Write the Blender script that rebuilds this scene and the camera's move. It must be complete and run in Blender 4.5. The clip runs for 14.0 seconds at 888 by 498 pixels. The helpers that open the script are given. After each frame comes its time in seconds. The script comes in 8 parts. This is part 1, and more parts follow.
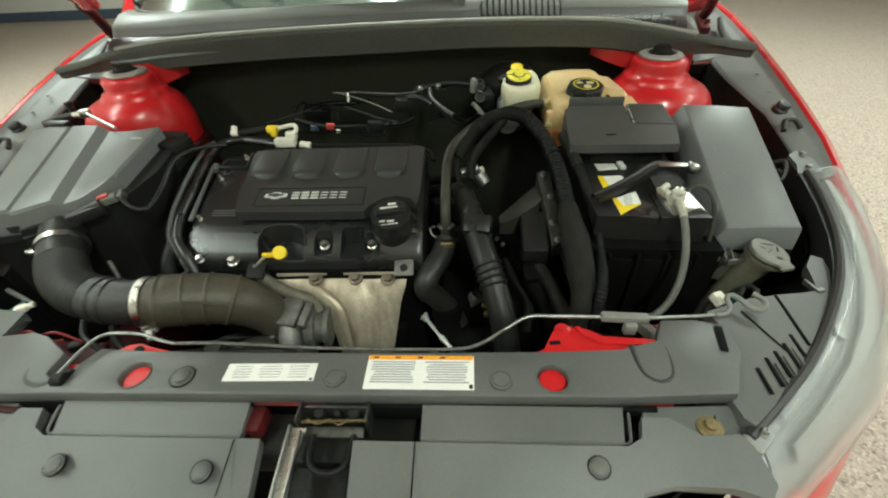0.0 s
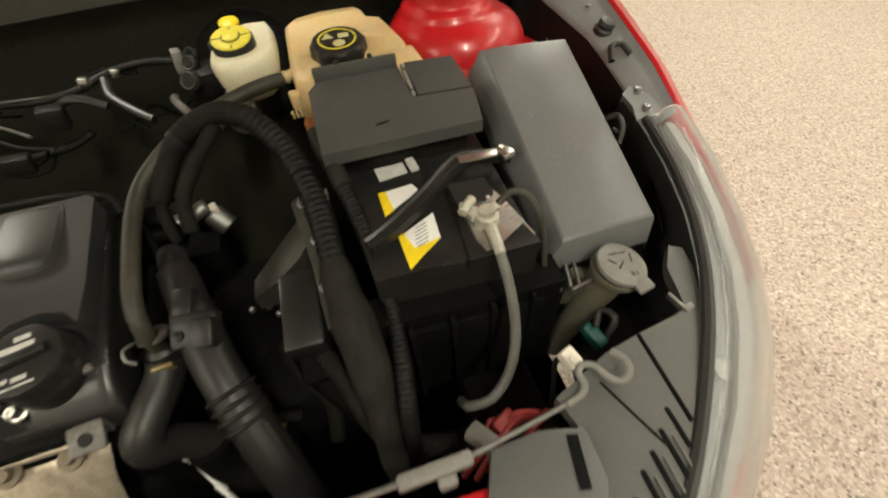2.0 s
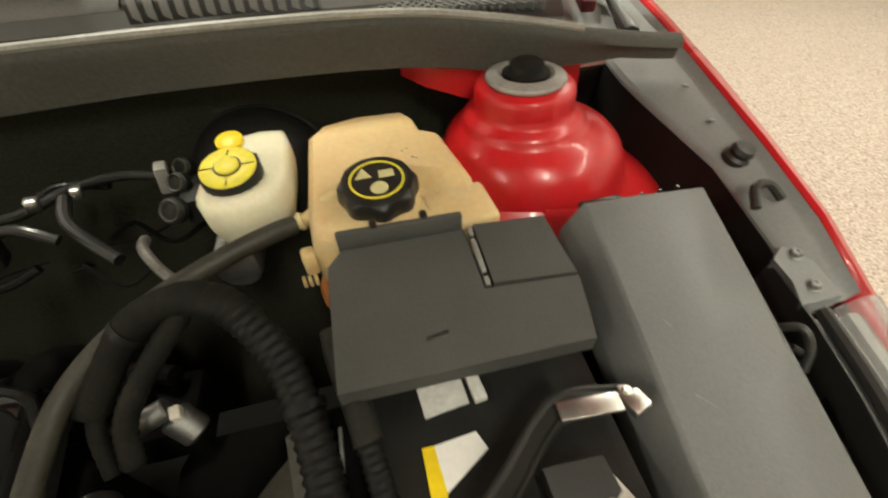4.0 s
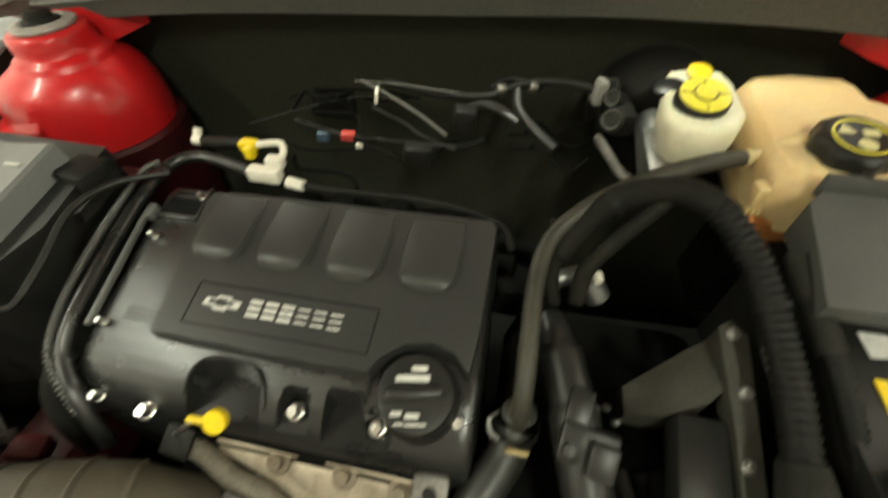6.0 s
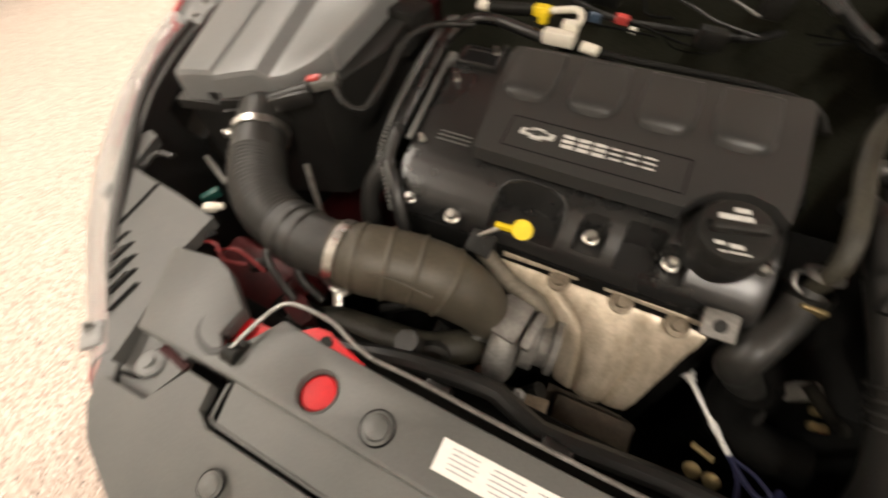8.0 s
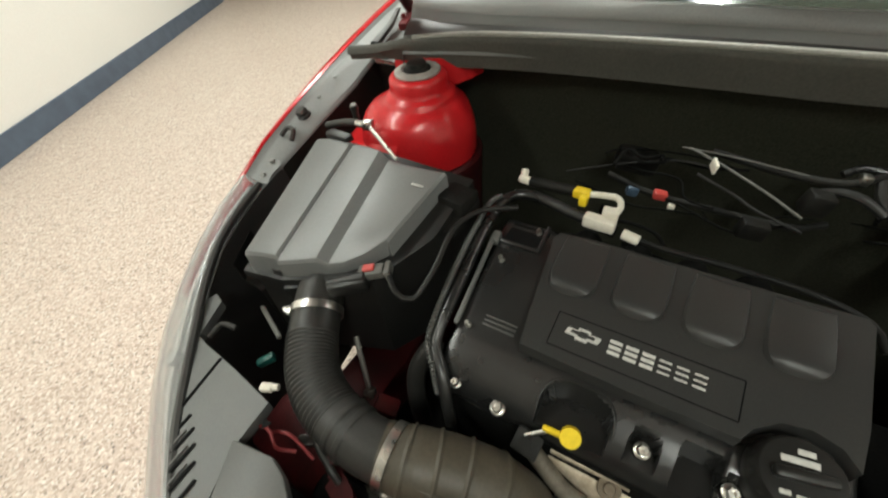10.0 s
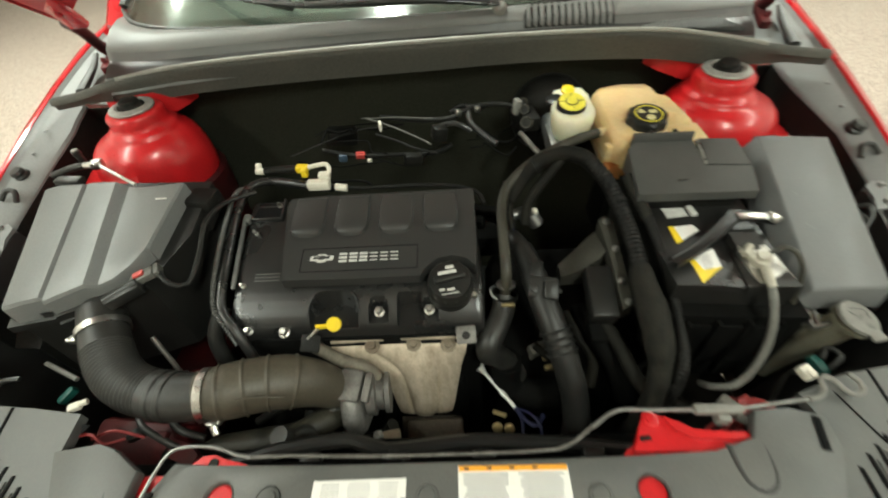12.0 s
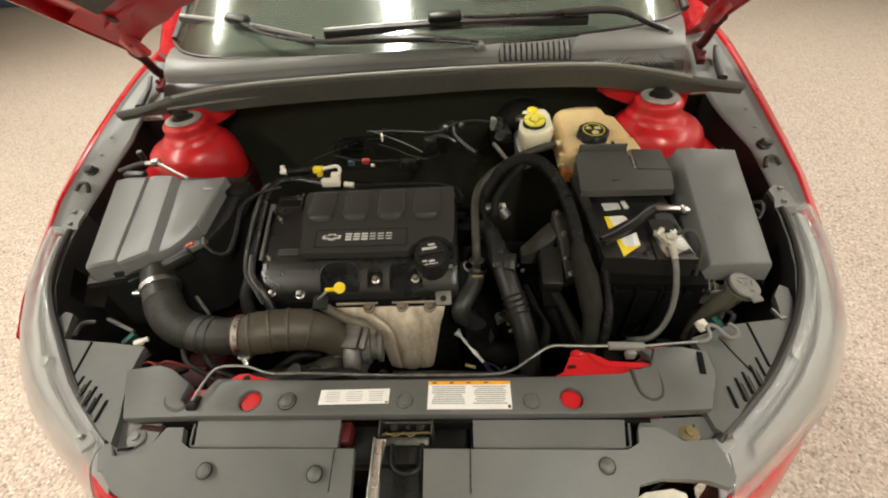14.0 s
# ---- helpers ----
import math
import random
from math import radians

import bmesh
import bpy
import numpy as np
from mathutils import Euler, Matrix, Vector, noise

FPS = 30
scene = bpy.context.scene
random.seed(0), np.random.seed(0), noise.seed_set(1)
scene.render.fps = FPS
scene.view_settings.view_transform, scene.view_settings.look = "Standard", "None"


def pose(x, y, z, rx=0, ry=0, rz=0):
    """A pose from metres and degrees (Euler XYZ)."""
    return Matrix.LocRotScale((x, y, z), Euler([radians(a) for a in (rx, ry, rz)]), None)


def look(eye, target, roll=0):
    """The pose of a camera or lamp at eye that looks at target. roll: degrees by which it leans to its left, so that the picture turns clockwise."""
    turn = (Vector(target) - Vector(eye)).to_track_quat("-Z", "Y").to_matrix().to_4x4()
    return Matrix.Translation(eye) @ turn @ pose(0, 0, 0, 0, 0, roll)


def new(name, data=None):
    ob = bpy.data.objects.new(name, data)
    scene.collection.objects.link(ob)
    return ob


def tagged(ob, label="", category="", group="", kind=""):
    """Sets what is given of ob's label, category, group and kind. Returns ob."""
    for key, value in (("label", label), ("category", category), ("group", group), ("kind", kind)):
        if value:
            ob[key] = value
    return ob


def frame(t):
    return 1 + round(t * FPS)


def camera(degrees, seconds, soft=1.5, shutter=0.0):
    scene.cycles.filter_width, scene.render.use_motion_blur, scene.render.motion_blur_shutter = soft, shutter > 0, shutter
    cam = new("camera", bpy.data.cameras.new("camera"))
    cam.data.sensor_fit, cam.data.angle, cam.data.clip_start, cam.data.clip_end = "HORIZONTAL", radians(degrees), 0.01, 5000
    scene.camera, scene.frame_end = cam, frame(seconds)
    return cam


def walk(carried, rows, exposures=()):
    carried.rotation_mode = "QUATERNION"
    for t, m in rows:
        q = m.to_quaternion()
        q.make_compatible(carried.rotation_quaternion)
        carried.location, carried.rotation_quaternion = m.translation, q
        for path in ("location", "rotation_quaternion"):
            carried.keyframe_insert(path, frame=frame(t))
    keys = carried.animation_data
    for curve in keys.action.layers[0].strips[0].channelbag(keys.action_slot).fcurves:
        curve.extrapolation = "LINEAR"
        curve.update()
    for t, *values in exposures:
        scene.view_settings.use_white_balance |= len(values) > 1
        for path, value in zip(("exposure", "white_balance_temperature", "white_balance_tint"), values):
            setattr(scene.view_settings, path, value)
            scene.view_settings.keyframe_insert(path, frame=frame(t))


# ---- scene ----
cam = camera(94.5, 14.0, soft=2.0, shutter=0.6)
PATH = [
    (0, (0.178, 0.068, 1.196), (0.065, 1.612, -0.071), -3.1),
    (0.5, (0.186, 0.119, 1.19), (0.17, 1.658, -0.086), 0.3),
    (1, (0.228, 0.209, 1.188), (0.538, 1.65, -0.163), -2.7),
    (1.5, (0.324, 0.275, 1.156), (0.665, 1.606, -0.297), -5.0),
    (2, (0.383, 0.349, 1.135), (0.705, 1.615, -0.38), -5.2),
    (2.5, (0.411, 0.416, 1.128), (0.761, 1.675, -0.387), -4.7),
    (2.7, (0.422, 0.448, 1.124), (0.78, 1.722, -0.375), -4.3),
    (5, (0.341, 0.634, 1.162), (0.366, 2.066, -0.234), -2.5),
    (5.5, (0.213, 0.597, 1.187), (0.04, 1.998, -0.23), -2.0),
    (6, (0.117, 0.507, 1.154), (-0.216, 1.783, -0.349), -3.6),
    (6.5, (0.09, 0.452, 1.132), (-0.244, 1.622, -0.456), -5.7),
    (7, (0.059, 0.396, 1.124), (-0.253, 1.471, -0.533), -7.7),
    (7.5, (0.009, 0.356, 1.118), (-0.365, 1.427, -0.53), -5.7),
    (8, (-0.067, 0.302, 1.118), (-0.691, 1.325, -0.483), -5.0),
    (8.2, (-0.079, 0.294, 1.12), (-0.799, 1.297, -0.453), -5.0),
    (10.3, (-0.132, 0.398, 1.244), (-0.964, 1.607, -0.114), -7.6),
    (10.5, (-0.115, 0.397, 1.241), (-0.875, 1.664, -0.107), -6.3),
    (11, (-0.047, 0.377, 1.258), (-0.569, 1.717, -0.132), -4.7),
    (11.5, (0.03, 0.314, 1.277), (-0.27, 1.667, -0.165), -5.8),
    (12, (0.075, 0.223, 1.31), (-0.023, 1.602, -0.136), -5.5),
    (12.5, (0.107, 0.113, 1.35), (0.039, 1.537, -0.053), -6.2),
    (13, (0.134, 0.048, 1.367), (-0.016, 1.491, -0.01), -6.0),
    (13.5, (0.131, 0.037, 1.379), (0.011, 1.497, 0.018), -4.7),
    (14, (0.126, 0.041, 1.379), (0.005, 1.495, 0.011), -4.8),
]
walk(cam, [(t, look(eye, target, roll)) for t, eye, target, roll in PATH], exposures=[(0.0, -0.06, 5900, -4), (0.5, 0.11, 6100, 0), (1.0, 0.03, 6400, 6), (1.5, -0.1, 6700, 8), (2.5, -0.05, 6900, 10), (5.0, -0.06, 6800, 7), (5.5, 0.12, 6800, 3), (6.5, 0.38, 6600, -1), (7.5, 0.63, 6600, 5), (8.0, 0.2, 6900, 20), (10.5, -0.24, 6000, 4), (11.0, 0.0, 5950, 0), (11.5, 0.24, 5800, -8), (12.0, 0.12, 6200, 2), (13.0, -0.04, 6500, 10), (14.0, -0.17, 6600, 12)])

# ---- light ----
world = bpy.data.worlds.new("world")
scene.world = world
world.use_nodes = True
world.node_tree.nodes["Background"].inputs["Color"].default_value = (1.0, 0.9, 0.76, 1)
world.node_tree.nodes["Background"].inputs["Strength"].default_value = 0.02
LAMP_COLOUR = (1.0, 1.0, 0.88)
# Place in plan, length of the run, power.
LAMPS = [(-2.2, 0.15, 3.4, 78.0), (0.9, -1.2, 1.2, 56.0), (3.2, 0.2, 3.4, 52.0), (-0.34, 1.7, 0.7, 70.0), (-3.3, 3.6, 1.2, 103.0), (3.2, 3.6, 1.2, 81.0)]


# ---- materials ----
def mat(name, colour, rough=0.5, metal=0.0, grain=0.0, grain_size=0.004, blotch=0.0, blotch_size=0.08, bump=0.0, bump_size=0.002,
        coat=0.0, transmission=0.0, ior=1.45, subsurface=0.0, tint=None, speckle=None, random_tone=0.0, emit=0.0, spec=0.5, stretch=1.0):
    """A surface with fine grain, broad stains and relief, at real size."""
    m = bpy.data.materials.new(name)
    m.use_nodes = True
    nodes, links = m.node_tree.nodes, m.node_tree.links
    p = nodes["Principled BSDF"]
    p.inputs["Base Color"].default_value = (*colour, 1)
    p.inputs["Roughness"].default_value = rough
    p.inputs["Metallic"].default_value = metal
    p.inputs["IOR"].default_value = ior
    p.inputs["Specular IOR Level"].default_value = spec
    p.inputs["Coat Weight"].default_value = coat
    p.inputs["Coat Roughness"].default_value = 0.06
    p.inputs["Transmission Weight"].default_value = transmission
    if subsurface:
        p.inputs["Subsurface Weight"].default_value = subsurface
        p.inputs["Subsurface Radius"].default_value = (0.02, 0.012, 0.006)
        p.inputs["Subsurface Scale"].default_value = 1.0
    if emit:
        p.inputs["Emission Color"].default_value = (*LAMP_COLOUR, 1)
        p.inputs["Emission Strength"].default_value = emit
    coords = nodes.new("ShaderNodeTexCoord")

    def noise_at(size, detail=4.0):
        n = nodes.new("ShaderNodeTexNoise")
        n.inputs["Scale"].default_value = 1.0 / size
        n.inputs["Detail"].default_value = detail
        links.new(coords.outputs["Object"], n.inputs["Vector"])
        return n

    last = None
    if grain or blotch or speckle or random_tone:
        base = nodes.new("ShaderNodeRGB")
        base.outputs[0].default_value = (*colour, 1)
        last = base.outputs[0]
        if blotch:
            n = noise_at(blotch_size, 5.0)
            if stretch != 1.0:
                squash = nodes.new("ShaderNodeMapping")
                squash.inputs["Scale"].default_value = (1.0, 1.0, 1.0 / stretch)
                links.new(coords.outputs["Object"], squash.inputs["Vector"])
                links.new(squash.outputs["Vector"], n.inputs["Vector"])
            ramp = nodes.new("ShaderNodeMapRange")
            ramp.inputs["From Min"].default_value, ramp.inputs["From Max"].default_value = 0.35, 0.7
            links.new(n.outputs["Fac"], ramp.inputs["Value"])
            scaled = nodes.new("ShaderNodeMath")
            scaled.operation = "MULTIPLY"
            scaled.inputs[1].default_value = blotch
            links.new(ramp.outputs["Result"], scaled.inputs[0])
            mix = nodes.new("ShaderNodeMix")
            mix.data_type = "RGBA"
            links.new(scaled.outputs[0], mix.inputs["Factor"])
            links.new(last, mix.inputs["A"])
            mix.inputs["B"].default_value = (*(tint or tuple(c * 0.4 for c in colour)), 1)
            last = mix.outputs["Result"]
            rr = nodes.new("ShaderNodeMapRange")
            rr.inputs["To Min"].default_value, rr.inputs["To Max"].default_value = max(0.03, rough - 0.1), min(1, rough + 0.14)
            links.new(n.outputs["Fac"], rr.inputs["Value"])
            links.new(rr.outputs["Result"], p.inputs["Roughness"])
        if speckle:
            v = nodes.new("ShaderNodeTexVoronoi")
            v.inputs["Scale"].default_value = 1.0 / speckle
            links.new(coords.outputs["Object"], v.inputs["Vector"])
            sep = nodes.new("ShaderNodeSeparateColor")
            links.new(v.outputs["Color"], sep.inputs["Color"])
            ramp = nodes.new("ShaderNodeValToRGB")
            ramp.color_ramp.interpolation = "CONSTANT"
            tones = [(0.0, (0.52, 0.42, 0.355)), (0.3, (0.41, 0.32, 0.265)), (0.48, (0.63, 0.545, 0.47)), (0.66, (0.3, 0.225, 0.178)), (0.78, (0.53, 0.43, 0.365)), (0.9, (0.7, 0.66, 0.6)), (0.965, (0.13, 0.1, 0.083))]
            for k, (at, tone) in enumerate(tones):
                e = ramp.color_ramp.elements[k] if k < 2 else ramp.color_ramp.elements.new(at)
                e.position, e.color = at, (*tone, 1)
            links.new(sep.outputs["Red"], ramp.inputs["Fac"])
            mix = nodes.new("ShaderNodeMix")
            mix.data_type = "RGBA"
            mix.inputs["Factor"].default_value = 0.66
            links.new(last, mix.inputs["A"])
            links.new(ramp.outputs["Color"], mix.inputs["B"])
            last = mix.outputs["Result"]
        if grain:
            n = noise_at(grain_size, 2.0)
            rng = nodes.new("ShaderNodeMapRange")
            rng.inputs["From Min"].default_value, rng.inputs["From Max"].default_value = 0.25, 0.75
            rng.inputs["To Min"].default_value, rng.inputs["To Max"].default_value = 1 - grain, 1 + grain
            links.new(n.outputs["Fac"], rng.inputs["Value"])
            mul = nodes.new("ShaderNodeMix")
            mul.data_type, mul.blend_type = "RGBA", "MULTIPLY"
            mul.inputs["Factor"].default_value = 1.0
            links.new(last, mul.inputs["A"])
            links.new(rng.outputs["Result"], mul.inputs["B"])
            last = mul.outputs["Result"]
        links.new(last, p.inputs["Base Color"])
    if bump:
        n = noise_at(bump_size, 3.0)
        b = nodes.new("ShaderNodeBump")
        b.inputs["Strength"].default_value = bump
        b.inputs["Distance"].default_value = bump_size * 0.4
        links.new(n.outputs["Fac"], b.inputs["Height"])
        links.new(b.outputs["Normal"], p.inputs["Normal"])
    return m


RED = mat("red_paint", (0.52, 0.008, 0.014), 0.26, grain=0.05, blotch=0.25, blotch_size=0.15, tint=(0.42, 0.02, 0.022), coat=0.7)
RED_IN = mat("red_primer_paint", (0.55, 0.012, 0.016), 0.3, grain=0.08, blotch=0.35, blotch_size=0.06, tint=(0.36, 0.02, 0.02), coat=0.25, bump=0.05, bump_size=0.003)
PANEL = mat("grey_black_textured_plastic", (0.092, 0.094, 0.09), 0.4, grain=0.08, grain_size=0.002, blotch=0.45, blotch_size=0.11, tint=(0.155, 0.15, 0.137), bump=0.1, bump_size=0.0016)
PANEL_PALE = mat("weathered_grey_trim", (0.15, 0.152, 0.145), 0.4, grain=0.12, grain_size=0.002, blotch=0.4, blotch_size=0.12, tint=(0.2, 0.195, 0.18), bump=0.12, bump_size=0.0016)
PANEL_DEEP = mat("shadow_gap_plastic", (0.006, 0.006, 0.006), 0.7, grain=0.2, spec=0.1)
BLACK = mat("black_plastic", (0.0135, 0.0134, 0.0125), 0.36, spec=0.42, grain=0.2, grain_size=0.003, blotch=0.4, blotch_size=0.05, tint=(0.02, 0.018, 0.015), bump=0.14, bump_size=0.002)
GLOSS = mat("glossy_black_cam_cover", (0.013, 0.013, 0.0125), 0.27, spec=0.75, grain=0.14, grain_size=0.002, blotch=0.3, blotch_size=0.06, tint=(0.035, 0.033, 0.03), bump=0.05, bump_size=0.002)
COVER = mat("satin_black_engine_plastic", (0.031, 0.031, 0.0298), 0.36, grain=0.14, grain_size=0.0015, blotch=0.3, blotch_size=0.07, tint=(0.036, 0.034, 0.03), bump=0.2, bump_size=0.0012)
LIDGREY = mat("dark_grey_moulded_plastic", (0.125, 0.129, 0.128), 0.34, grain=0.12, grain_size=0.002, blotch=0.35, blotch_size=0.08, tint=(0.16, 0.155, 0.145), bump=0.15, bump_size=0.0014)
RUBBER = mat("black_rubber", (0.021, 0.0205, 0.0185), 0.42, spec=0.5, grain=0.2, blotch=0.5, blotch_size=0.05, tint=(0.024, 0.022, 0.018), bump=0.2, bump_size=0.003)
LOOM = mat("dusty_loom_tape", (0.0065, 0.0062, 0.005), 0.7, spec=0.16, grain=0.3, grain_size=0.003, blotch=0.6, blotch_size=0.03, tint=(0.02, 0.018, 0.013), bump=0.45, bump_size=0.004)
OLD_RUBBER = mat("dusty_rubber_hose", (0.022, 0.0205, 0.0145), 0.52, grain=0.22, blotch=0.6, blotch_size=0.035, tint=(0.06, 0.054, 0.038), bump=0.25, bump_size=0.003)
SEAL = mat("foam_cowl_seal", (0.058, 0.057, 0.048), 0.72, grain=0.2, blotch=0.5, blotch_size=0.09, tint=(0.085, 0.08, 0.065), bump=0.3, bump_size=0.002)
FELT = mat("dark_firewall_felt", (0.022, 0.0225, 0.0152), 0.95, spec=0.15, grain=0.35, grain_size=0.003, blotch=0.5, blotch_size=0.12, tint=(0.029, 0.028, 0.02), bump=0.5, bump_size=0.004)
# Near-black for black parts, and in place of deep shade in cavities.
VOID = mat("void_black", (0.0075, 0.0075, 0.007), 0.5, spec=0.22, grain=0.3, blotch=0.55, blotch_size=0.05, tint=(0.018, 0.0165, 0.0125), bump=0.3, bump_size=0.006)
# Black plastic, also put on deep castings in place of the bay's shade.
DEEP = mat("deep_bay_black", (0.0045, 0.0045, 0.0042), 0.75, spec=0.06, grain=0.3, blotch=0.5, blotch_size=0.05, tint=(0.006, 0.0056, 0.0046), bump=0.2, bump_size=0.005)
SHIELD = mat("stamped_aluminium_shield", (0.53, 0.455, 0.355), 0.4, metal=0.45, grain=0.14, grain_size=0.004, blotch=0.6, blotch_size=0.012, stretch=9.0, tint=(0.3, 0.24, 0.16), bump=0.25, bump_size=0.006)
SHIELD_DARK = mat("heat_stained_shield", (0.2, 0.165, 0.12), 0.55, metal=0.5, grain=0.25, blotch=0.6, blotch_size=0.03, tint=(0.1, 0.075, 0.05), bump=0.35, bump_size=0.005)
CASTING = mat("cast_aluminium", (0.34, 0.33, 0.31), 0.5, metal=0.7, grain=0.2, blotch=0.5, blotch_size=0.03, tint=(0.16, 0.14, 0.12), bump=0.4, bump_size=0.003)
DARK_METAL = mat("dark_metal_casting", (0.19, 0.18, 0.165), 0.55, metal=0.5, grain=0.2, blotch=0.6, blotch_size=0.02, tint=(0.05, 0.045, 0.038), bump=0.4, bump_size=0.003)
STEEL = mat("zinc_plated_steel", (0.68, 0.67, 0.63), 0.28, metal=1.0, grain=0.1, blotch=0.3, blotch_size=0.012, tint=(0.4, 0.38, 0.34), bump=0.06)
DULL_STEEL = mat("dull_steel", (0.3, 0.3, 0.29), 0.42, metal=0.9, grain=0.15, blotch=0.4, blotch_size=0.02, tint=(0.17, 0.16, 0.14), bump=0.1)
BRASS = mat("yellow_passivated_steel", (0.36, 0.28, 0.14), 0.45, metal=0.8, grain=0.15, blotch=0.4, blotch_size=0.01)
CHROME = mat("satin_chrome_trim", (0.75, 0.74, 0.72), 0.2, metal=1.0, grain=0.05)
CREAM = mat("amber_translucent_tank", (0.66, 0.5, 0.27), 0.34, grain=0.06, grain_size=0.006, blotch=0.5, blotch_size=0.05, tint=(0.62, 0.42, 0.19), subsurface=0.5, bump=0.08, bump_size=0.01)
COOLANT = mat("orange_coolant_in_tank", (0.62, 0.25, 0.08), 0.35, blotch=0.3, blotch_size=0.02, subsurface=0.3)
MILK = mat("milky_reservoir_plastic", (0.7, 0.665, 0.5), 0.36, grain=0.05, blotch=0.3, blotch_size=0.03, tint=(0.62, 0.56, 0.36), subsurface=0.4, bump=0.06)
MILK_DIM = mat("smoky_washer_neck_plastic", (0.11, 0.103, 0.075), 0.4, grain=0.1, blotch=0.4, blotch_size=0.03, subsurface=0.2)
YELLOW = mat("yellow_plastic", (0.85, 0.62, 0.02), 0.38, grain=0.06, blotch=0.25, blotch_size=0.012, tint=(0.55, 0.38, 0.02))
CAPYELLOW = mat("yellow_cap_print", (0.76, 0.66, 0.06), 0.4, grain=0.08, blotch=0.3, blotch_size=0.01, tint=(0.5, 0.42, 0.05))
WHITE = mat("white_plastic", (0.76, 0.72, 0.62), 0.4, grain=0.06, blotch=0.3, blotch_size=0.012, tint=(0.55, 0.5, 0.4))
PAPER = mat("white_sticker_paper", (0.8, 0.78, 0.74), 0.5, grain=0.04, blotch=0.2, blotch_size=0.03, tint=(0.66, 0.63, 0.57))
ORANGE = mat("orange_sticker_band", (0.85, 0.36, 0.03), 0.5, grain=0.04)
INK = mat("grey_print", (0.3, 0.3, 0.3), 0.6, grain=0.1)
DARK_INK = mat("black_print", (0.03, 0.03, 0.03), 0.55, grain=0.1)
PALE = mat("pale_grey_print", (0.62, 0.61, 0.57), 0.42, grain=0.08, blotch=0.3, blotch_size=0.006)
GREY_CABLE = mat("grey_cable_sleeve", (0.2, 0.195, 0.175), 0.5, grain=0.1, blotch=0.4, blotch_size=0.02, tint=(0.12, 0.11, 0.1))
SLEEVE = mat("dark_grey_cable_sleeve", (0.125, 0.123, 0.11), 0.48, grain=0.15, blotch=0.4, blotch_size=0.02, tint=(0.06, 0.056, 0.05), bump=0.15)
GREEN = mat("teal_connector", (0.01, 0.08, 0.065), 0.4, grain=0.1, blotch=0.3, blotch_size=0.01)
PINK = mat("red_connector_clip", (0.5, 0.06, 0.05), 0.4, grain=0.08, blotch=0.3, blotch_size=0.005)
RAIL = mat("grey_fender_flange", (0.185, 0.19, 0.187), 0.46, grain=0.08, blotch=0.35, blotch_size=0.09, tint=(0.23, 0.225, 0.215), bump=0.06)
# Beige of the floor as it shows through the lens edge, put into a rim.
OUTER_RIM = mat("lens_edge_beige", (0.36, 0.32, 0.26), 0.4, grain=0.06, blotch=0.3, blotch_size=0.08)
BEZEL = mat("lamp_bezel", (0.31, 0.3, 0.28), 0.4, grain=0.06, blotch=0.4, blotch_size=0.1, tint=(0.3, 0.295, 0.28))
HOUSING = mat("headlamp_housing", (0.25, 0.247, 0.235), 0.4, grain=0.06, blotch=0.4, blotch_size=0.12, tint=(0.33, 0.33, 0.33))
LENS = mat("headlamp_clear_lens", (0.76, 0.765, 0.765), 0.06, transmission=0.91, ior=1.22, grain=0.03, blotch=0.3, blotch_size=0.1, tint=(0.7, 0.69, 0.66))
GLASS = mat("windscreen_glass", (0.3, 0.36, 0.3), 0.04, transmission=0.94, ior=1.45, grain=0.05, blotch=0.3, blotch_size=0.25, tint=(0.3, 0.37, 0.31))
# Body red darkened for shade low down, in holes and gaps; some grime.
RED_DIM = mat("shaded_grimy_red", (0.05, 0.004, 0.005), 0.5, grain=0.2, blotch=0.7, blotch_size=0.05, tint=(0.012, 0.006, 0.005), spec=0.25)
# Less dim copy of the same stained red, for shaded hinge and brackets.
RED_HALF_DIM = mat("half_shaded_red", (0.1, 0.01, 0.011), 0.5, spec=0.3, grain=0.2, blotch=0.8, blotch_size=0.05, tint=(0.025, 0.008, 0.008))
BOUNCE = mat("bounce_panel_grey", (0.13, 0.13, 0.12), 0.9, grain=0.3, blotch=0.3, blotch_size=0.1, bump=0.4, bump_size=0.004)
# Lighter than the fuse lid's grey: the lid's reflected sheen is put in.
AIRLID = mat("air_box_grey_sheen", (0.155, 0.158, 0.156), 0.3, grain=0.12, grain_size=0.002, blotch=0.35, blotch_size=0.08, tint=(0.17, 0.165, 0.155), bump=0.12, bump_size=0.0014)
FLOOR = mat("flake_epoxy_floor", (0.4, 0.338, 0.288), 0.45, grain=0.14, grain_size=0.015, blotch=0.25, blotch_size=0.5, tint=(0.54, 0.457, 0.4), speckle=0.0075, bump=0.1, bump_size=0.006)
WALL = mat("white_wall_paint", (0.8, 0.78, 0.74), 0.55, grain=0.03, grain_size=0.01, blotch=0.12, blotch_size=0.6, tint=(0.72, 0.7, 0.66), bump=0.08, bump_size=0.004)
BLUE = mat("slate_blue_baseboard", (0.1, 0.13, 0.18), 0.45, grain=0.08, blotch=0.3, blotch_size=0.1)
CEIL = mat("ceiling_tile", (0.74, 0.73, 0.69), 0.8, grain=0.1, grain_size=0.006, blotch=0.1, blotch_size=0.4)
DIFFUSER = mat("lamp_diffuser", (0.9, 0.9, 0.86), 0.5, emit=7.5)
CABIN = mat("dark_cabin_trim", (0.09, 0.09, 0.088), 0.6, grain=0.15, blotch=0.3, blotch_size=0.1, bump=0.2, bump_size=0.002)
TYRE = mat("tyre_rubber", (0.02, 0.02, 0.02), 0.75, grain=0.2, bump=0.2)


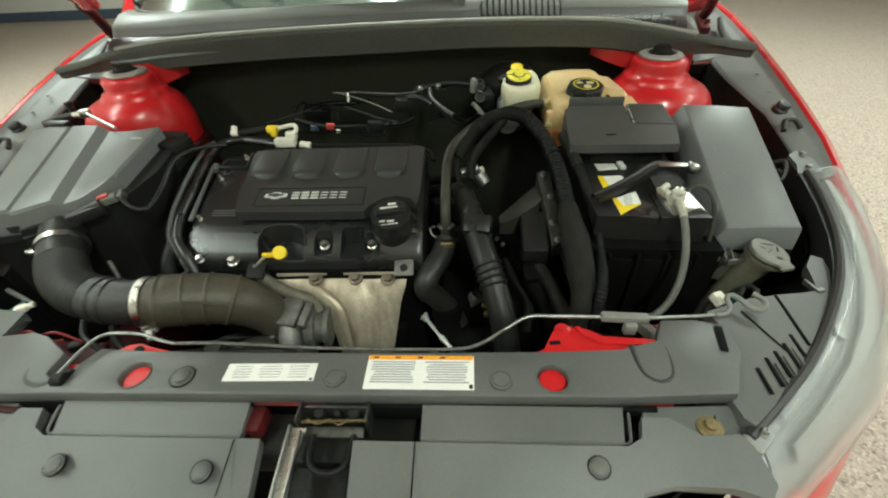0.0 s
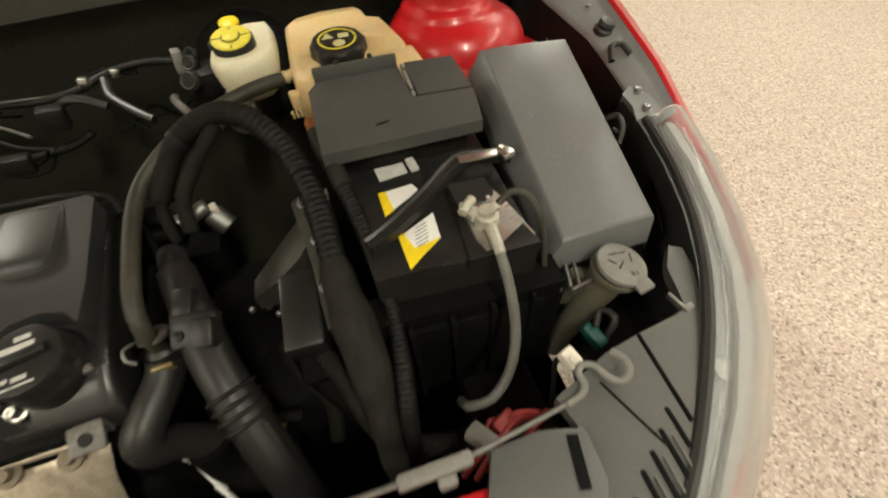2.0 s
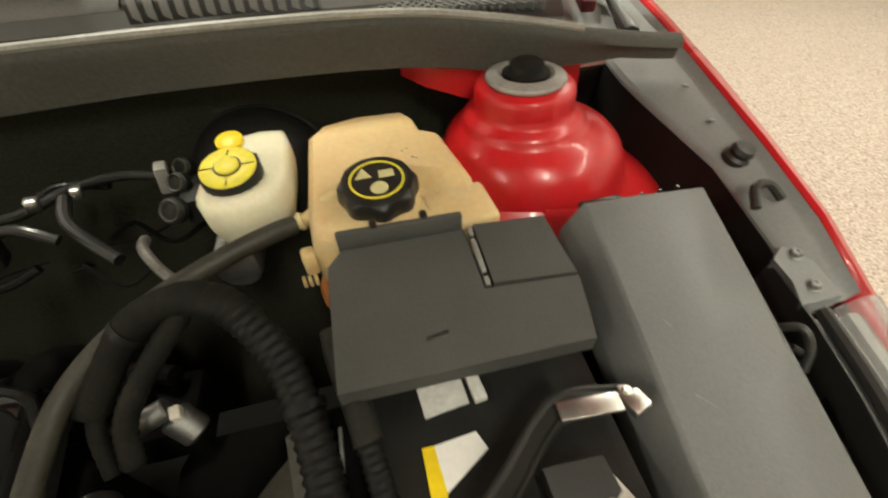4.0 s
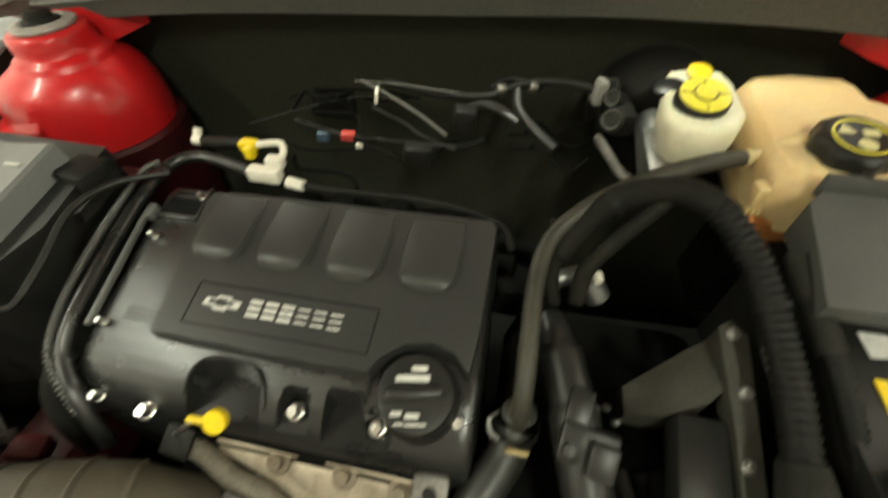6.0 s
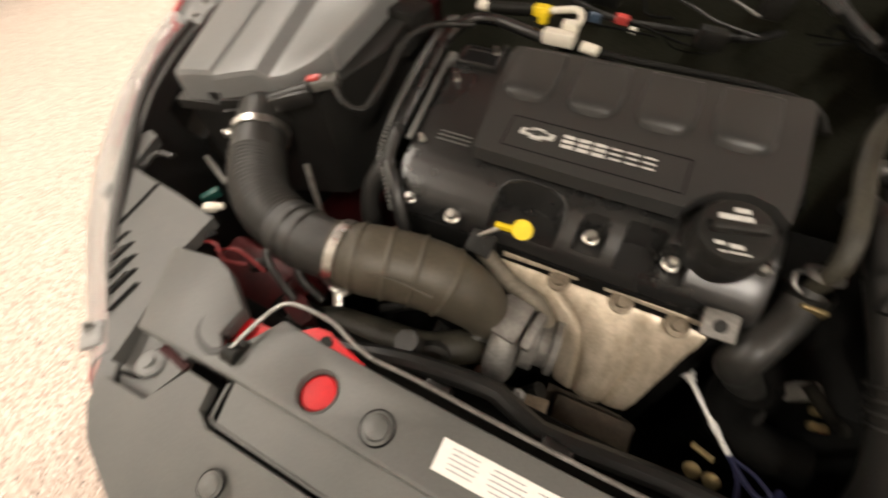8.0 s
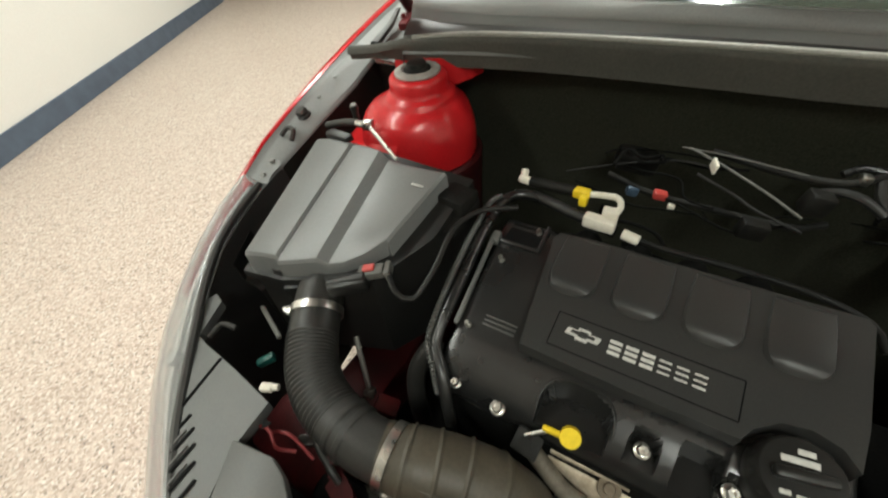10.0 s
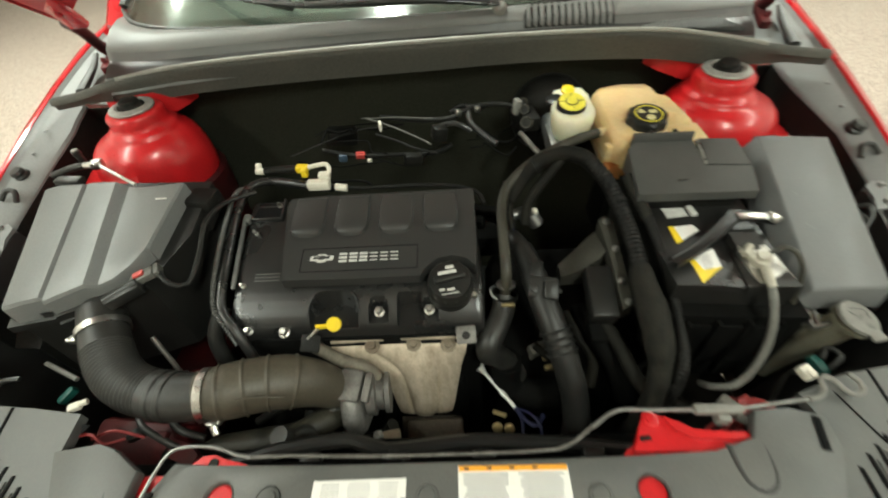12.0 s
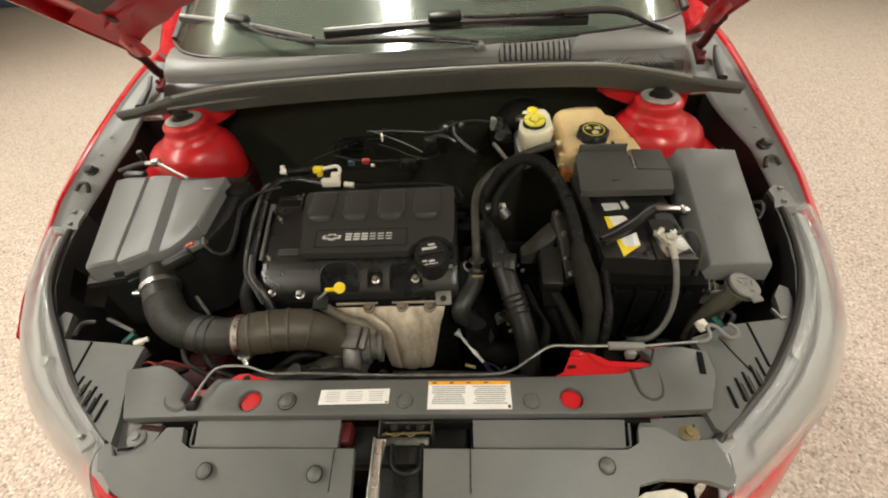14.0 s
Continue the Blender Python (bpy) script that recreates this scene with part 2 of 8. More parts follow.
# ---- mesh tools ----
def bm_new():
    return bmesh.new()


def join(bm, other, m=None):
    """Adds a temporary bmesh to bm, moved by m."""
    if m is not None:
        bmesh.ops.transform(other, matrix=m, verts=other.verts)
    mesh = bpy.data.meshes.new("tmp")
    other.to_mesh(mesh)
    other.free()
    bm.from_mesh(mesh)
    bpy.data.meshes.remove(mesh)
    return bm


def rounded(bm, width, segments=2, angle=28):
    """Bevels the edges that are sharper than the angle."""
    if width <= 0:
        return bm
    edges = [e for e in bm.edges if len(e.link_faces) == 2 and e.calc_face_angle(0) > radians(angle)]
    bmesh.ops.bevel(bm, geom=edges, offset=width, segments=segments, affect="EDGES", profile=0.5, clamp_overlap=True)
    return bm


def box(bm, centre, size, turn=(0, 0, 0), bevel=0.002, taper=1.0, segments=2):
    b = bm_new()
    bmesh.ops.create_cube(b, size=1.0)
    for v in b.verts:
        k = taper if v.co.z > 0 else 1.0
        v.co = Vector((v.co.x * size[0] * k, v.co.y * size[1] * k, v.co.z * size[2]))
    rounded(b, bevel, segments)
    return join(bm, b, pose(*centre, *turn))


def prism(bm, outline, low, high, bevel=0.003, segments=2, inset=0.0):
    """A plate or block over an outline in plan; low and high are heights or functions of x, y. inset draws the top in."""
    b = bm_new()
    lo = low if callable(low) else lambda x, y: low
    hi = high if callable(high) else lambda x, y: high
    cx, cy = sum(p[0] for p in outline) / len(outline), sum(p[1] for p in outline) / len(outline)
    if sum(p[0] * q[1] - q[0] * p[1] for p, q in zip(outline, outline[1:] + outline[:1])) < 0:
        outline = outline[::-1]
    bottom = [b.verts.new((x, y, lo(x, y))) for x, y in outline]
    top = []
    for x, y in outline:
        d = math.hypot(x - cx, y - cy) or 1
        x1, y1 = x - (x - cx) / d * inset, y - (y - cy) / d * inset
        top.append(b.verts.new((x1, y1, hi(x1, y1))))
    n = len(outline)
    b.faces.new(bottom[::-1])
    b.faces.new(top)
    for k in range(n):
        b.faces.new((bottom[k], bottom[(k + 1) % n], top[(k + 1) % n], top[k]))
    rounded(b, bevel, segments)
    return join(bm, b)


def lathe(bm, profile, centre=(0, 0, 0), axis=(0, 0, 1), n=32, wave=None, ring=False):
    """Turns a profile of (radius, height) about an axis; wave(angle, height) scales the radius; ring leaves the middle open."""
    b = bm_new()
    rows = []
    for r, z in profile:
        rows.append([b.verts.new((max(r, 1e-5) * (wave(2 * math.pi * k / n, z) if wave else 1) * math.cos(2 * math.pi * k / n),
                                  max(r, 1e-5) * (wave(2 * math.pi * k / n, z) if wave else 1) * math.sin(2 * math.pi * k / n), z)) for k in range(n)])
    for a, c in zip(rows, rows[1:]):
        for k in range(n):
            b.faces.new((a[k], a[(k + 1) % n], c[(k + 1) % n], c[k]))
    if ring:
        for k in range(n):
            b.faces.new((rows[-1][k], rows[-1][(k + 1) % n], rows[0][(k + 1) % n], rows[0][k]))
    else:
        b.faces.new(rows[0][::-1])
        b.faces.new(rows[-1])
    bmesh.ops.recalc_face_normals(b, faces=b.faces)
    turn = Vector((0, 0, 1)).rotation_difference(Vector(axis).normalized()).to_matrix().to_4x4()
    return join(bm, b, Matrix.Translation(centre) @ turn)


def rod(bm, a, c, r, r2=None, n=16, bevel=0.0):
    a, c = Vector(a), Vector(c)
    length = (c - a).length
    r2 = r if r2 is None else r2
    e = min(bevel or min(r, r2) * 0.15, length * 0.3)
    return lathe(bm, [(r - e, 0), (r, e), (r2, length - e), (r2 - e, length)], a, c - a, n)


def spline(points, step):
    """Evenly spaced places on a smooth curve through the points."""
    p = [Vector(q) for q in points]
    p = [p[0] * 2 - p[1]] + p + [p[-1] * 2 - p[-2]]
    out = []
    for a, b, c, d in zip(p, p[1:], p[2:], p[3:]):
        n = max(2, int((c - b).length / step))
        for k in range(n):
            t = k / n
            out.append(0.5 * (2 * b + (c - a) * t + (2 * a - 5 * b + 4 * c - d) * t * t + (3 * b - a - 3 * c + d) * t ** 3))
    return out + [p[-2]]


def tube(bm, points, r, n=14, step=0.012, flat=1.0, smooth=True):
    """A hose along a curve. r: a radius, or a function of the length run and the whole length."""
    way = spline(points, step) if smooth else [Vector(q) for q in points]
    lengths = [0.0]
    for a, c in zip(way, way[1:]):
        lengths.append(lengths[-1] + (c - a).length)
    b = bm_new()
    up, rows = None, []
    for k, place in enumerate(way):
        ahead = (way[min(k + 1, len(way) - 1)] - way[max(k - 1, 0)]).normalized()
        if up is None:
            up = ahead.orthogonal().normalized() if abs(ahead.z) > 0.95 else Vector((0, 0, 1))
        up = (up - ahead * up.dot(ahead)).normalized()
        side = ahead.cross(up)
        radius = r(lengths[k], lengths[-1]) if callable(r) else r
        rows.append([b.verts.new(place + radius * (math.cos(2 * math.pi * j / n) * side + flat * math.sin(2 * math.pi * j / n) * up)) for j in range(n)])
    for a, c in zip(rows, rows[1:]):
        for j in range(n):
            b.faces.new((a[j], a[(j + 1) % n], c[(j + 1) % n], c[j]))
    b.faces.new(rows[0][::-1])
    b.faces.new(rows[-1])
    bmesh.ops.recalc_face_normals(b, faces=b.faces)
    return join(bm, b)


def ribbed(r, pitch, depth, start=0.0, end=9.0):
    """A corrugated radius between two lengths along a hose."""
    return lambda s, total: r + (depth * math.cos(2 * math.pi * s / pitch) if start < s < end else 0.0)


def loft(bm, rows, thick=0.0, close=False):
    """A skin over rows of points; thick gives it a body."""
    b = bm_new()
    made = [[b.verts.new(q) for q in row] for row in rows]
    for a, c in zip(made, made[1:]):
        n = len(a)
        for k in range(n if close else n - 1):
            b.faces.new((a[k], a[(k + 1) % n], c[(k + 1) % n], c[k]))
    bmesh.ops.recalc_face_normals(b, faces=b.faces)
    if thick:
        bmesh.ops.solidify(b, geom=b.faces[:], thickness=thick)
        bmesh.ops.recalc_face_normals(b, faces=b.faces)
    return join(bm, b)


def mirrored(points):
    return [(-p[0], *p[1:]) for p in points]


def thing(name, place, label, category, group="", kind=""):
    ob = new(name)
    ob.empty_display_size = 0.05
    ob.location = place
    return tagged(ob, label, category, group, kind)


def part(name, bm, material, parent, label="", sharp=35):
    """Links a bmesh, built in world places, as one mesh under a thing or a part."""
    root, base = parent, Vector((0, 0, 0))
    while root is not None:
        base += root.location
        root = root.parent
    bmesh.ops.translate(bm, vec=-base, verts=bm.verts)
    mesh = bpy.data.meshes.new(name)
    bm.to_mesh(mesh)
    bm.free()
    mesh.materials.append(material)
    mesh.shade_smooth()
    mesh.set_sharp_from_angle(angle=radians(sharp))
    ob = new(name, mesh)
    ob.parent = parent
    if label:
        ob["label"] = label
    return ob


def structure(name, bm, material, label):
    mesh = bpy.data.meshes.new(name)
    bm.to_mesh(mesh)
    bm.free()
    mesh.materials.append(material)
    ob = new(name, mesh)
    return tagged(ob, label, name.split("_")[0], kind="structure")


def bolt(parent, place, r, material=None, axis=(0, 0, 1), name="bolt", label="", height=0.008):
    b = bm_new()
    lathe(b, [(r * 1.35, 0), (r * 1.35, height * 0.18), (r * 1.2, height * 0.25), (r, height * 0.3)], place, axis, 20)
    lathe(b, [(r, height * 0.28), (r, height * 0.85), (r * 0.8, height), (r * 0.35, height), (r * 0.3, height * 0.7)], place, axis, 6)
    return part(name, b, material or STEEL, parent, label)


def band(bm, centre, axis, r, width=0.011, thick=0.0016, screw=None):
    """A worm-drive clamp round a hose."""
    lathe(bm, [(r, -width / 2), (r + thick, -width / 2), (r + thick, width / 2), (r, width / 2)], centre, axis, 40, ring=True)
    if screw:
        s = Vector(screw)
        box(bm, s, (0.016, 0.012, 0.01), bevel=0.002)
        rod(bm, s - Vector((0.012, 0, 0)), s + Vector((0.012, 0, 0)), 0.0042, n=10)
    return bm


# ---- the room ----
b = bm_new()
box(b, (-1.0, 1.5, -0.05), (20.0, 18.0, 0.1), bevel=0)
structure("floor", b, FLOOR, "beige and brown speckled flake epoxy floor of the workshop")
b = bm_new()
box(b, (-1.0, 1.5, 3.25), (20.2, 18.2, 0.1), bevel=0)
structure("ceiling", b, CEIL, "plain pale ceiling over the workshop")


OLIVE = mat("olive_wall_paint", (0.3, 0.27, 0.14), 0.6, grain=0.05, blotch=0.2, blotch_size=0.3)


def wall(name, a, c, high=3.2, label="white painted workshop wall", paint=None):
    """A wall with a slate-blue baseboard on the room's side, from a to c with the room on its left."""
    a, c = Vector((*a, 0)), Vector((*c, 0))
    along = (c - a).normalized()
    inward = Vector((-along.y, along.x, 0))
    turn = math.degrees(math.atan2(along.y, along.x))
    b = bm_new()
    mid = (a + c) / 2 - inward * 0.06
    box(b, (mid.x, mid.y, high / 2), ((c - a).length + 0.12, 0.12, high), (0, 0, turn), bevel=0)
    w = structure(name, b, paint or WALL, label)
    b = bm_new()
    mid = (a + c) / 2 + inward * 0.008
    box(b, (mid.x, mid.y, 0.075), ((c - a).length, 0.016, 0.15), (0, 0, turn), bevel=0.004)
    structure(name.replace("wall", "baseboard"), b, BLUE, "slate-blue vinyl baseboard along the wall")
    return w


wall("wall_west", (-6.0, 4.17), (-2.35, -1.75))
wall("wall_return", (-9.0, 2.3), (-6.02, 4.1))
wall("wall_south", (-2.35, -1.75), (-1.4, -5.0))
wall("wall_back", (-1.4, -5.0), (4.65, -5.0))
wall("wall_east", (4.65, -5.0), (4.65, 2.6))
wall("wall_corner", (4.65, 2.6), (7.25, 8.0))
wall("wall_north", (7.25, 8.0), (-9.0, 8.0))
wall("wall_far", (-9.0, 8.0), (-9.0, 2.3), 3.2, "olive green painted wall round the corner", OLIVE)

for x, y, run, power in LAMPS:
    light = thing("ceiling_light", (x, y, 3.2), "long white strip light fitting fixed to the ceiling", "ceiling light", "ceiling lights")
    b = bm_new()
    box(b, (x, y, 3.175), (0.24, run + 0.04, 0.05), bevel=0.006)
    part("frame", b, WALL, light)
    b = bm_new()
    box(b, (x, y, 3.147), (0.16, run - 0.04, 0.012), bevel=0.003)
    part("diffuser", b, DIFFUSER, light, "glowing white diffuser")
    lamp_data = bpy.data.lights.new("strip_light", "AREA")
    lamp_data.shape, lamp_data.size, lamp_data.size_y = "RECTANGLE", 0.16, run - 0.04
    lamp_data.energy, lamp_data.color = power, LAMP_COLOUR
    lamp = new("strip_lamp", lamp_data)
    lamp.location = (x, y, 3.135)


# ---- the car's shell ----
car = thing("car_body", (0, 1.0, 0), "bright red compact car with its bonnet open, front end and bay", "car")

# Plan of the nose, from the middle out to the right-hand fender.
NOSE = [(0.0, 0.115), (0.2, 0.13), (0.36, 0.168), (0.5, 0.222), (0.61, 0.29), (0.705, 0.37), (0.785, 0.455), (0.845, 0.55), (0.878, 0.66), (0.892, 0.78)]
LAMP_IN = [(0.478, 0.285), (0.53, 0.325), (0.585, 0.37), (0.635, 0.42), (0.682, 0.475), (0.722, 0.535), (0.752, 0.6), (0.772, 0.67), (0.782, 0.735)]
LAMP_OUT = [(0.503, 0.232), (0.572, 0.276), (0.647, 0.327), (0.718, 0.38), (0.782, 0.449), (0.828, 0.524), (0.85, 0.6), (0.856, 0.668), (0.85, 0.735)]
SHIFT = {1: 0.0, -1: -0.015}


def lamp_in(s):
    """The lamp's inner edge; the two lamps sit a little differently."""
    return [(x - (0.03 * min(1.0, max(0.0, (0.62 - y) / 0.16)) if s < 0 else 0.0), y) for x, y in LAMP_IN]


def lamp_out(s):
    return [(x - (0.012 if s < 0 else 0.0), y) for x, y in LAMP_OUT]


def nose_row(z, out=0.0, steps=NOSE):
    right = [(x + out * min(1, x / 0.4), y - out * max(0.0, 1 - y), z) for x, y in steps]
    left = [(x + (out - 0.012) * min(1, x / 0.4), y - (out - 0.012) * max(0.0, 1 - y), z) for x, y in steps]
    return mirrored(left[:0:-1]) + right


b = bm_new()
loft(b, [nose_row(z, o, NOSE) for z, o in ((0.648, -0.014), (0.635, -0.002), (0.6, 0.01), (0.55, 0.019), (0.48, 0.025), (0.4, 0.025), (0.3, 0.012), (0.22, -0.02))], thick=-0.004)
part("bumper", b, RED, car, "glossy red front bumper skin")

for s in (1, -1):
    # Fender: a thin tip beside the lens, then the crown line and the flank with a wheel arch cut.
    crown = [(0.834, 0.528, 0.694), (0.857, 0.6, 0.722), (0.864, 0.665, 0.75), (0.866, 0.715, 0.776), (0.865, 0.75, 0.796), (0.866, 0.82, 0.83), (0.868, 0.92, 0.864), (0.872, 1.04, 0.898), (0.884, 1.18, 0.926), (0.908, 1.36, 0.95), (0.93, 1.6, 0.97), (0.94, 1.85, 0.983)]
    inner = [(0.831, 0.53, 0.698), (0.853, 0.602, 0.728), (0.859, 0.667, 0.758), (0.855, 0.72, 0.787), (0.842, 0.752, 0.81), (0.84, 0.82, 0.845), (0.841, 0.92, 0.877), (0.847, 1.04, 0.907), (0.86, 1.18, 0.935), (0.884, 1.36, 0.957), (0.9, 1.58, 0.975), (0.91, 1.85, 0.988)]
    rows = []
    for (xi, yi, zi), (xo, yo, zo) in zip(inner, crown):
        row = [(s * (xi - 0.004) + SHIFT[s], yi, zi - 0.022), (s * xi + SHIFT[s], yi, zi - 0.003), (s * (xi * 0.85 + xo * 0.15) + SHIFT[s], yi, zi), (s * (xi * 0.5 + xo * 0.5) + SHIFT[s], (yi + yo) / 2, zi * 0.6 + zo * 0.4 + 0.002), (s * xo + SHIFT[s], yo, zo)]
        arch = 0.40 + math.sqrt(max(0.0, 0.34 ** 2 - (yo - 1.1) ** 2)) * 0.9 if abs(yo - 1.1) < 0.34 else 0.22
        for f, bulge in ((0.25, 0.008), (0.5, 0.013), (0.75, 0.015), (1.0, 0.01)):
            row.append((s * (xo + bulge) + SHIFT[s], yo, zo + (min(arch, zo - 0.1) - zo) * f))
        rows.append(row)
    b = bm_new()
    loft(b, rows, thick=0.0)
    part("fender", b, RED, car, "glossy red front fender")

    # Narrow painted flange inside the fender, stepping down to a dark trough.
    b = bm_new()
    rows = []
    wide = (0.036, 0.038, 0.043, 0.077, 0.086, 0.09) if s > 0 else (0.034, 0.05, 0.062, 0.074, 0.07, 0.07)
    stations = inner[4:8] + [(0.851, 1.082, 0.9155), (0.8555, 1.13, 0.925)]
    for (xi, yi, zi), w in zip(stations, wide):
        rows.append([(s * (xi + 0.001) + SHIFT[s], yi, zi - 0.006), (s * (xi - 0.006) + SHIFT[s], yi, zi - 0.014), (s * (xi - 0.012) + SHIFT[s], yi, zi - 0.016), (s * (xi - w) + SHIFT[s], yi, zi - 0.024), (s * (xi - w - 0.004) + SHIFT[s], yi, zi - 0.028), (s * (xi - w - 0.005) + SHIFT[s], yi, zi - 0.034)])
    loft(b, rows, thick=0.002)
    flange = part("fender_flange", b, RAIL, car, "satin grey flange beside the fender")
    b = bm_new()
    x, y, z = s * (0.814 if s > 0 else 0.815) + SHIFT[s], 0.92, 0.852
    lathe(b, [(0.013, 0), (0.0155, 0.003), (0.0155, 0.009), (0.012, 0.012), (0.0135, 0.017), (0.011, 0.022), (0.005, 0.023)], (x, y, z), (s * 0.15, -0.3, 1), n=18)
    part("bump_stop", b, RUBBER, flange, "black rubber bonnet stop")
    b = bm_new()
    tube(b, [(s * 0.822 + SHIFT[s], 0.852, 0.846), (s * 0.812 + SHIFT[s], 0.866, 0.858), (s * 0.796 + SHIFT[s], 0.866, 0.856), (s * 0.788 + SHIFT[s], 0.848, 0.844)], 0.005, 8, 0.006)
    part("edge_clip", b, RUBBER, flange, "black clip on the flange")
    b = bm_new()
    prism(b, [(s * 0.776 + SHIFT[s], 0.752), (s * 0.822 + SHIFT[s], 0.752), (s * 0.82 + SHIFT[s], 0.79), (s * 0.8 + SHIFT[s], 0.812), (s * 0.782 + SHIFT[s], 0.8), (s * 0.784 + SHIFT[s], 0.775)], 0.788, lambda x, y: 0.815 + 0.25 * (y - 0.79), 0.003)
    bracket = part("bracket", b, RAIL, flange, "steel headlamp bracket")
    for x, y in ((0.806, 0.8), (0.8, 0.766)):
        bolt(bracket, (s * x + SHIFT[s], y, 0.813 + 0.25 * (y - 0.79)), 0.0055, DULL_STEEL)
    for y in (0.97, 1.03):
        b = bm_new()
        lathe(b, [(0.004, 0), (0.004, 0.002), (0.002, 0.003)], (s * 0.815 + SHIFT[s], y, 0.861 + 0.3 * (y - 0.92)), n=12)
        part("plug", b, RAIL, flange)

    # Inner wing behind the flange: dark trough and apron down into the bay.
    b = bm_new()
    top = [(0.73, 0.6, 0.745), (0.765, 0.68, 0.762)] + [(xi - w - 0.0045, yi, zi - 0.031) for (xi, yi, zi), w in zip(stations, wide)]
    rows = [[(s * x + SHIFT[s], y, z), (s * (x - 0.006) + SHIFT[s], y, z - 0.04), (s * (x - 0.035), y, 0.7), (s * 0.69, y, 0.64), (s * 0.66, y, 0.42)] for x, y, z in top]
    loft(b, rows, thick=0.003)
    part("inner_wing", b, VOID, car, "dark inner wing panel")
    b = bm_new()
    edge = [(0.42, 0.25, 0.748)] + [(x, y, 0.744 + 0.058 * (k / 8) ** 2) for k, (x, y) in enumerate(lamp_in(s))] + [(0.79, 0.8, 0.81)]
    loft(b, [[(s * (x - o) + SHIFT[s] * k / 10, y + o * 0.4, z - drop if drop < 0.3 else 0.24) for k, (x, y, z) in enumerate(edge)] for o, drop in ((0.004, 0.0), (0.01, 0.05), (0.02, 0.15), (0.03, 0.5))], thick=0.003)
    part("lamp_carrier", b, COVER, car, "black panel behind the headlamp")
    # Rails in shade-dark colours: dim red on the left, near-black on the right.
    b = bm_new()
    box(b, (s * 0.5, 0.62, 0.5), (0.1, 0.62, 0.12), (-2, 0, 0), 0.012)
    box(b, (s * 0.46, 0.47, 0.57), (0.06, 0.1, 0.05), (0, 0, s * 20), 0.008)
    part("chassis_rail", b, RED_DIM if s < 0 else VOID, car, "chassis rail, darkened in colour for the shade")

    # Strut tower.
    b = bm_new()
    c = (s * 0.585, 1.004, 0.005)
    prof = [(0.113, 0.775), (0.115, 0.8), (0.115, 0.822), (0.113, 0.84), (0.109, 0.856), (0.103, 0.87), (0.094, 0.8815), (0.083, 0.8895), (0.074, 0.894), (0.07, 0.8975), (0.068, 0.902), (0.0655, 0.9055), (0.0585, 0.909), (0.0555, 0.912), (0.0545, 0.92), (0.0545, 0.931), (0.053, 0.936), (0.05, 0.939), (0.03, 0.94), (0.0, 0.94)]
    lathe(b, prof, c, n=64, wave=lambda a, z: 1 + (0.012 * math.cos(3 * a + 0.6) + 0.006 * math.cos(5 * a)) * (1 if z < 0.87 else 0.12))
    for v in b.verts:
        f = min(1.0, max(0.0, (0.908 - v.co.z) / 0.03))
        v.co.x += s * 0.013 * f * f * (3 - 2 * f)
    # Stamped flat on the outer shoulder.
    box(b, (s * 0.664, 0.962, 0.882), (0.034, 0.014, 0.03), (-42, 0, s * 52), 0.005)
    # The apron that runs from the tower down to the wing, with a ledge towards the bay.
    rows = []
    for d in range(-100, 101, 10):
        q = radians(d if s > 0 else 180 - d)
        rows.append([(c[0] + s * 0.008 + r * math.cos(q), c[1] + (0.8 if r > 0.12 else 1.0) * r * math.sin(q), z + 0.005) for r, z in ((0.102, 0.862), (0.109, 0.85), (0.118, 0.836), (0.135, 0.826), (0.16, 0.812), (0.185, 0.79))])
    loft(b, rows)
    if s > 0:
        loft(b, [[(c[0] + s * dx, c[1] + dy, z) for dx, dy, z in ((-0.07, -0.088, 0.85), (-0.02, -0.107, 0.852), (0.03, -0.105, 0.85), (0.085, -0.08, 0.84))], [(c[0] + s * dx, c[1] + dy, z) for dx, dy, z in ((-0.075, -0.112, 0.826), (-0.02, -0.132, 0.832), (0.04, -0.13, 0.822), (0.11, -0.095, 0.806))], [(c[0] + s * dx, c[1] + dy, z) for dx, dy, z in ((-0.075, -0.114, 0.79), (-0.02, -0.134, 0.79), (0.04, -0.132, 0.79), (0.11, -0.097, 0.79))]], thick=0.003)
    tower = part("strut_tower", b, RED_IN, car, "glossy red suspension strut tower", sharp=44)
    b = bm_new()
    lathe(b, [(0.026, 0.0), (0.042, 0.0), (0.0432, 0.003), (0.042, 0.0055), (0.03, 0.0085), (0.026, 0.006)], (s * 0.585, 1.004, 0.9455), n=40, ring=True)
    part("washer", b, mat("galvanised_washer", (0.36, 0.35, 0.32), 0.5, metal=0.35, grain=0.1, blotch=0.4, blotch_size=0.02) if s == 1 else bpy.data.materials["galvanised_washer"], tower, "grey zinc mount washer")
    b = bm_new()
    lathe(b, [(0.025, 0.0), (0.025, 0.007), (0.019, 0.01), (0.018, 0.016), (0.013, 0.019), (0.0, 0.019)], (s * 0.585, 1.004, 0.947), n=24)
    part("strut_nut", b, VOID, tower, "black strut top nut")
    b = bm_new()
    prism(b, [(s * (0.465 if s > 0 else 0.5), 1.1), (s * (0.49 if s > 0 else 0.515), 1.075), (s * 0.535, 1.06), (s * 0.6, 1.05), (s * 0.68, 1.06), (s * 0.7, 1.1)], lambda x, y: 0.888 + 0.3 * max(0, 0.6 - abs(x)), lambda x, y: 0.955 - 0.1 * max(0, abs(x) - 0.56), 0.006)
    part("tower_brace", b, RED_IN, tower, "red brace to the scuttle")
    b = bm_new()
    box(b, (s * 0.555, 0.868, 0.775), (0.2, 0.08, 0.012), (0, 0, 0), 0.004)
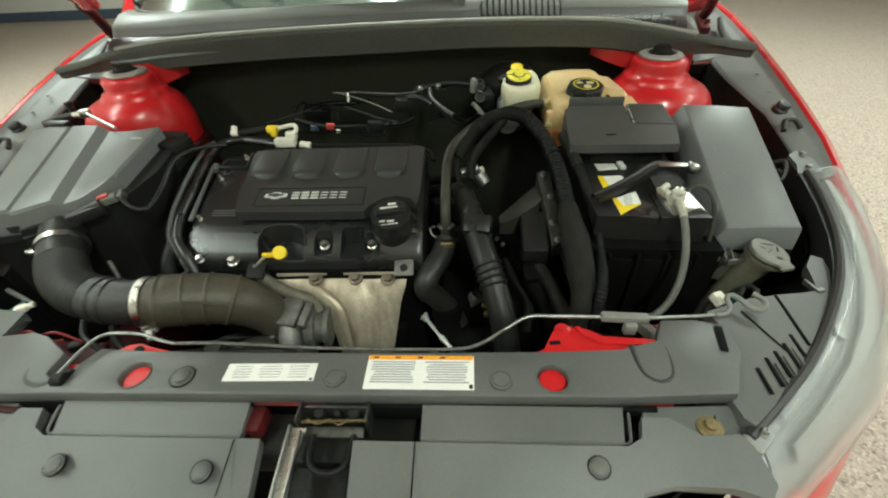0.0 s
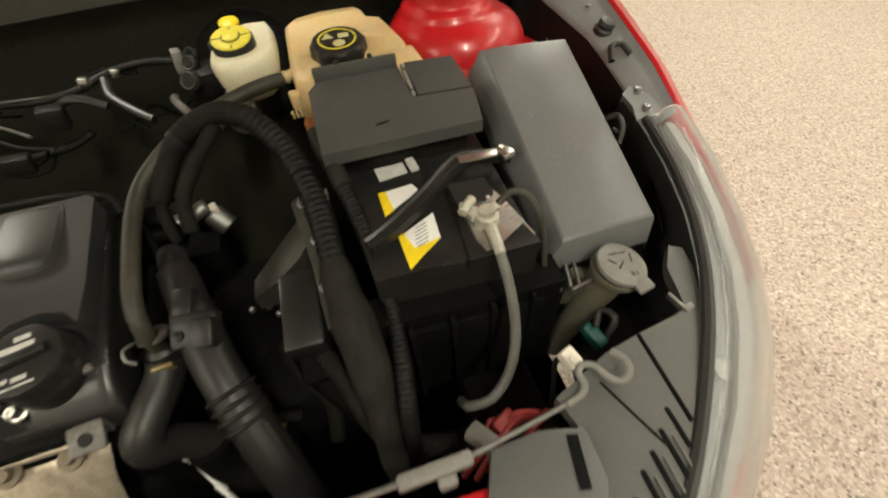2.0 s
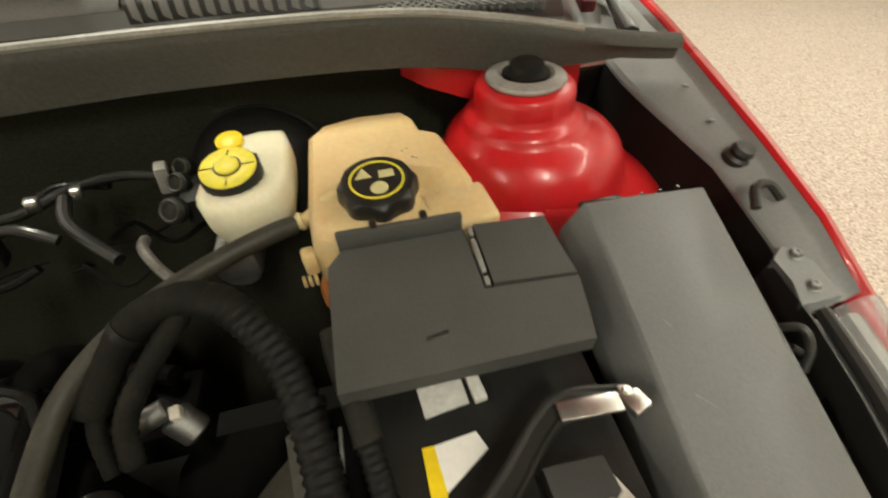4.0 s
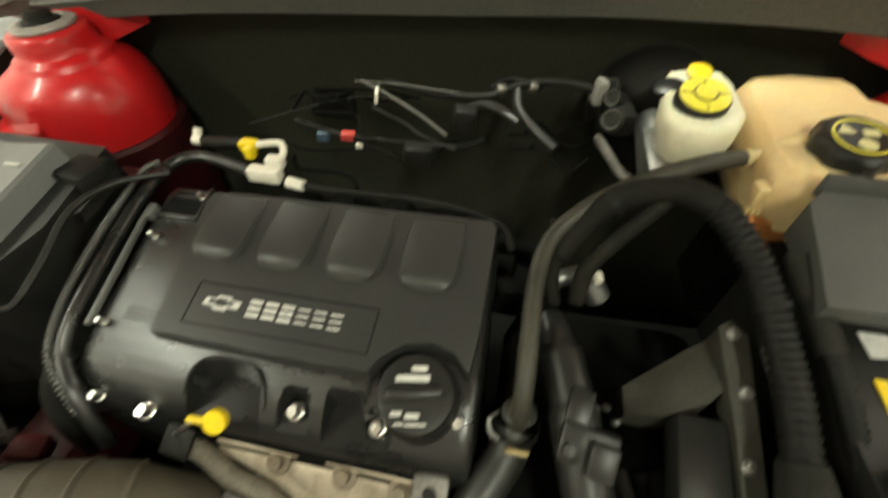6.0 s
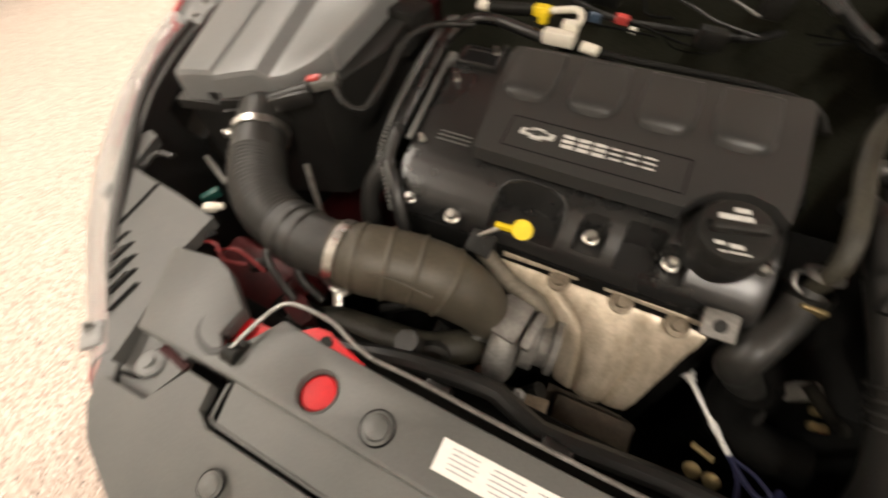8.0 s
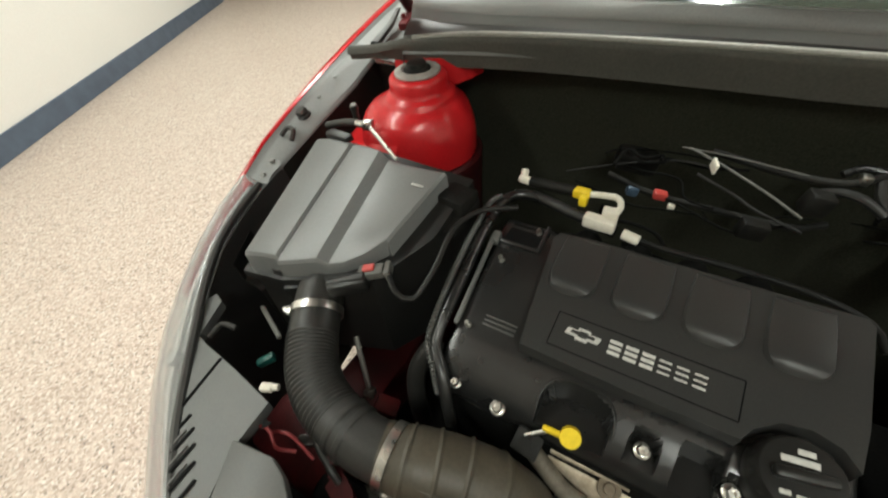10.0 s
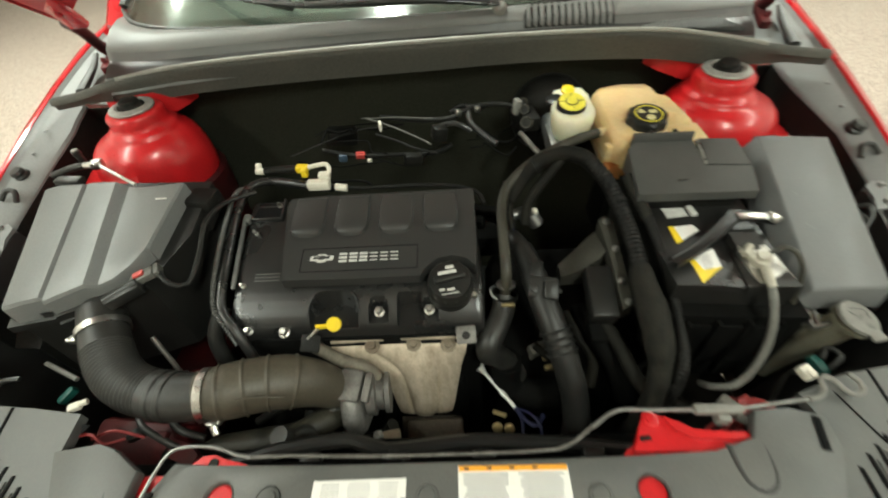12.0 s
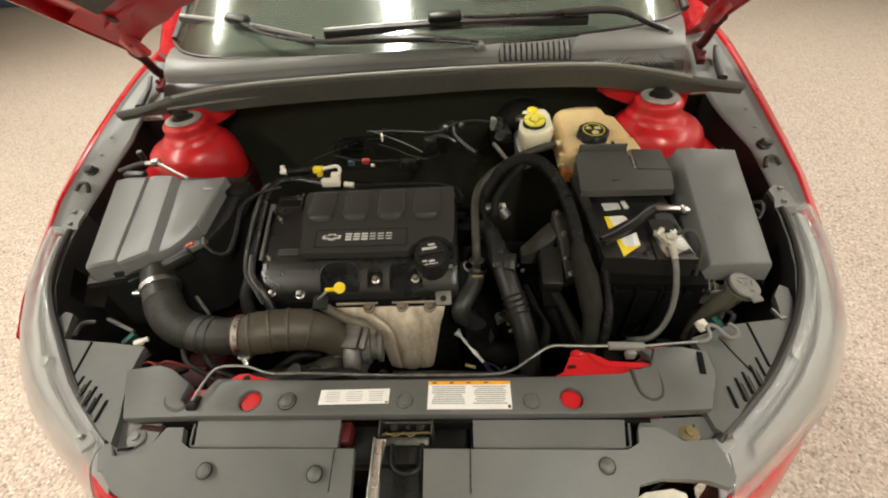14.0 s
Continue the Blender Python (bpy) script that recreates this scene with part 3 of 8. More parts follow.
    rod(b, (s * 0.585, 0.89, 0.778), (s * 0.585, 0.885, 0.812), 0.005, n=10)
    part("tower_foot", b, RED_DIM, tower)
    # The tower's red falls off into shade here, painted into the skirt.
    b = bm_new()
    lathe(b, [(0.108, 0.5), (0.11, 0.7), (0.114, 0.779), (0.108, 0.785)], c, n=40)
    part("tower_skirt", b, RED_DIM, tower, "lower skirt of the tower, shade put into its red")

# Dark red panels low beside the intake hose, shade put into their red.
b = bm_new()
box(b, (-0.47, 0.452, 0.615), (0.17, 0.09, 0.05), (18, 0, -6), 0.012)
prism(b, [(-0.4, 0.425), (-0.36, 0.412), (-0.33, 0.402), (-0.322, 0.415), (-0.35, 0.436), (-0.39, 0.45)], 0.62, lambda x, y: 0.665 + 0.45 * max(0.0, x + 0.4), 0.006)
part("side_member", b, RED_HALF_DIM, car, "dark red side member, shade put into its colour")

# Firewall, scuttle and seal.
b = bm_new()
loft(b, [[(x * (0.88 if z > 0.9 else 1.0), y + 0.02 * (x / 0.7) ** 2, z) for x in (-0.72, -0.5, -0.25, 0, 0.25, 0.5, 0.72)] for y, z in ((1.09, 0.985), (1.105, 0.95), (1.12, 0.9), (1.125, 0.8), (1.12, 0.7), (1.09, 0.55), (1.02, 0.4))], thick=0.01)
part("firewall", b, FELT, car, "dark olive felt-lined firewall")
SEAL_TOP = [(-0.8, 1.062, 0.948), (-0.72, 1.055, 0.962), (-0.62, 1.052, 0.985), (-0.5, 1.06, 0.998), (-0.3, 1.064, 1.007), (0, 1.064, 1.013), (0.25, 1.064, 1.013), (0.45, 1.058, 1.008), (0.56, 1.044, 0.996), (0.66, 1.036, 0.977), (0.74, 1.038, 0.962), (0.795, 1.042, 0.953)]
line = spline(SEAL_TOP, 0.02)
b = bm_new()
rows = []
for p in line:
    drop = (0.058 - 0.004 * max(0.0, min(1.0, p.x / 0.2))) * max(0.5 if p.x > 0 else 0.42, min(1.0, (0.86 - abs(p.x)) / (0.28 if p.x > 0 else 0.32)))
    rows.append([(p.x, p.y + 0.045, p.z - 0.03), (p.x, p.y + 0.02, p.z - 0.008), (p.x, p.y + 0.008, p.z + 0.001), (p.x, p.y, p.z + 0.002), (p.x, p.y - 0.006, p.z - 0.003), (p.x, p.y - 0.007, p.z - 0.012), (p.x, p.y - 0.002, p.z - 0.5 * drop), (p.x, p.y + 0.002, p.z - drop), (p.x, p.y + 0.012, p.z - drop - 0.004), (p.x, p.y + 0.03, p.z - drop)])
loft(b, rows, close=True)
seal = part("cowl_seal", b, SEAL, car, "dusty grey rubber seal along the scuttle", sharp=50)
b = bm_new()
tube(b, [(x, y - 0.001, z + 0.0015) for x, y, z in SEAL_TOP[2:-2]], 0.0046, 8, 0.02)
part("seal_lip", b, mat("pale_grey_lip", (0.3, 0.295, 0.26), 0.45, grain=0.15, blotch=0.4, blotch_size=0.06), seal, "pale lip of the seal")
for x in (0.2, -0.45):
    bolt(car, (x, 1.1, 0.955), 0.006, BLACK, (0, -1, 0.1), "trim_clip")

# Scuttle panel under the windscreen: a stepped moulding whose rear edge bows round the glass.
GLASS_FOOT = [(-0.78, 1.4), (-0.74, 1.345), (-0.68, 1.27), (-0.6, 1.21), (-0.5, 1.165), (-0.35, 1.13), (-0.15, 1.11), (0.05, 1.112), (0.2, 1.128), (0.36, 1.17), (0.5, 1.22), (0.62, 1.275), (0.7, 1.33), (0.74, 1.37), (0.78, 1.42)]


def foot_y(x):
    """Where the glass meets the scuttle."""
    for (xa, ya), (xb, yb) in zip(GLASS_FOOT, GLASS_FOOT[1:]):
        if x <= xb:
            return ya + (yb - ya) * (x - xa) / (xb - xa)
    return 1.42


def cowl_at(u, f, up=0.0):
    """A place on the scuttle: u across from -1 to 1, f from the seal to the glass."""
    x = (0.645 + 0.11 * f) * u
    front = 1.07 - 0.024 * u * u
    steps = [(0, 0.978), (0.06, 1.004), (0.14, 1.012), (0.25, 1.016), (0.3, 1.031), (0.55, 1.047), (0.8, 1.047), (1.0, 1.041)]
    z = 1.041
    for (fa, za), (fb, zb) in zip(steps, steps[1:]):
        if f <= fb:
            z = za + (zb - za) * (f - fa) / (fb - fa)
            break
    return (x, front + (foot_y(0.755 * u) - front) * f, z - 0.022 * u * u + up)


US = [-1, -0.97, -0.9, -0.8, -0.68, -0.55, -0.4, -0.25, -0.1, 0.1, 0.25, 0.4, 0.55, 0.68, 0.8, 0.9, 0.97, 1]
FS = (0, 0.06, 0.14, 0.25, 0.3, 0.42, 0.55, 0.8, 1.0)
b = bm_new()
rows = [[cowl_at(u, f) for u in US] for f in FS]
rows = [[(r[0][0] - 0.004, r[0][1], r[0][2] - 0.09), (r[0][0] - 0.002, r[0][1], r[0][2] - 0.006)] + r + [(r[-1][0] + 0.002, r[-1][1], r[-1][2] - 0.006), (r[-1][0] + 0.004, r[-1][1], r[-1][2] - 0.09)] for r in rows]
loft(b, rows, thick=0.0)
cowl = part("cowl_panel", b, PANEL, car, "grey plastic scuttle panel below the windscreen", sharp=50)
b = bm_new()
for span in ([u for u in US if u < 0.27] + [0.306], [0.57] + [u for u in US if u > 0.56]):
    loft(b, [[cowl_at(u, f, up) for u in span] for f, up in ((0.3, 0.0005), (0.32, 0.004), (0.42, 0.0045), (0.55, 0.0045), (0.8, 0.004), (1.0, 0.001))], thick=0.0)
part("cowl_trim", b, PANEL_PALE, cowl, "paler rounded trim along the glass", sharp=50)
b = bm_new()
loft(b, [[cowl_at(u, f, 0.0015) for u in US] for f in (0.06, 0.14, 0.25)], thick=0.0)
part("cowl_groove", b, COVER, cowl, "dark groove behind the seal")


def cowl_over(x, y, up=0.0):
    """The scuttle's surface over a place in plan."""
    f = 0.6
    for _ in range(6):
        u = x / (0.645 + 0.11 * f)
        front = 1.07 - 0.024 * u * u
        f = min(1.0, max(0.0, (y - front) / (foot_y(0.755 * u) - front)))
    return cowl_at(x / (0.645 + 0.11 * f), f, up)[2]


def vent_y(x, f):
    """Depth of the vent at a share f of its slope."""
    return 1.068 - 0.024 * (x / 0.72) ** 2 + (foot_y(x) - 1.066) * (0.3 + 0.36 * f)


for k in range(13):
    x = 0.2235 + k * 0.0133
    b = bm_new()
    rows = []
    for f in (0.0, 0.06, 0.2, 0.35, 0.5, 0.7, 0.85, 0.95, 1.0):
        y = vent_y(x, f)
        rise = 0.003 if f in (0.0, 1.0) else 0.0068
        rows.append([(x - 0.0092, y, cowl_over(x, y) - 0.002), (x - 0.0084, y, cowl_over(x, y) + rise), (x - 0.001, y, cowl_over(x, y) + rise), (x, y, cowl_over(x, y) - 0.002)])
    loft(b, rows)
    part("vent_slat", b, PANEL_PALE, cowl)
b = bm_new()
loft(b, [[(x, vent_y(x, k / 12), cowl_over(x, vent_y(x, k / 12)) + 0.0026) for x in [0.211 + 0.0088 * n for n in range(21)]] for k in range(13)], thick=0.0)
part("vent_recess", b, BLACK, cowl)
for k in range(17):
    x = 0.445 + k * 0.0098
    deep = 0.012 + 0.0042 * k
    for lean in (36, -36):
        y = 1.076 - 0.0006 * k + deep * 0.5
        b = bm_new()
        box(b, (x, y, cowl_over(x, y) + 0.002), (0.0026, deep * 1.15, 0.008), (5, 0, lean), 0.0006, segments=1)
        part("mesh_rib", b, PANEL, cowl)

# Windscreen, its lower seal and the pillars.
b = bm_new()
rows = []
for f in (0, 0.2, 0.4, 0.6, 0.8, 1.0):
    w = 0.765 - 0.15 * f
    rows.append([(w * u, foot_y(0.765 * u) * (1 - f) + (1.115 + 0.19 * abs(u) ** 2.2) * f + 0.7 * f, 1.036 + 0.4 * f - 0.02 * u * u * (1 - f)) for u in [k / 12 for k in range(-12, 13)]])
loft(b, rows, thick=0.005)
screen = part("windscreen", b, GLASS, car, "dirty tinted windscreen glass with reflections", sharp=60)
screen.visible_shadow = False
b = bm_new()
tube(b, [(x, y + 0.004, 1.043 - 0.02 * (x / 0.76) ** 2) for x, y in GLASS_FOOT], 0.005, 8, 0.03)
for s in (1, -1):
    tube(b, [(s * 0.77, 1.4, 1.03), (s * 0.745, 1.52, 1.11), (s * 0.7, 1.7, 1.235), (s * 0.615, 2.0, 1.43)], 0.011, 10, 0.03)
part("windscreen_seal", b, RUBBER, car, "black windscreen edge seal")
for s in (1, -1):
    b = bm_new()
    tube(b, [(s * 0.84, 1.44, 0.96), (s * 0.815, 1.55, 1.07), (s * 0.76, 1.74, 1.23), (s * 0.67, 2.02, 1.43)], 0.03, 12, 0.03, flat=1.4)
    part("windscreen_pillar", b, RED, car, "red windscreen pillar")
    b = bm_new()
    rows = []
    for y, xo, zo, xi in ((1.133, 0.8565, 0.9255, 0.7), (1.18, 0.861, 0.934, 0.68), (1.3, 0.877, 0.949, 0.73), (1.45, 0.893, 0.964, 0.76)):
        rows.append([(s * (xo - 0.001) + SHIFT[s], y, zo - 0.006), (s * (xo - 0.008) + SHIFT[s], y, zo - 0.014), (s * (xo * 0.7 + xi * 0.3) + SHIFT[s], y, zo - 0.02), (s * xi, y, zo - 0.034)])
    loft(b, rows, thick=0.003)
    part("hinge_well", b, RAIL, car, "grey hinge well panel")
    # Added near-black plate: gives the shaded gap below the seal's end.
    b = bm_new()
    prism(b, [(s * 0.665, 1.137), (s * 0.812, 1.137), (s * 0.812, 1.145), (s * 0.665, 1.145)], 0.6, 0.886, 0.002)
    part("dark_backing", b, VOID, car, "added black plate standing in for the shade under the seal")
    # Shade under the bonnet is put into the hinge's darker red.
    b = bm_new()
    tube(b, [(s * 0.79, 1.3, 0.955), (s * 0.785, 1.265, 0.985), (s * 0.78, 1.235, 1.03), (s * 0.775, 1.2, 1.06)], 0.011, 10, 0.02, flat=1.4)
    box(b, (s * 0.782, 1.27, 0.95), (0.022, 0.1, 0.018), (10, 0, s * -12), 0.004)
    hinge = part("bonnet_hinge", b, RED_HALF_DIM, car, "red painted bonnet hinge")
    bolt(hinge, (s * 0.782, 1.245, 0.956), 0.006, RED_HALF_DIM)
    b = bm_new()
    tube(b, [(s * 0.802, 1.15, 0.925), (s * 0.81, 1.19, 0.931), (s * 0.824, 1.25, 0.94), (s * 0.845, 1.31, 0.952)], lambda d, total: 0.013 - 0.006 * d / total, 8, 0.02, flat=0.6)
    part("hinge_seal", b, RUBBER, car, "black seal strip beside the hinge")
b = bm_new()
box(b, (0, 1.62, 1.0), (1.3, 0.6, 0.06), (4, 0, 0), 0.03)
box(b, (0.36, 1.72, 1.05), (0.4, 0.25, 0.09), (6, 0, 0), 0.03)
part("dashboard", b, CABIN, car, "dark grey dashboard top behind the glass")
b = bm_new()
box(b, (0, 2.3, 0.9), (1.36, 0.08, 0.9), (0, 0, 0), 0.02)
part("cabin_wall", b, CABIN, car)
b = bm_new()
loft(b, [[(x, y, z + 0.03 * (1 - (x / 0.6) ** 2)) for x in (-0.6, -0.3, 0, 0.3, 0.6)] for y, z in ((1.83, 1.428), (2.0, 1.455), (2.36, 1.47))], thick=0.01)
part("roof", b, RED, car, "red roof panel edge")

# Closed underside, so that no floor shows through the bay.
b = bm_new()
prism(b, [(-0.64, 0.3), (0.64, 0.3), (0.7, 0.62), (0.7, 1.9), (-0.7, 1.9), (-0.7, 0.62)], 0.2, 0.24, 0.005)
part("undertray", b, DEEP, car, "black undertray")
b = bm_new()
for s in (1, -1):
    lathe(b, [(0.19, -0.09), (0.31, -0.1), (0.325, -0.08), (0.325, 0.08), (0.31, 0.1), (0.19, 0.09)], (s * 0.77, 1.1, 0.325), (1, 0, 0), 40)
    part("wheel", b, TYRE, car, "black front tyre")
    b = bm_new()
b.free()
b = bm_new()
box(b, (0, 0.385, 0.49), (0.86, 0.03, 0.46), (0, 0, 0), 0.006)
box(b, (0, 0.425, 0.5), (0.82, 0.05, 0.34), (0, 0, 0), 0.02)
part("radiator", b, DEEP, car, "black radiator and fan shroud")
b = bm_new()
tube(b, [(-0.36, 0.412, 0.672), (-0.29, 0.4, 0.69), (-0.2, 0.42, 0.7), (-0.1, 0.432, 0.7), (-0.05, 0.42, 0.69), (0.08, 0.43, 0.69), (0.2, 0.425, 0.685), (0.36, 0.412, 0.672)], 0.011, 10, 0.02)
part("shroud_lip", b, BLACK, car, "curved black lip of the fan shroud")
for x in (-0.155, -0.03, 0.09, 0.24):
    b = bm_new()
    box(b, (x, 0.408, 0.694), (0.03, 0.018, 0.02), (12, 0, 8 * math.sin(40 * x)), 0.004)
    part("shroud_clip", b, BLACK, car)
b = bm_new()
box(b, (0, 0.354, 0.738), (0.84, 0.044, 0.03), (0, 0, 0), 0.006)
part("front_crossmember", b, RED_IN, car, "red front crossmember under the cover")
b = bm_new()
prism(b, [(0.272, 0.39), (0.29, 0.424), (0.298, 0.435), (0.312, 0.437), (0.333, 0.427), (0.35, 0.416), (0.38, 0.412), (0.418, 0.41), (0.418, 0.386)], 0.746, lambda x, y: 0.762 - 0.12 * max(0, y - 0.4), 0.0025)
prism(b, [(0.32, 0.43), (0.338, 0.422), (0.352, 0.413), (0.418, 0.408), (0.418, 0.4), (0.35, 0.402), (0.33, 0.412)], 0.75, 0.7655, 0.0025)
lathe(b, [(0.011, 0), (0.01, 0.002), (0.006, 0.003), (0.0055, 0.006), (0.0, 0.006)], (0.304, 0.429, 0.758), n=18)
raised = part("raised_bracket", b, RED_IN, car, "bright red raised bracket with a bolt")
b = bm_new()
box(b, (0.29, 0.405, 0.7618), (0.014, 0.006, 0.0012), (0, 0, 8), 0.0005)
part("bolt_hole", b, VOID, raised)
for outline in ([(0.252, 0.376), (0.264, 0.392), (0.28, 0.4), (0.31, 0.396), (0.34, 0.39), (0.43, 0.388), (0.43, 0.376)], [(-0.285, 0.372), (-0.282, 0.38), (-0.268, 0.391), (-0.254, 0.393), (-0.236, 0.387), (-0.208, 0.381), (-0.206, 0.372)]):
    b = bm_new()
    prism(b, outline, 0.735, lambda x, y: (0.758 if x > 0 else 0.771) - 0.1 * max(0, y - 0.4), 0.004)
    bracket = part("crossmember_bracket", b, RED_IN, car, "bright red pressed bracket")
    x, y = sum(p[0] for p in outline) / len(outline), sum(p[1] for p in outline) / len(outline)
    b = bm_new()
    lathe(b, [(0.006, 0), (0.006, 0.002)], (x - 0.03 if x > 0 else x - 0.002, y - 0.006 if x > 0 else y, 0.7585 if x > 0 else 0.7712), n=16)
    part("bolt_hole", b, VOID, bracket)
b = bm_new()
tube(b, [(-0.36, 0.19, 0.668), (-0.33, 0.172, 0.69), (-0.2, 0.145, 0.7), (0, 0.135, 0.703), (0.2, 0.145, 0.7), (0.33, 0.172, 0.69), (0.36, 0.19, 0.668)], 0.02, 12, 0.03)
part("grille_trim", b, CHROME, car, "pale chrome grille trim")
b = bm_new()
prism(b, [(0.338, 0.19), (0.348, 0.226), (0.37, 0.237), (0.41, 0.242), (0.426, 0.236), (0.432, 0.21), (0.42, 0.185)], 0.66, lambda x, y: 0.705 - 0.15 * (0.246 - y), 0.008, 3)
part("grille_corner", b, WHITE, car, "pale rounded corner of the grille")

# ---- the open bonnet ----
hood = thing("bonnet", (0, 1.2, 1.0), "open red car bonnet seen from below, painted inside", "car bonnet")
HOOD_TURN = Matrix.Translation((0, 1.215, 1.087)) @ Matrix.Rotation(radians(-47), 4, "X") @ Matrix.Translation((0, -1.255, -0.955))


def hood_at(u, f, up=0.0):
    """A place on the opened bonnet: u across from -1 to 1, f from its rear edge to its nose, up from its skin."""
    rear, front = 1.255 - 0.27 * (1 - abs(u) ** 2.2), 0.27 + 0.22 * abs(u) ** 3
    y = rear + (front - rear) * f
    half = 0.79 - 0.16 * max(0.0, 0.75 - y) ** 1.3
    edge = 0.955 - 0.2 * (1.255 - y)
    z = edge + (0.06 + 0.01 * f) * (1 - abs(u) ** 2.4) + up
    return HOOD_TURN @ Vector((u * half, y, z))


b = bm_new()
rows = []
ACROSS = [-1, -0.99, -0.96, -0.9, -0.8, -0.65, -0.5, -0.35, -0.18, 0, 0.18, 0.35, 0.5, 0.65, 0.8, 0.9, 0.96, 0.99, 1]
for k in range(-1, 15):
    f = k / 14 if k >= 0 else -0.04
    rows.append([hood_at(u, f, -0.03 if abs(u) == 1 else (-0.012 if k in (-1, 14) else 0)) for u in ACROSS])
loft(b, rows, thick=0.006)
part("bonnet_skin", b, RED, hood, "glossy red bonnet skin", sharp=60)
for s in (1, -1):
    b = bm_new()
    tube(b, [hood_at(s * 0.9, f, -0.02) for f in (0.1, 0.25, 0.5, 0.75, 0.95)], 0.045, 10, 0.05, flat=0.28)
    part("bonnet_frame", b, RED_IN, hood, "red pressed inner frame rail")
    b = bm_new()
    tube(b, [hood_at(s * 0.12, 0.06, -0.022), hood_at(s * 0.35, 0.5, -0.022), hood_at(s * 0.6, 0.93, -0.022)], 0.03, 10, 0.05, flat=0.5)
    part("bonnet_frame", b, RED_IN, hood, "red pressed inner frame rail")
for f in (0.06, 0.96):
    b = bm_new()
    tube(b, [hood_at(u, f, -0.022) for u in (-0.9, -0.75, -0.5, 0, 0.5, 0.75, 0.9)], 0.035, 10, 0.05, flat=0.3)
    part("bonnet_frame", b, RED_IN, hood, "red pressed inner frame rail")
# Unseen panel, added to cut red bounce and reflect grey onto the cover.
b = bm_new()
loft(b, [[hood_at(u, f, -0.05) for u in (-0.84, -0.6, -0.3, 0, 0.3, 0.6, 0.84)] for f in (0.16, 0.3, 0.5, 0.7, 0.9)], thick=0.008)
part("bounce_panel", b, BOUNCE, hood, "unseen grey liner, added to bounce neutral light on the engine")
for s in (1, -1):
    # Stamped inner panel at the rear corner, with a ragged lower edge and lightening holes.
    b = bm_new()
    loft(b, [[hood_at(s * u, f + 0.006 * math.sin(40 * u), -0.034 + 0.004 * math.sin(23 * u)) for u in (0.5, 0.56, 0.62, 0.68, 0.74, 0.8, 0.86, 0.92, 0.97)] for f in (-0.03, 0.0, 0.03, 0.08, 0.14, 0.2)], thick=0.002)
    corner = part("bonnet_corner", b, RED_IN, hood, "stamped red inner corner of the bonnet")
    for u, f, r in ((0.66, 0.09, 0.014), (0.74, 0.12, 0.01), (0.86, 0.1, 0.012)):
        b = bm_new()
        lathe(b, [(0.0, 0), (r, 0), (r * 1.05, 0.0015), (0.0, 0.0015)], hood_at(s * u, f, -0.0405), HOOD_TURN.to_3x3() @ Vector((0, 0.1, -1)), 18)
        part("lightening_hole", b, RED_DIM, corner, "dark stamped hole")
for s in (1, -1):
    b = bm_new()
    join(b, box(bm_new(), (s * 0.74, 1.19, 0.925), (0.045, 0.15, 0.016), (-11, 0, s * 4), 0.004), HOOD_TURN)
    plate = part("hinge_plate", b, RED, hood, "red hinge plate")
    for y in (1.14, 1.22):
        bolt(plate, HOOD_TURN @ Vector((s * 0.74, y, 0.914)), 0.008, RED, HOOD_TURN.to_3x3() @ Vector((0, 0, -1)))

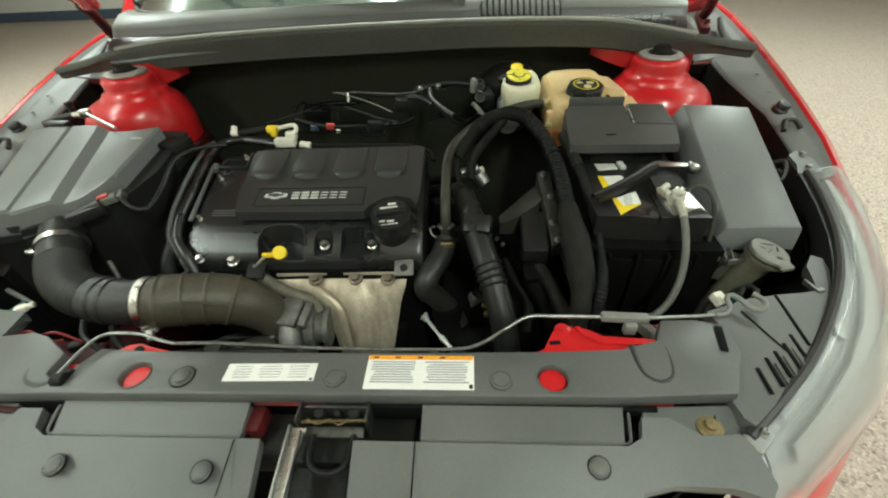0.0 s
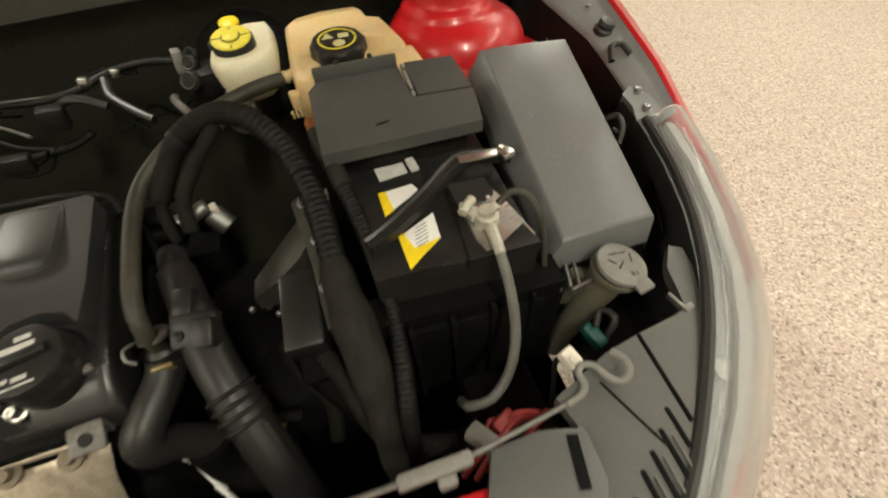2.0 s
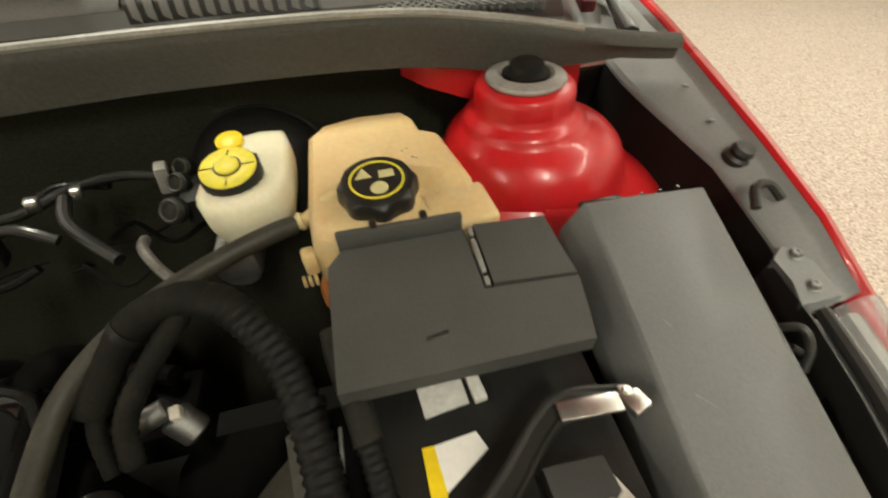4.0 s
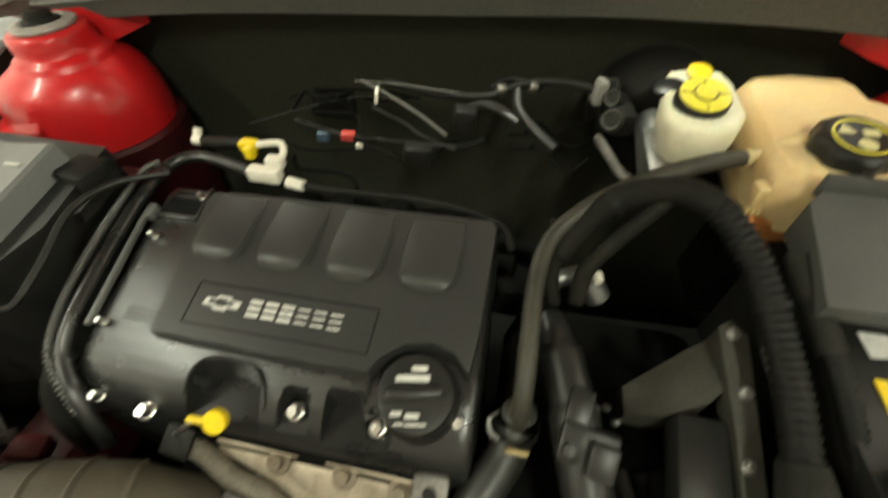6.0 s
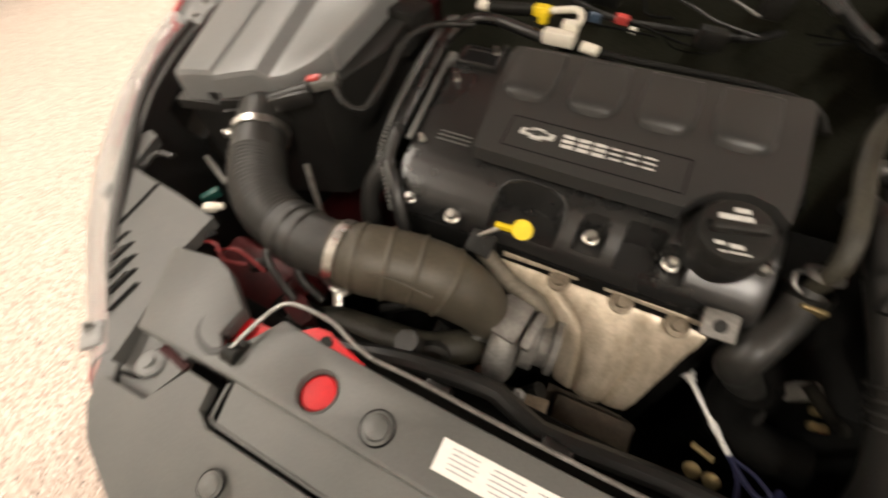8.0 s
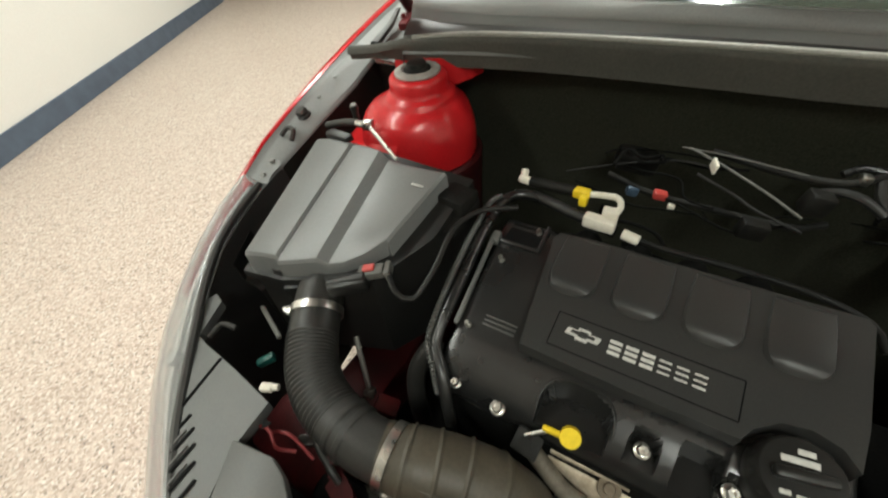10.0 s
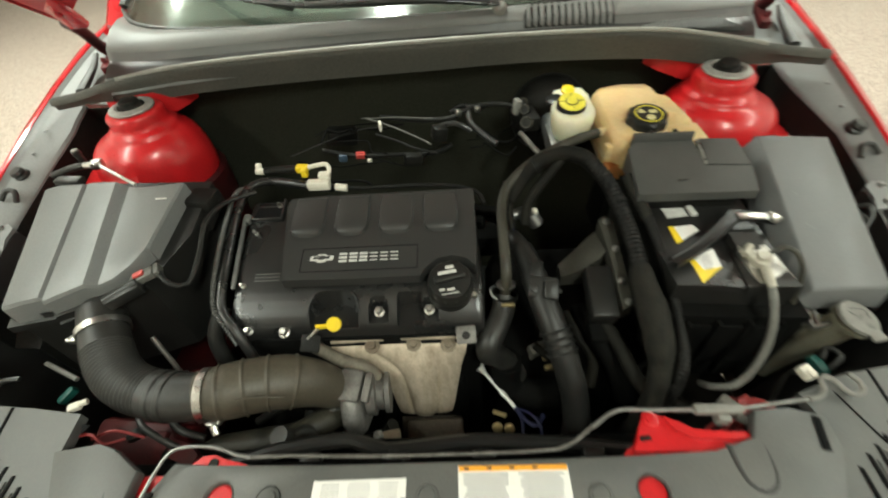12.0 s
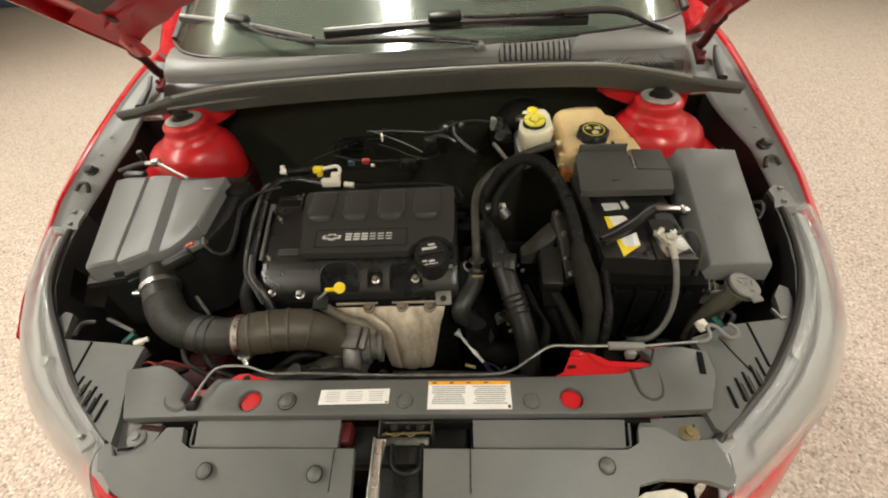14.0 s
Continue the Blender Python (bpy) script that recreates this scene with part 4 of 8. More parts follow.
# ---- headlamps ----
for s in (1, -1):
    lamp = thing("headlamp", (s * 0.7, 0.5, 0.55), "large clear swept-back car headlamp in the corner", "headlamp", "headlamps")
    zi = [0.752, 0.756, 0.76, 0.764, 0.77, 0.778, 0.788, 0.8, 0.812]
    zo = [0.655, 0.655, 0.66, 0.67, 0.684, 0.702, 0.73, 0.762, 0.792]

    def lamp_rows(steps, rise, drop=0.0):
        """Rows along the lamp from its nose to its tail, across it by the steps."""
        rows = []
        for k, ((xi, yi), (xo, yo), a, c) in enumerate(zip(lamp_in(s), lamp_out(s), zi, zo)):
            slide = SHIFT[s] * k / 8
            rows.append([(s * (xi + (xo - xi) * f) + slide, yi + (yo - yi) * f, a + (c - a) * f + rise * math.sin(math.pi * f) ** 0.8 - drop) for f in steps])
        return rows

    rows = lamp_rows((0, 0.08, 0.2, 0.35, 0.5, 0.65, 0.8, 0.92, 1.0), 0.024)
    rows = [row + [(row[-1][0] + s * 0.003, row[-1][1] - 0.003, row[-1][2] - 0.012), (row[-1][0] + s * 0.001, row[-1][1] - 0.001, row[-1][2] - 0.03)] for row in rows]
    b = bm_new()
    loft(b, rows, thick=-0.003)
    lens = part("lens", b, LENS, lamp, "clear polycarbonate lens, slightly hazed", sharp=60)
    lens.visible_shadow = False
    b = bm_new()
    loft(b, [[(x - s * 0.004, y + 0.005, z) for x, y, z in row + [(row[-1][0], row[-1][1], row[-1][2] - 0.05)]] for row in lamp_rows((0.0, 0.1, 0.25, 0.4, 0.55, 0.7, 0.85, 1.0), 0.004, 0.016)], thick=0.002)
    part("housing", b, HOUSING, lamp, "grey lamp housing", sharp=60)
    # Mouldings and bright strips that run the length of the lamp.
    for f0, f1, high, material, name, label in ((0.02, 0.2, 0.006, RAIL, "inner_moulding", "grey inner moulding"), (0.25, 0.28, 0.006, CHROME, "light_guide", "bright chrome strip inside the lens"), (0.42, 0.7, 0.007, BEZEL, "bezel", "pale bezel step"), (0.9, 0.97, 0.004, OUTER_RIM, "outer_rim", "beige strip for the floor showing through the lens edge")):
        low, top = lamp_rows((f0, f1), 0.004, 0.014), lamp_rows((f0 + 0.01, (f0 + f1) / 2, f1 - 0.01), 0.004 + high, 0.012)
        b = bm_new()
        loft(b, [[l[0], *h, l[1]] for l, h in zip(low[1:], top[1:])], thick=0.0)
        part(name, b, material, lamp, label)
    b = bm_new()
    tube(b, [(s * (x - 0.004) + SHIFT[s] * k / 8, y + 0.004, z + 0.002) for k, ((x, y), z) in enumerate(zip(lamp_in(s), zi))], 0.0065, 8, 0.02)
    part("lamp_seal", b, COVER, lamp, "black seal along the lamp's inner edge")
    b = bm_new()
    lathe(b, [(0.011, -0.01), (0.011, 0.003), (0.006, 0.005), (0.0, 0.005)], (s * 0.662, 0.432, 0.752), (s * 0.3, -0.4, 1), 18)
    part("adjuster", b, DULL_STEEL, lamp, "small steel lamp fixing")
    b = bm_new()
    x, y = s * 0.482, 0.288
    box(b, (x, y, 0.752), (0.03, 0.022, 0.008), (0, 0, s * 40), 0.003)
    part("lamp_tab", b, HOUSING, lamp, "grey fixing tab")
    bolt(lamp, (s * 0.489, 0.292, 0.756), 0.004, DULL_STEEL)

# ---- plastic cover over the radiator ----
OLD_GOLD = mat("dull_gold_washer", (0.26, 0.2, 0.1), 0.5, metal=0.5, grain=0.15, blotch=0.4, blotch_size=0.006)
shroud = thing("radiator_cover", (0, 0.3, 0.74), "grey-black plastic radiator cover across the car's nose", "radiator cover")


def slab(outline, high, deep=0.022, bevel=0.004, material=None, name="panel", label="", inset=0.0):
    b = bm_new()
    prism(b, outline, (lambda x, y: (high(x, y) if callable(high) else high) - deep), high, bevel, inset=inset)
    return part(name, b, material or PANEL, shroud, label)


# Main bar, with two real openings cut through it, over the red crossmember.
BAR = [(-0.425, 0.314), (-0.31, 0.318), (0.12, 0.32), (0.35, 0.321), (0.475, 0.327), (0.506, 0.384), (0.508, 0.424), (0.47, 0.434), (0.428, 0.433), (0.412, 0.4), (0.363, 0.386), (0.27, 0.382), (0.1, 0.379), (-0.1, 0.378), (-0.25, 0.38), (-0.3, 0.383), (-0.318, 0.35), (-0.332, 0.336), (-0.345, 0.345), (-0.345, 0.375), (-0.39, 0.402), (-0.415, 0.409), (-0.472, 0.4)]
HOLES = [(-0.229, 0.343), (0.276, 0.344)]
b = bm_new()
loops = [BAR] + [[(hx + 0.0172 * math.cos(a), hy + 0.0172 * math.sin(a)) for a in [2 * math.pi * k / 32 for k in range(32)]] for hx, hy in HOLES]
edges = []
for outline in loops:
    made = [b.verts.new((x, y, 0.775)) for x, y in outline]
    edges += [b.edges.new((p, q)) for p, q in zip(made, made[1:] + made[:1])]
bmesh.ops.triangle_fill(b, use_beauty=True, edges=edges)
bmesh.ops.recalc_face_normals(b, faces=b.faces)
if b.faces[0].normal.z < 0:
    bmesh.ops.reverse_faces(b, faces=b.faces[:])
bmesh.ops.solidify(b, geom=b.faces[:], thickness=0.02)
rounded(b, 0.003, 2, 60)
part("panel", b, PANEL, shroud, "flat upper bar of the cover")
for x, y in HOLES:
    b = bm_new()
    lathe(b, [(0.0172, 0.0), (0.018, 0.001), (0.0188, 0.0), (0.0188, -0.002)], (x, y, 0.7755), n=36, ring=True)
    part("hole_rim", b, PANEL, shroud)
    b = bm_new()
    lathe(b, [(0.0165, -0.016), (0.0165, -0.007), (0.0145, -0.005), (0.0, -0.005)], (x, y, 0.775), n=32)
    part("crossmember_pad", b, RED_IN, car, "red painted pad of the crossmember")
b = bm_new()
box(b, (0.2, 0.3195, 0.742), (0.38, 0.006, 0.028), (0, 0, 0), 0.001)
part("skirt", b, PANEL_DEEP, shroud, "dark front skirt of the bar")
b = bm_new()
box(b, (-0.25, 0.3195, 0.742), (0.34, 0.006, 0.028), (0, 0, 0), 0.001)
part("skirt", b, PANEL_DEEP, shroud, "dark front skirt of the bar")
for x, y, r in ((-0.167, 0.341, 0.0132), (0.02, 0.342, 0.0128), (0.216, 0.341, 0.013)):
    b = bm_new()
    lathe(b, [(r, 0.0), (r, 0.0015), (r * 0.82, 0.002), (r * 0.78, 0.001), (r * 0.72, 0.005 if x < 0 else 0.0024), (r * 0.4, 0.0068 if x < 0 else 0.0032), (0.0, 0.007 if x < 0 else 0.0033)], (x, y, 0.775), n=32)
    clip = part("push_clip", b, PANEL, shroud, "round push-in trim clip")
    b = bm_new()
    wide = 1.12 if x < 0 else 1.03
    lathe(b, [(r * 0.98, -0.001), (r * wide, -0.001), (r * wide, 0.0009), (r * 0.98, 0.0009)], (x, y, 0.775), n=36, ring=True)
    part("clip_gap", b, PANEL_DEEP, clip, "dark gap round the clip")


def sticker(x0, x1, y0, y1, z, lines, band_at=None, turn=0.0):
    b = bm_new()
    cx, cy = (x0 + x1) / 2, (y0 + y1) / 2
    box(b, (cx, cy, z), (x1 - x0, y1 - y0, 0.0009), (0, 0, turn), 0.0003, segments=1)
    s = part("sticker", b, PAPER, shroud, "white warning sticker with rows of small print" if band_at else "long white sticker with small print")
    spin = Matrix.Rotation(radians(turn), 3, "Z")

    def at(u, v):
        return Vector((cx, cy, z)) + spin @ Vector((u * (x1 - x0) / 2, v * (y1 - y0) / 2, 0.0006))

    if band_at:
        b = bm_new()
        box(b, at(0, 0.87), ((x1 - x0) * 0.985, (y1 - y0) * 0.13, 0.0007), (0, 0, turn), 0.0002, segments=1)
        part("orange_band", b, ORANGE, s, "orange heading band")
        for k in range(4):
            b = bm_new()
            box(b, at(-0.85 + 0.42 * k, 0.87), ((x1 - x0) * 0.05, (y1 - y0) * 0.06, 0.0009), (0, 0, turn), 0.0002, segments=1)
            part("print_bar", b, DARK_INK, s)
    for u, v, w in lines:
        b = bm_new()
        box(b, at(u, v), ((x1 - x0) * w, (y1 - y0) * 0.035, 0.0006), (0, 0, turn), 0.0001, segments=1)
        part("print_bar", b, INK, s)
    b = bm_new()
    box(b, at(0.94, -0.82), ((x1 - x0) * 0.035, (y1 - y0) * 0.11, 0.0006), (0, 0, turn), 0.0001, segments=1)
    part("print_block", b, DARK_INK, s)


rng = random.Random(4)
sticker(-0.116, -0.005, 0.336, 0.3605, 0.7757, [(-0.62 + 0.62 * c, 0.62 - 0.3 * r, 0.26 * rng.uniform(0.7, 1)) for c in range(3) for r in range(5)], turn=1.0)
sticker(0.056, 0.185, 0.327, 0.373, 0.7758, [(-0.5 + 1.0 * c, 0.6 - 0.15 * r, 0.42 * rng.uniform(0.75, 1)) for c in range(2) for r in range(9)], band_at=0.8)

# Side wings with their slots, running out to the headlamps.
for s in (1, -1):
    wing = [(0.47, 0.332), (0.502, 0.385), (0.506, 0.43), (0.5, 0.455), (0.565, 0.478), (0.606, 0.485), (0.65, 0.49), (0.666, 0.494), (0.672, 0.512), (0.681, 0.543), (0.702, 0.568), (0.714, 0.56), (0.708, 0.535), (0.674, 0.475), (0.628, 0.421), (0.578, 0.371), (0.524, 0.328), (0.482, 0.297), (0.474, 0.305)]
    if s < 0:
        wing = [(-0.44, 0.318), (-0.47, 0.395), (-0.474, 0.452), (-0.55, 0.462), (-0.618, 0.468), (-0.645, 0.472), (-0.668, 0.53), (-0.688, 0.536), (-0.694, 0.522), (-0.662, 0.477), (-0.612, 0.424), (-0.558, 0.373), (-0.502, 0.329), (-0.45, 0.291), (-0.43, 0.28)]
    pane = slab(wing, lambda x, y: 0.764 + 0.02 * (y - 0.35), 0.016, 0.004, name="wing_panel", label="slotted side wing of the cover")
    slots = [(0.584, 0.4, 0.034), (0.568, 0.3835, 0.04), (0.551, 0.373, 0.037), (0.5355, 0.362, 0.039), (0.518, 0.35, 0.035)] if s > 0 else [(-0.5505, 0.38, 0.028), (-0.532, 0.3685, 0.034), (-0.514, 0.3565, 0.036), (-0.4965, 0.344, 0.035), (-0.4785, 0.331, 0.037)]
    for k, (x, y, long) in enumerate(slots):
        b = bm_new()
        box(b, (x, y, 0.7652), (0.0045, long, 0.0024), (0, 0, s * -3), 0.001)
        part("slot", b, PANEL_DEEP, pane, "dark slot")
        if 0 < k < 4:
            b = bm_new()
            box(b, (x + s * 0.0068, y - 0.002, 0.7655), (0.003, long * 0.72, 0.003), (0, 0, s * -3), 0.001)
            part("slot_rib", b, PANEL, pane)
    b = bm_new()
    (xa, ya), (xb, yb) = ((0.604, 0.484), (0.598, 0.4)) if s > 0 else ((-0.583, 0.463), (-0.569, 0.379))
    tube(b, [(xa, ya, 0.7665), (xb, yb, 0.765)], 0.0022, 8, 0.02)
    part("seam", b, PANEL_DEEP, pane)
    if s > 0:
        b = bm_new()
        box(b, (0.49, 0.402, 0.7762), (0.009, 0.04, 0.002), (0, 0, -14), 0.0008)
        part("seam", b, PANEL_DEEP, pane, "dark gap between wing and bar")
        b = bm_new()
        tube(b, [(0.544, 0.455, 0.7665), (0.556, 0.42, 0.766), (0.566, 0.392, 0.7655)], 0.0012, 6, 0.02)
        part("seam", b, PANEL_DEEP, pane)
        # Dark flat strip on the bar draws the soft shade of a recess edge.
        b = bm_new()
        tube(b, [(0.379, 0.392, 0.7745), (0.379, 0.37, 0.7745), (0.383, 0.35, 0.7745), (0.396, 0.341, 0.7745), (0.411, 0.347, 0.7745), (0.418, 0.366, 0.7745), (0.419, 0.392, 0.7745)], lambda d, total: 0.0045 - 0.003 * d / total, 8, 0.006, flat=0.35)
        part("moulded_groove", b, COVER, shroud, "dark U-shaped strip for the shade in a shallow groove")
    else:
        b = bm_new()
        prism(b, [(-0.462, 0.436), (-0.45, 0.436), (-0.456, 0.424)], 0.765, 0.7668, 0.0005)
        part("seam", b, PANEL_DEEP, pane)
    # Lower trays either side of the latch, with a dark surrounding gap.
    a, c = (0.125, 0.345) if s > 0 else (0.08, 0.305)
    slab([(s * a, 0.281), (s * c, 0.281), (s * (c + 0.006), 0.319), (s * a, 0.319)], lambda x, y: 0.757 - 0.25 * (0.319 - y), 0.012, 0.003, name="tray", label="recessed tray of the cover")
    slab([(s * (a - 0.004), 0.2705), (s * (c + 0.018), 0.2705), (s * (c + 0.022), 0.3225), (s * (a - 0.004), 0.3225)], 0.738, 0.01, 0.002, PANEL_DEEP, "tray_gap")
    b = bm_new()
    tube(b, [(s * (c + 0.012), 0.315, 0.753), (s * (c + 0.008), 0.29, 0.75), (s * (c + 0.004), 0.283, 0.748), (s * (c - 0.02), 0.282, 0.748), (s * a, 0.282, 0.748)], 0.0018, 6, 0.01)
    part("moulded_rib", b, PANEL, shroud)
    # Front apron, falling towards the grille.
    apron = [(0.052, 0.277), (c, 0.2765), (c + 0.017, 0.285), (c + 0.022, 0.306), (c + 0.05, 0.306)]
    apron += [(0.425, 0.288), (0.466, 0.29), (0.474, 0.277), (0.481, 0.244), (0.47, 0.231), (0.44, 0.24), (0.385, 0.242), (0.35, 0.234), (0.338, 0.2), (0.3, 0.168), (0.052, 0.152)] if s > 0 else [(0.378, 0.268), (0.435, 0.266), (0.428, 0.242), (0.402, 0.22), (0.34, 0.19), (0.29, 0.168), (0.052, 0.152)]
    slab([(s * x, y) for x, y in apron], lambda x, y: 0.756 - 0.2 * (0.28 - y) - 1.6 * max(0.0, 0.22 - y) ** 1.5, 0.014, 0.004, name="apron", label="front apron of the cover")
    for x, y in ([(0.105, 0.244), (0.272, 0.247)] if s < 0 else [(0.311, 0.256)]):
        b = bm_new()
        lathe(b, [(0.0105, -0.001), (0.0105, 0.0012), (0.0092, 0.002), (0.0084, 0.0042), (0.0056, 0.0058), (0.0, 0.0062)], (s * x, y, 0.756 - 0.2 * (0.28 - y)), (0, -0.2, 1), 30)
        clip = part("push_clip", b, PANEL, shroud, "round push-in trim clip")
        b = bm_new()
        lathe(b, [(0.0103, -0.001), (0.0117, -0.001), (0.0117, 0.0009), (0.0103, 0.0009)], (s * x, y, 0.756 - 0.2 * (0.28 - y)), (0, -0.2, 1), 30, ring=True)
        part("clip_gap", b, PANEL_DEEP, clip, "dark gap round the clip")
    b = bm_new()
    x = 0.12 if s > 0 else -0.081
    tube(b, [(x, y, 0.7565 - 0.2 * (0.28 - y)) for y in (0.276, 0.25, 0.222)], 0.0008, 6, 0.02)
    part("seam", b, PANEL_DEEP, shroud, "thin moulding seam")
    # Corner piece with its brassy bolt.
    slab([(s * 0.375, 0.322), (s * 0.47, 0.325), (s * (0.482 if s > 0 else 0.468), 0.29), (s * (0.478 if s > 0 else 0.448), 0.25), (s * 0.395, 0.25), (s * 0.372, 0.3)], lambda x, y: 0.752 - 0.2 * (0.32 - y), 0.012, 0.003, name="corner_piece")
    b = bm_new()
    x = 0.441 if s > 0 else -0.405
    lathe(b, [(0.014, 0), (0.014, 0.002), (0.0115, 0.003), (0.0115, 0.0035), (0.006, 0.004), (0.006, 0.008), (0.0, 0.008)], (x, 0.302 if s > 0 else 0.295, 0.748), n=24)
    part("fixing_bolt", b, OLD_GOLD if s > 0 else RAIL, shroud, "dull fixing bolt with a wide washer")
    b = bm_new()
    bend = [(0.452, 0.316, 0.757), (0.447, 0.3, 0.756), (0.455, 0.291, 0.756), (0.474, 0.29, 0.757)] if s > 0 else [(-0.41, 0.308, 0.757), (-0.404, 0.295, 0.756), (-0.404, 0.281, 0.756), (-0.424, 0.276, 0.757)]
    tube(b, [(x, y, z - 0.008) for x, y, z in bend], 0.0022, 8, 0.005)
    part("moulded_groove", b, PANEL_DEEP, shroud, "dark curved groove beside the bolt")
    if s < 0:
        b = bm_new()
        box(b, (-0.385, 0.309, 0.7515), (0.04, 0.008, 0.004), (0, 0, -6), 0.001)
        part("gap_metal", b, RED_DIM, shroud, "red metal seen through a gap")

# Matching strip on the left, again shade drawn as a dark line.
b = bm_new()
tube(b, [(-0.374, 0.352, 0.7745), (-0.368, 0.338, 0.7745), (-0.356, 0.33, 0.7745), (-0.34, 0.3275, 0.7745), (-0.331, 0.334, 0.7745)], lambda d, total: 0.0015 + 0.0035 * d / total, 8, 0.005, flat=0.35)
part("moulded_groove", b, COVER, shroud, "dark curved strip for the shade in a shallow groove")

# ---- bonnet latch ----
LATCH = mat("greasy_latch_steel", (0.09, 0.088, 0.08), 0.45, metal=0.8, grain=0.2, blotch=0.6, blotch_size=0.01, tint=(0.03, 0.028, 0.022))
OLD_BRASS = mat("old_brassy_plating", (0.16, 0.12, 0.06), 0.5, metal=0.8, grain=0.2, blotch=0.5, blotch_size=0.006)
latch = thing("bonnet_latch", (0.02, 0.29, 0.68), "black and zinc bonnet latch in the cover's opening", "bonnet latch")
b = bm_new()
box(b, (0.02, 0.295, 0.71), (0.19, 0.06, 0.03), (0, 0, 0), 0.006)
box(b, (0.02, 0.22, 0.69), (0.1, 0.12, 0.02), (14, 0, 0), 0.004)
part("well", b, VOID, latch, "dark latch well")
b = bm_new()
box(b, (0.023, 0.316, 0.742), (0.078, 0.004, 0.03), (0, 0, 0), 0.001)
box(b, (-0.017, 0.309, 0.744), (0.003, 0.028, 0.036), (0, 0, 0), 0.001)
box(b, (0.063, 0.309, 0.744), (0.003, 0.028, 0.036), (0, 0, 0), 0.001)
box(b, (0.022, 0.296, 0.735), (0.07, 0.012, 0.004), (20, 0, 0), 0.001)
part("latch_plate", b, LATCH, latch, "dull steel latch plate")
for x, y, r in ((0.004, 0.313, 0.008), (0.045, 0.314, 0.009), (0.026, 0.312, 0.005)):
    b = bm_new()
    lathe(b, [(r, 0), (r, 0.006), (r * 0.7, 0.009), (0, 0.009)], (x, y, 0.744), (0, -0.3, 1), 18)
    part("latch_rivet", b, VOID, latch, "black rivet head")
b = bm_new()
rod(b, (-0.014, 0.3, 0.75), (0.06, 0.303, 0.75), 0.0022, n=10)
tube(b, [(-0.008, 0.302, 0.752), (0.008, 0.296, 0.754), (0.02, 0.302, 0.753), (0.03, 0.296, 0.752), (0.04, 0.303, 0.75)], 0.0016, 8, 0.004)
part("latch_pin", b, OLD_BRASS, latch, "brassy latch pin and spring")
b = bm_new()
tube(b, [(0.003, 0.288, 0.744), (0.0035, 0.272, 0.744), (0.007, 0.257, 0.744), (0.016, 0.249, 0.744), (0.028, 0.247, 0.744), (0.04, 0.25, 0.744), (0.047, 0.26, 0.744), (0.049, 0.288, 0.744)], 0.0036, 8, 0.005)
part("striker_loop", b, VOID, latch, "dark safety hook loop")
b = bm_new()
prism(b, [(-0.027, 0.294), (-0.007, 0.294), (-0.011, 0.262), (-0.01, 0.205), (-0.013, 0.165), (-0.026, 0.165), (-0.024, 0.25)], lambda x, y: 0.744 - 0.2 * max(0.0, 0.28 - y), lambda x, y: 0.7475 - 0.2 * max(0.0, 0.28 - y), 0.0012)
lever = part("release_lever", b, STEEL, latch, "bright pressed release lever")
b = bm_new()
box(b, (-0.0245, 0.245, 0.744), (0.003, 0.1, 0.008), (11, 0, -1), 0.001)
box(b, (-0.0115, 0.245, 0.743), (0.002, 0.09, 0.007), (11, 0, -1), 0.0008)
part("lever_flange", b, DULL_STEEL, lever, "folded lever edge")
b = bm_new()
box(b, (-0.076, 0.307, 0.72), (0.024, 0.034, 0.05), (0, 0, 0), 0.006)
part("side_bracket", b, RED_HALF_DIM, latch, "dark red bracket beside the latch")

# ---- bonnet prop rod ----
prop = thing("prop_rod", (0, 0.4, 0.77), "thin bent steel bonnet prop rod lying across the cover", "prop rod")
b = bm_new()
tube(b, [(-0.318, 0.338, 0.784), (-0.312, 0.37, 0.786), (-0.304, 0.392, 0.786), (-0.285, 0.398, 0.786), (-0.25, 0.398, 0.784), (-0.222, 0.39, 0.782), (-0.2, 0.386, 0.781)], 0.0022, 10, 0.008)
part("rod", b, DULL_STEEL, prop, "dull steel rod")
# One steel rod; its dim middle stretch is drawn in a darker metal.
b = bm_new()
tube(b, [(-0.2, 0.386, 0.781), (-0.15, 0.387, 0.781), (-0.09, 0.386, 0.779), (0.0, 0.388, 0.77), (0.15, 0.392, 0.764), (0.192, 0.397, 0.768), (0.225, 0.416, 0.774)], 0.0022, 10, 0.008)
part("rod_middle", b, DARK_METAL, prop, "middle of the rod, darkened where it runs dim")
b = bm_new()
tube(b, [(0.225, 0.416, 0.774), (0.258, 0.433, 0.78), (0.3, 0.432, 0.782), (0.36, 0.431, 0.782), (0.41, 0.433, 0.778), (0.47, 0.441, 0.772), (0.51, 0.447, 0.768)], 0.0025, 10, 0.008)
part("rod", b, DULL_STEEL, prop, "dull steel rod")
b = bm_new()
box(b, (0.381, 0.431, 0.781), (0.062, 0.012, 0.011), (0, 5, 1), 0.003)
box(b, (0.388, 0.424, 0.769), (0.016, 0.012, 0.018), (0, 0, 0), 0.003)
part("grip", b, GREY_CABLE, prop, "grey plastic grip sleeve")
b = bm_new()
rod(b, (-0.326, 0.335, 0.776), (-0.31, 0.335, 0.776), 0.009, n=14)
box(b, (-0.318, 0.34, 0.772), (0.016, 0.022, 0.012), (0, 0, 0), 0.003)
part("pivot", b, VOID, prop, "black pivot bush")
b = bm_new()
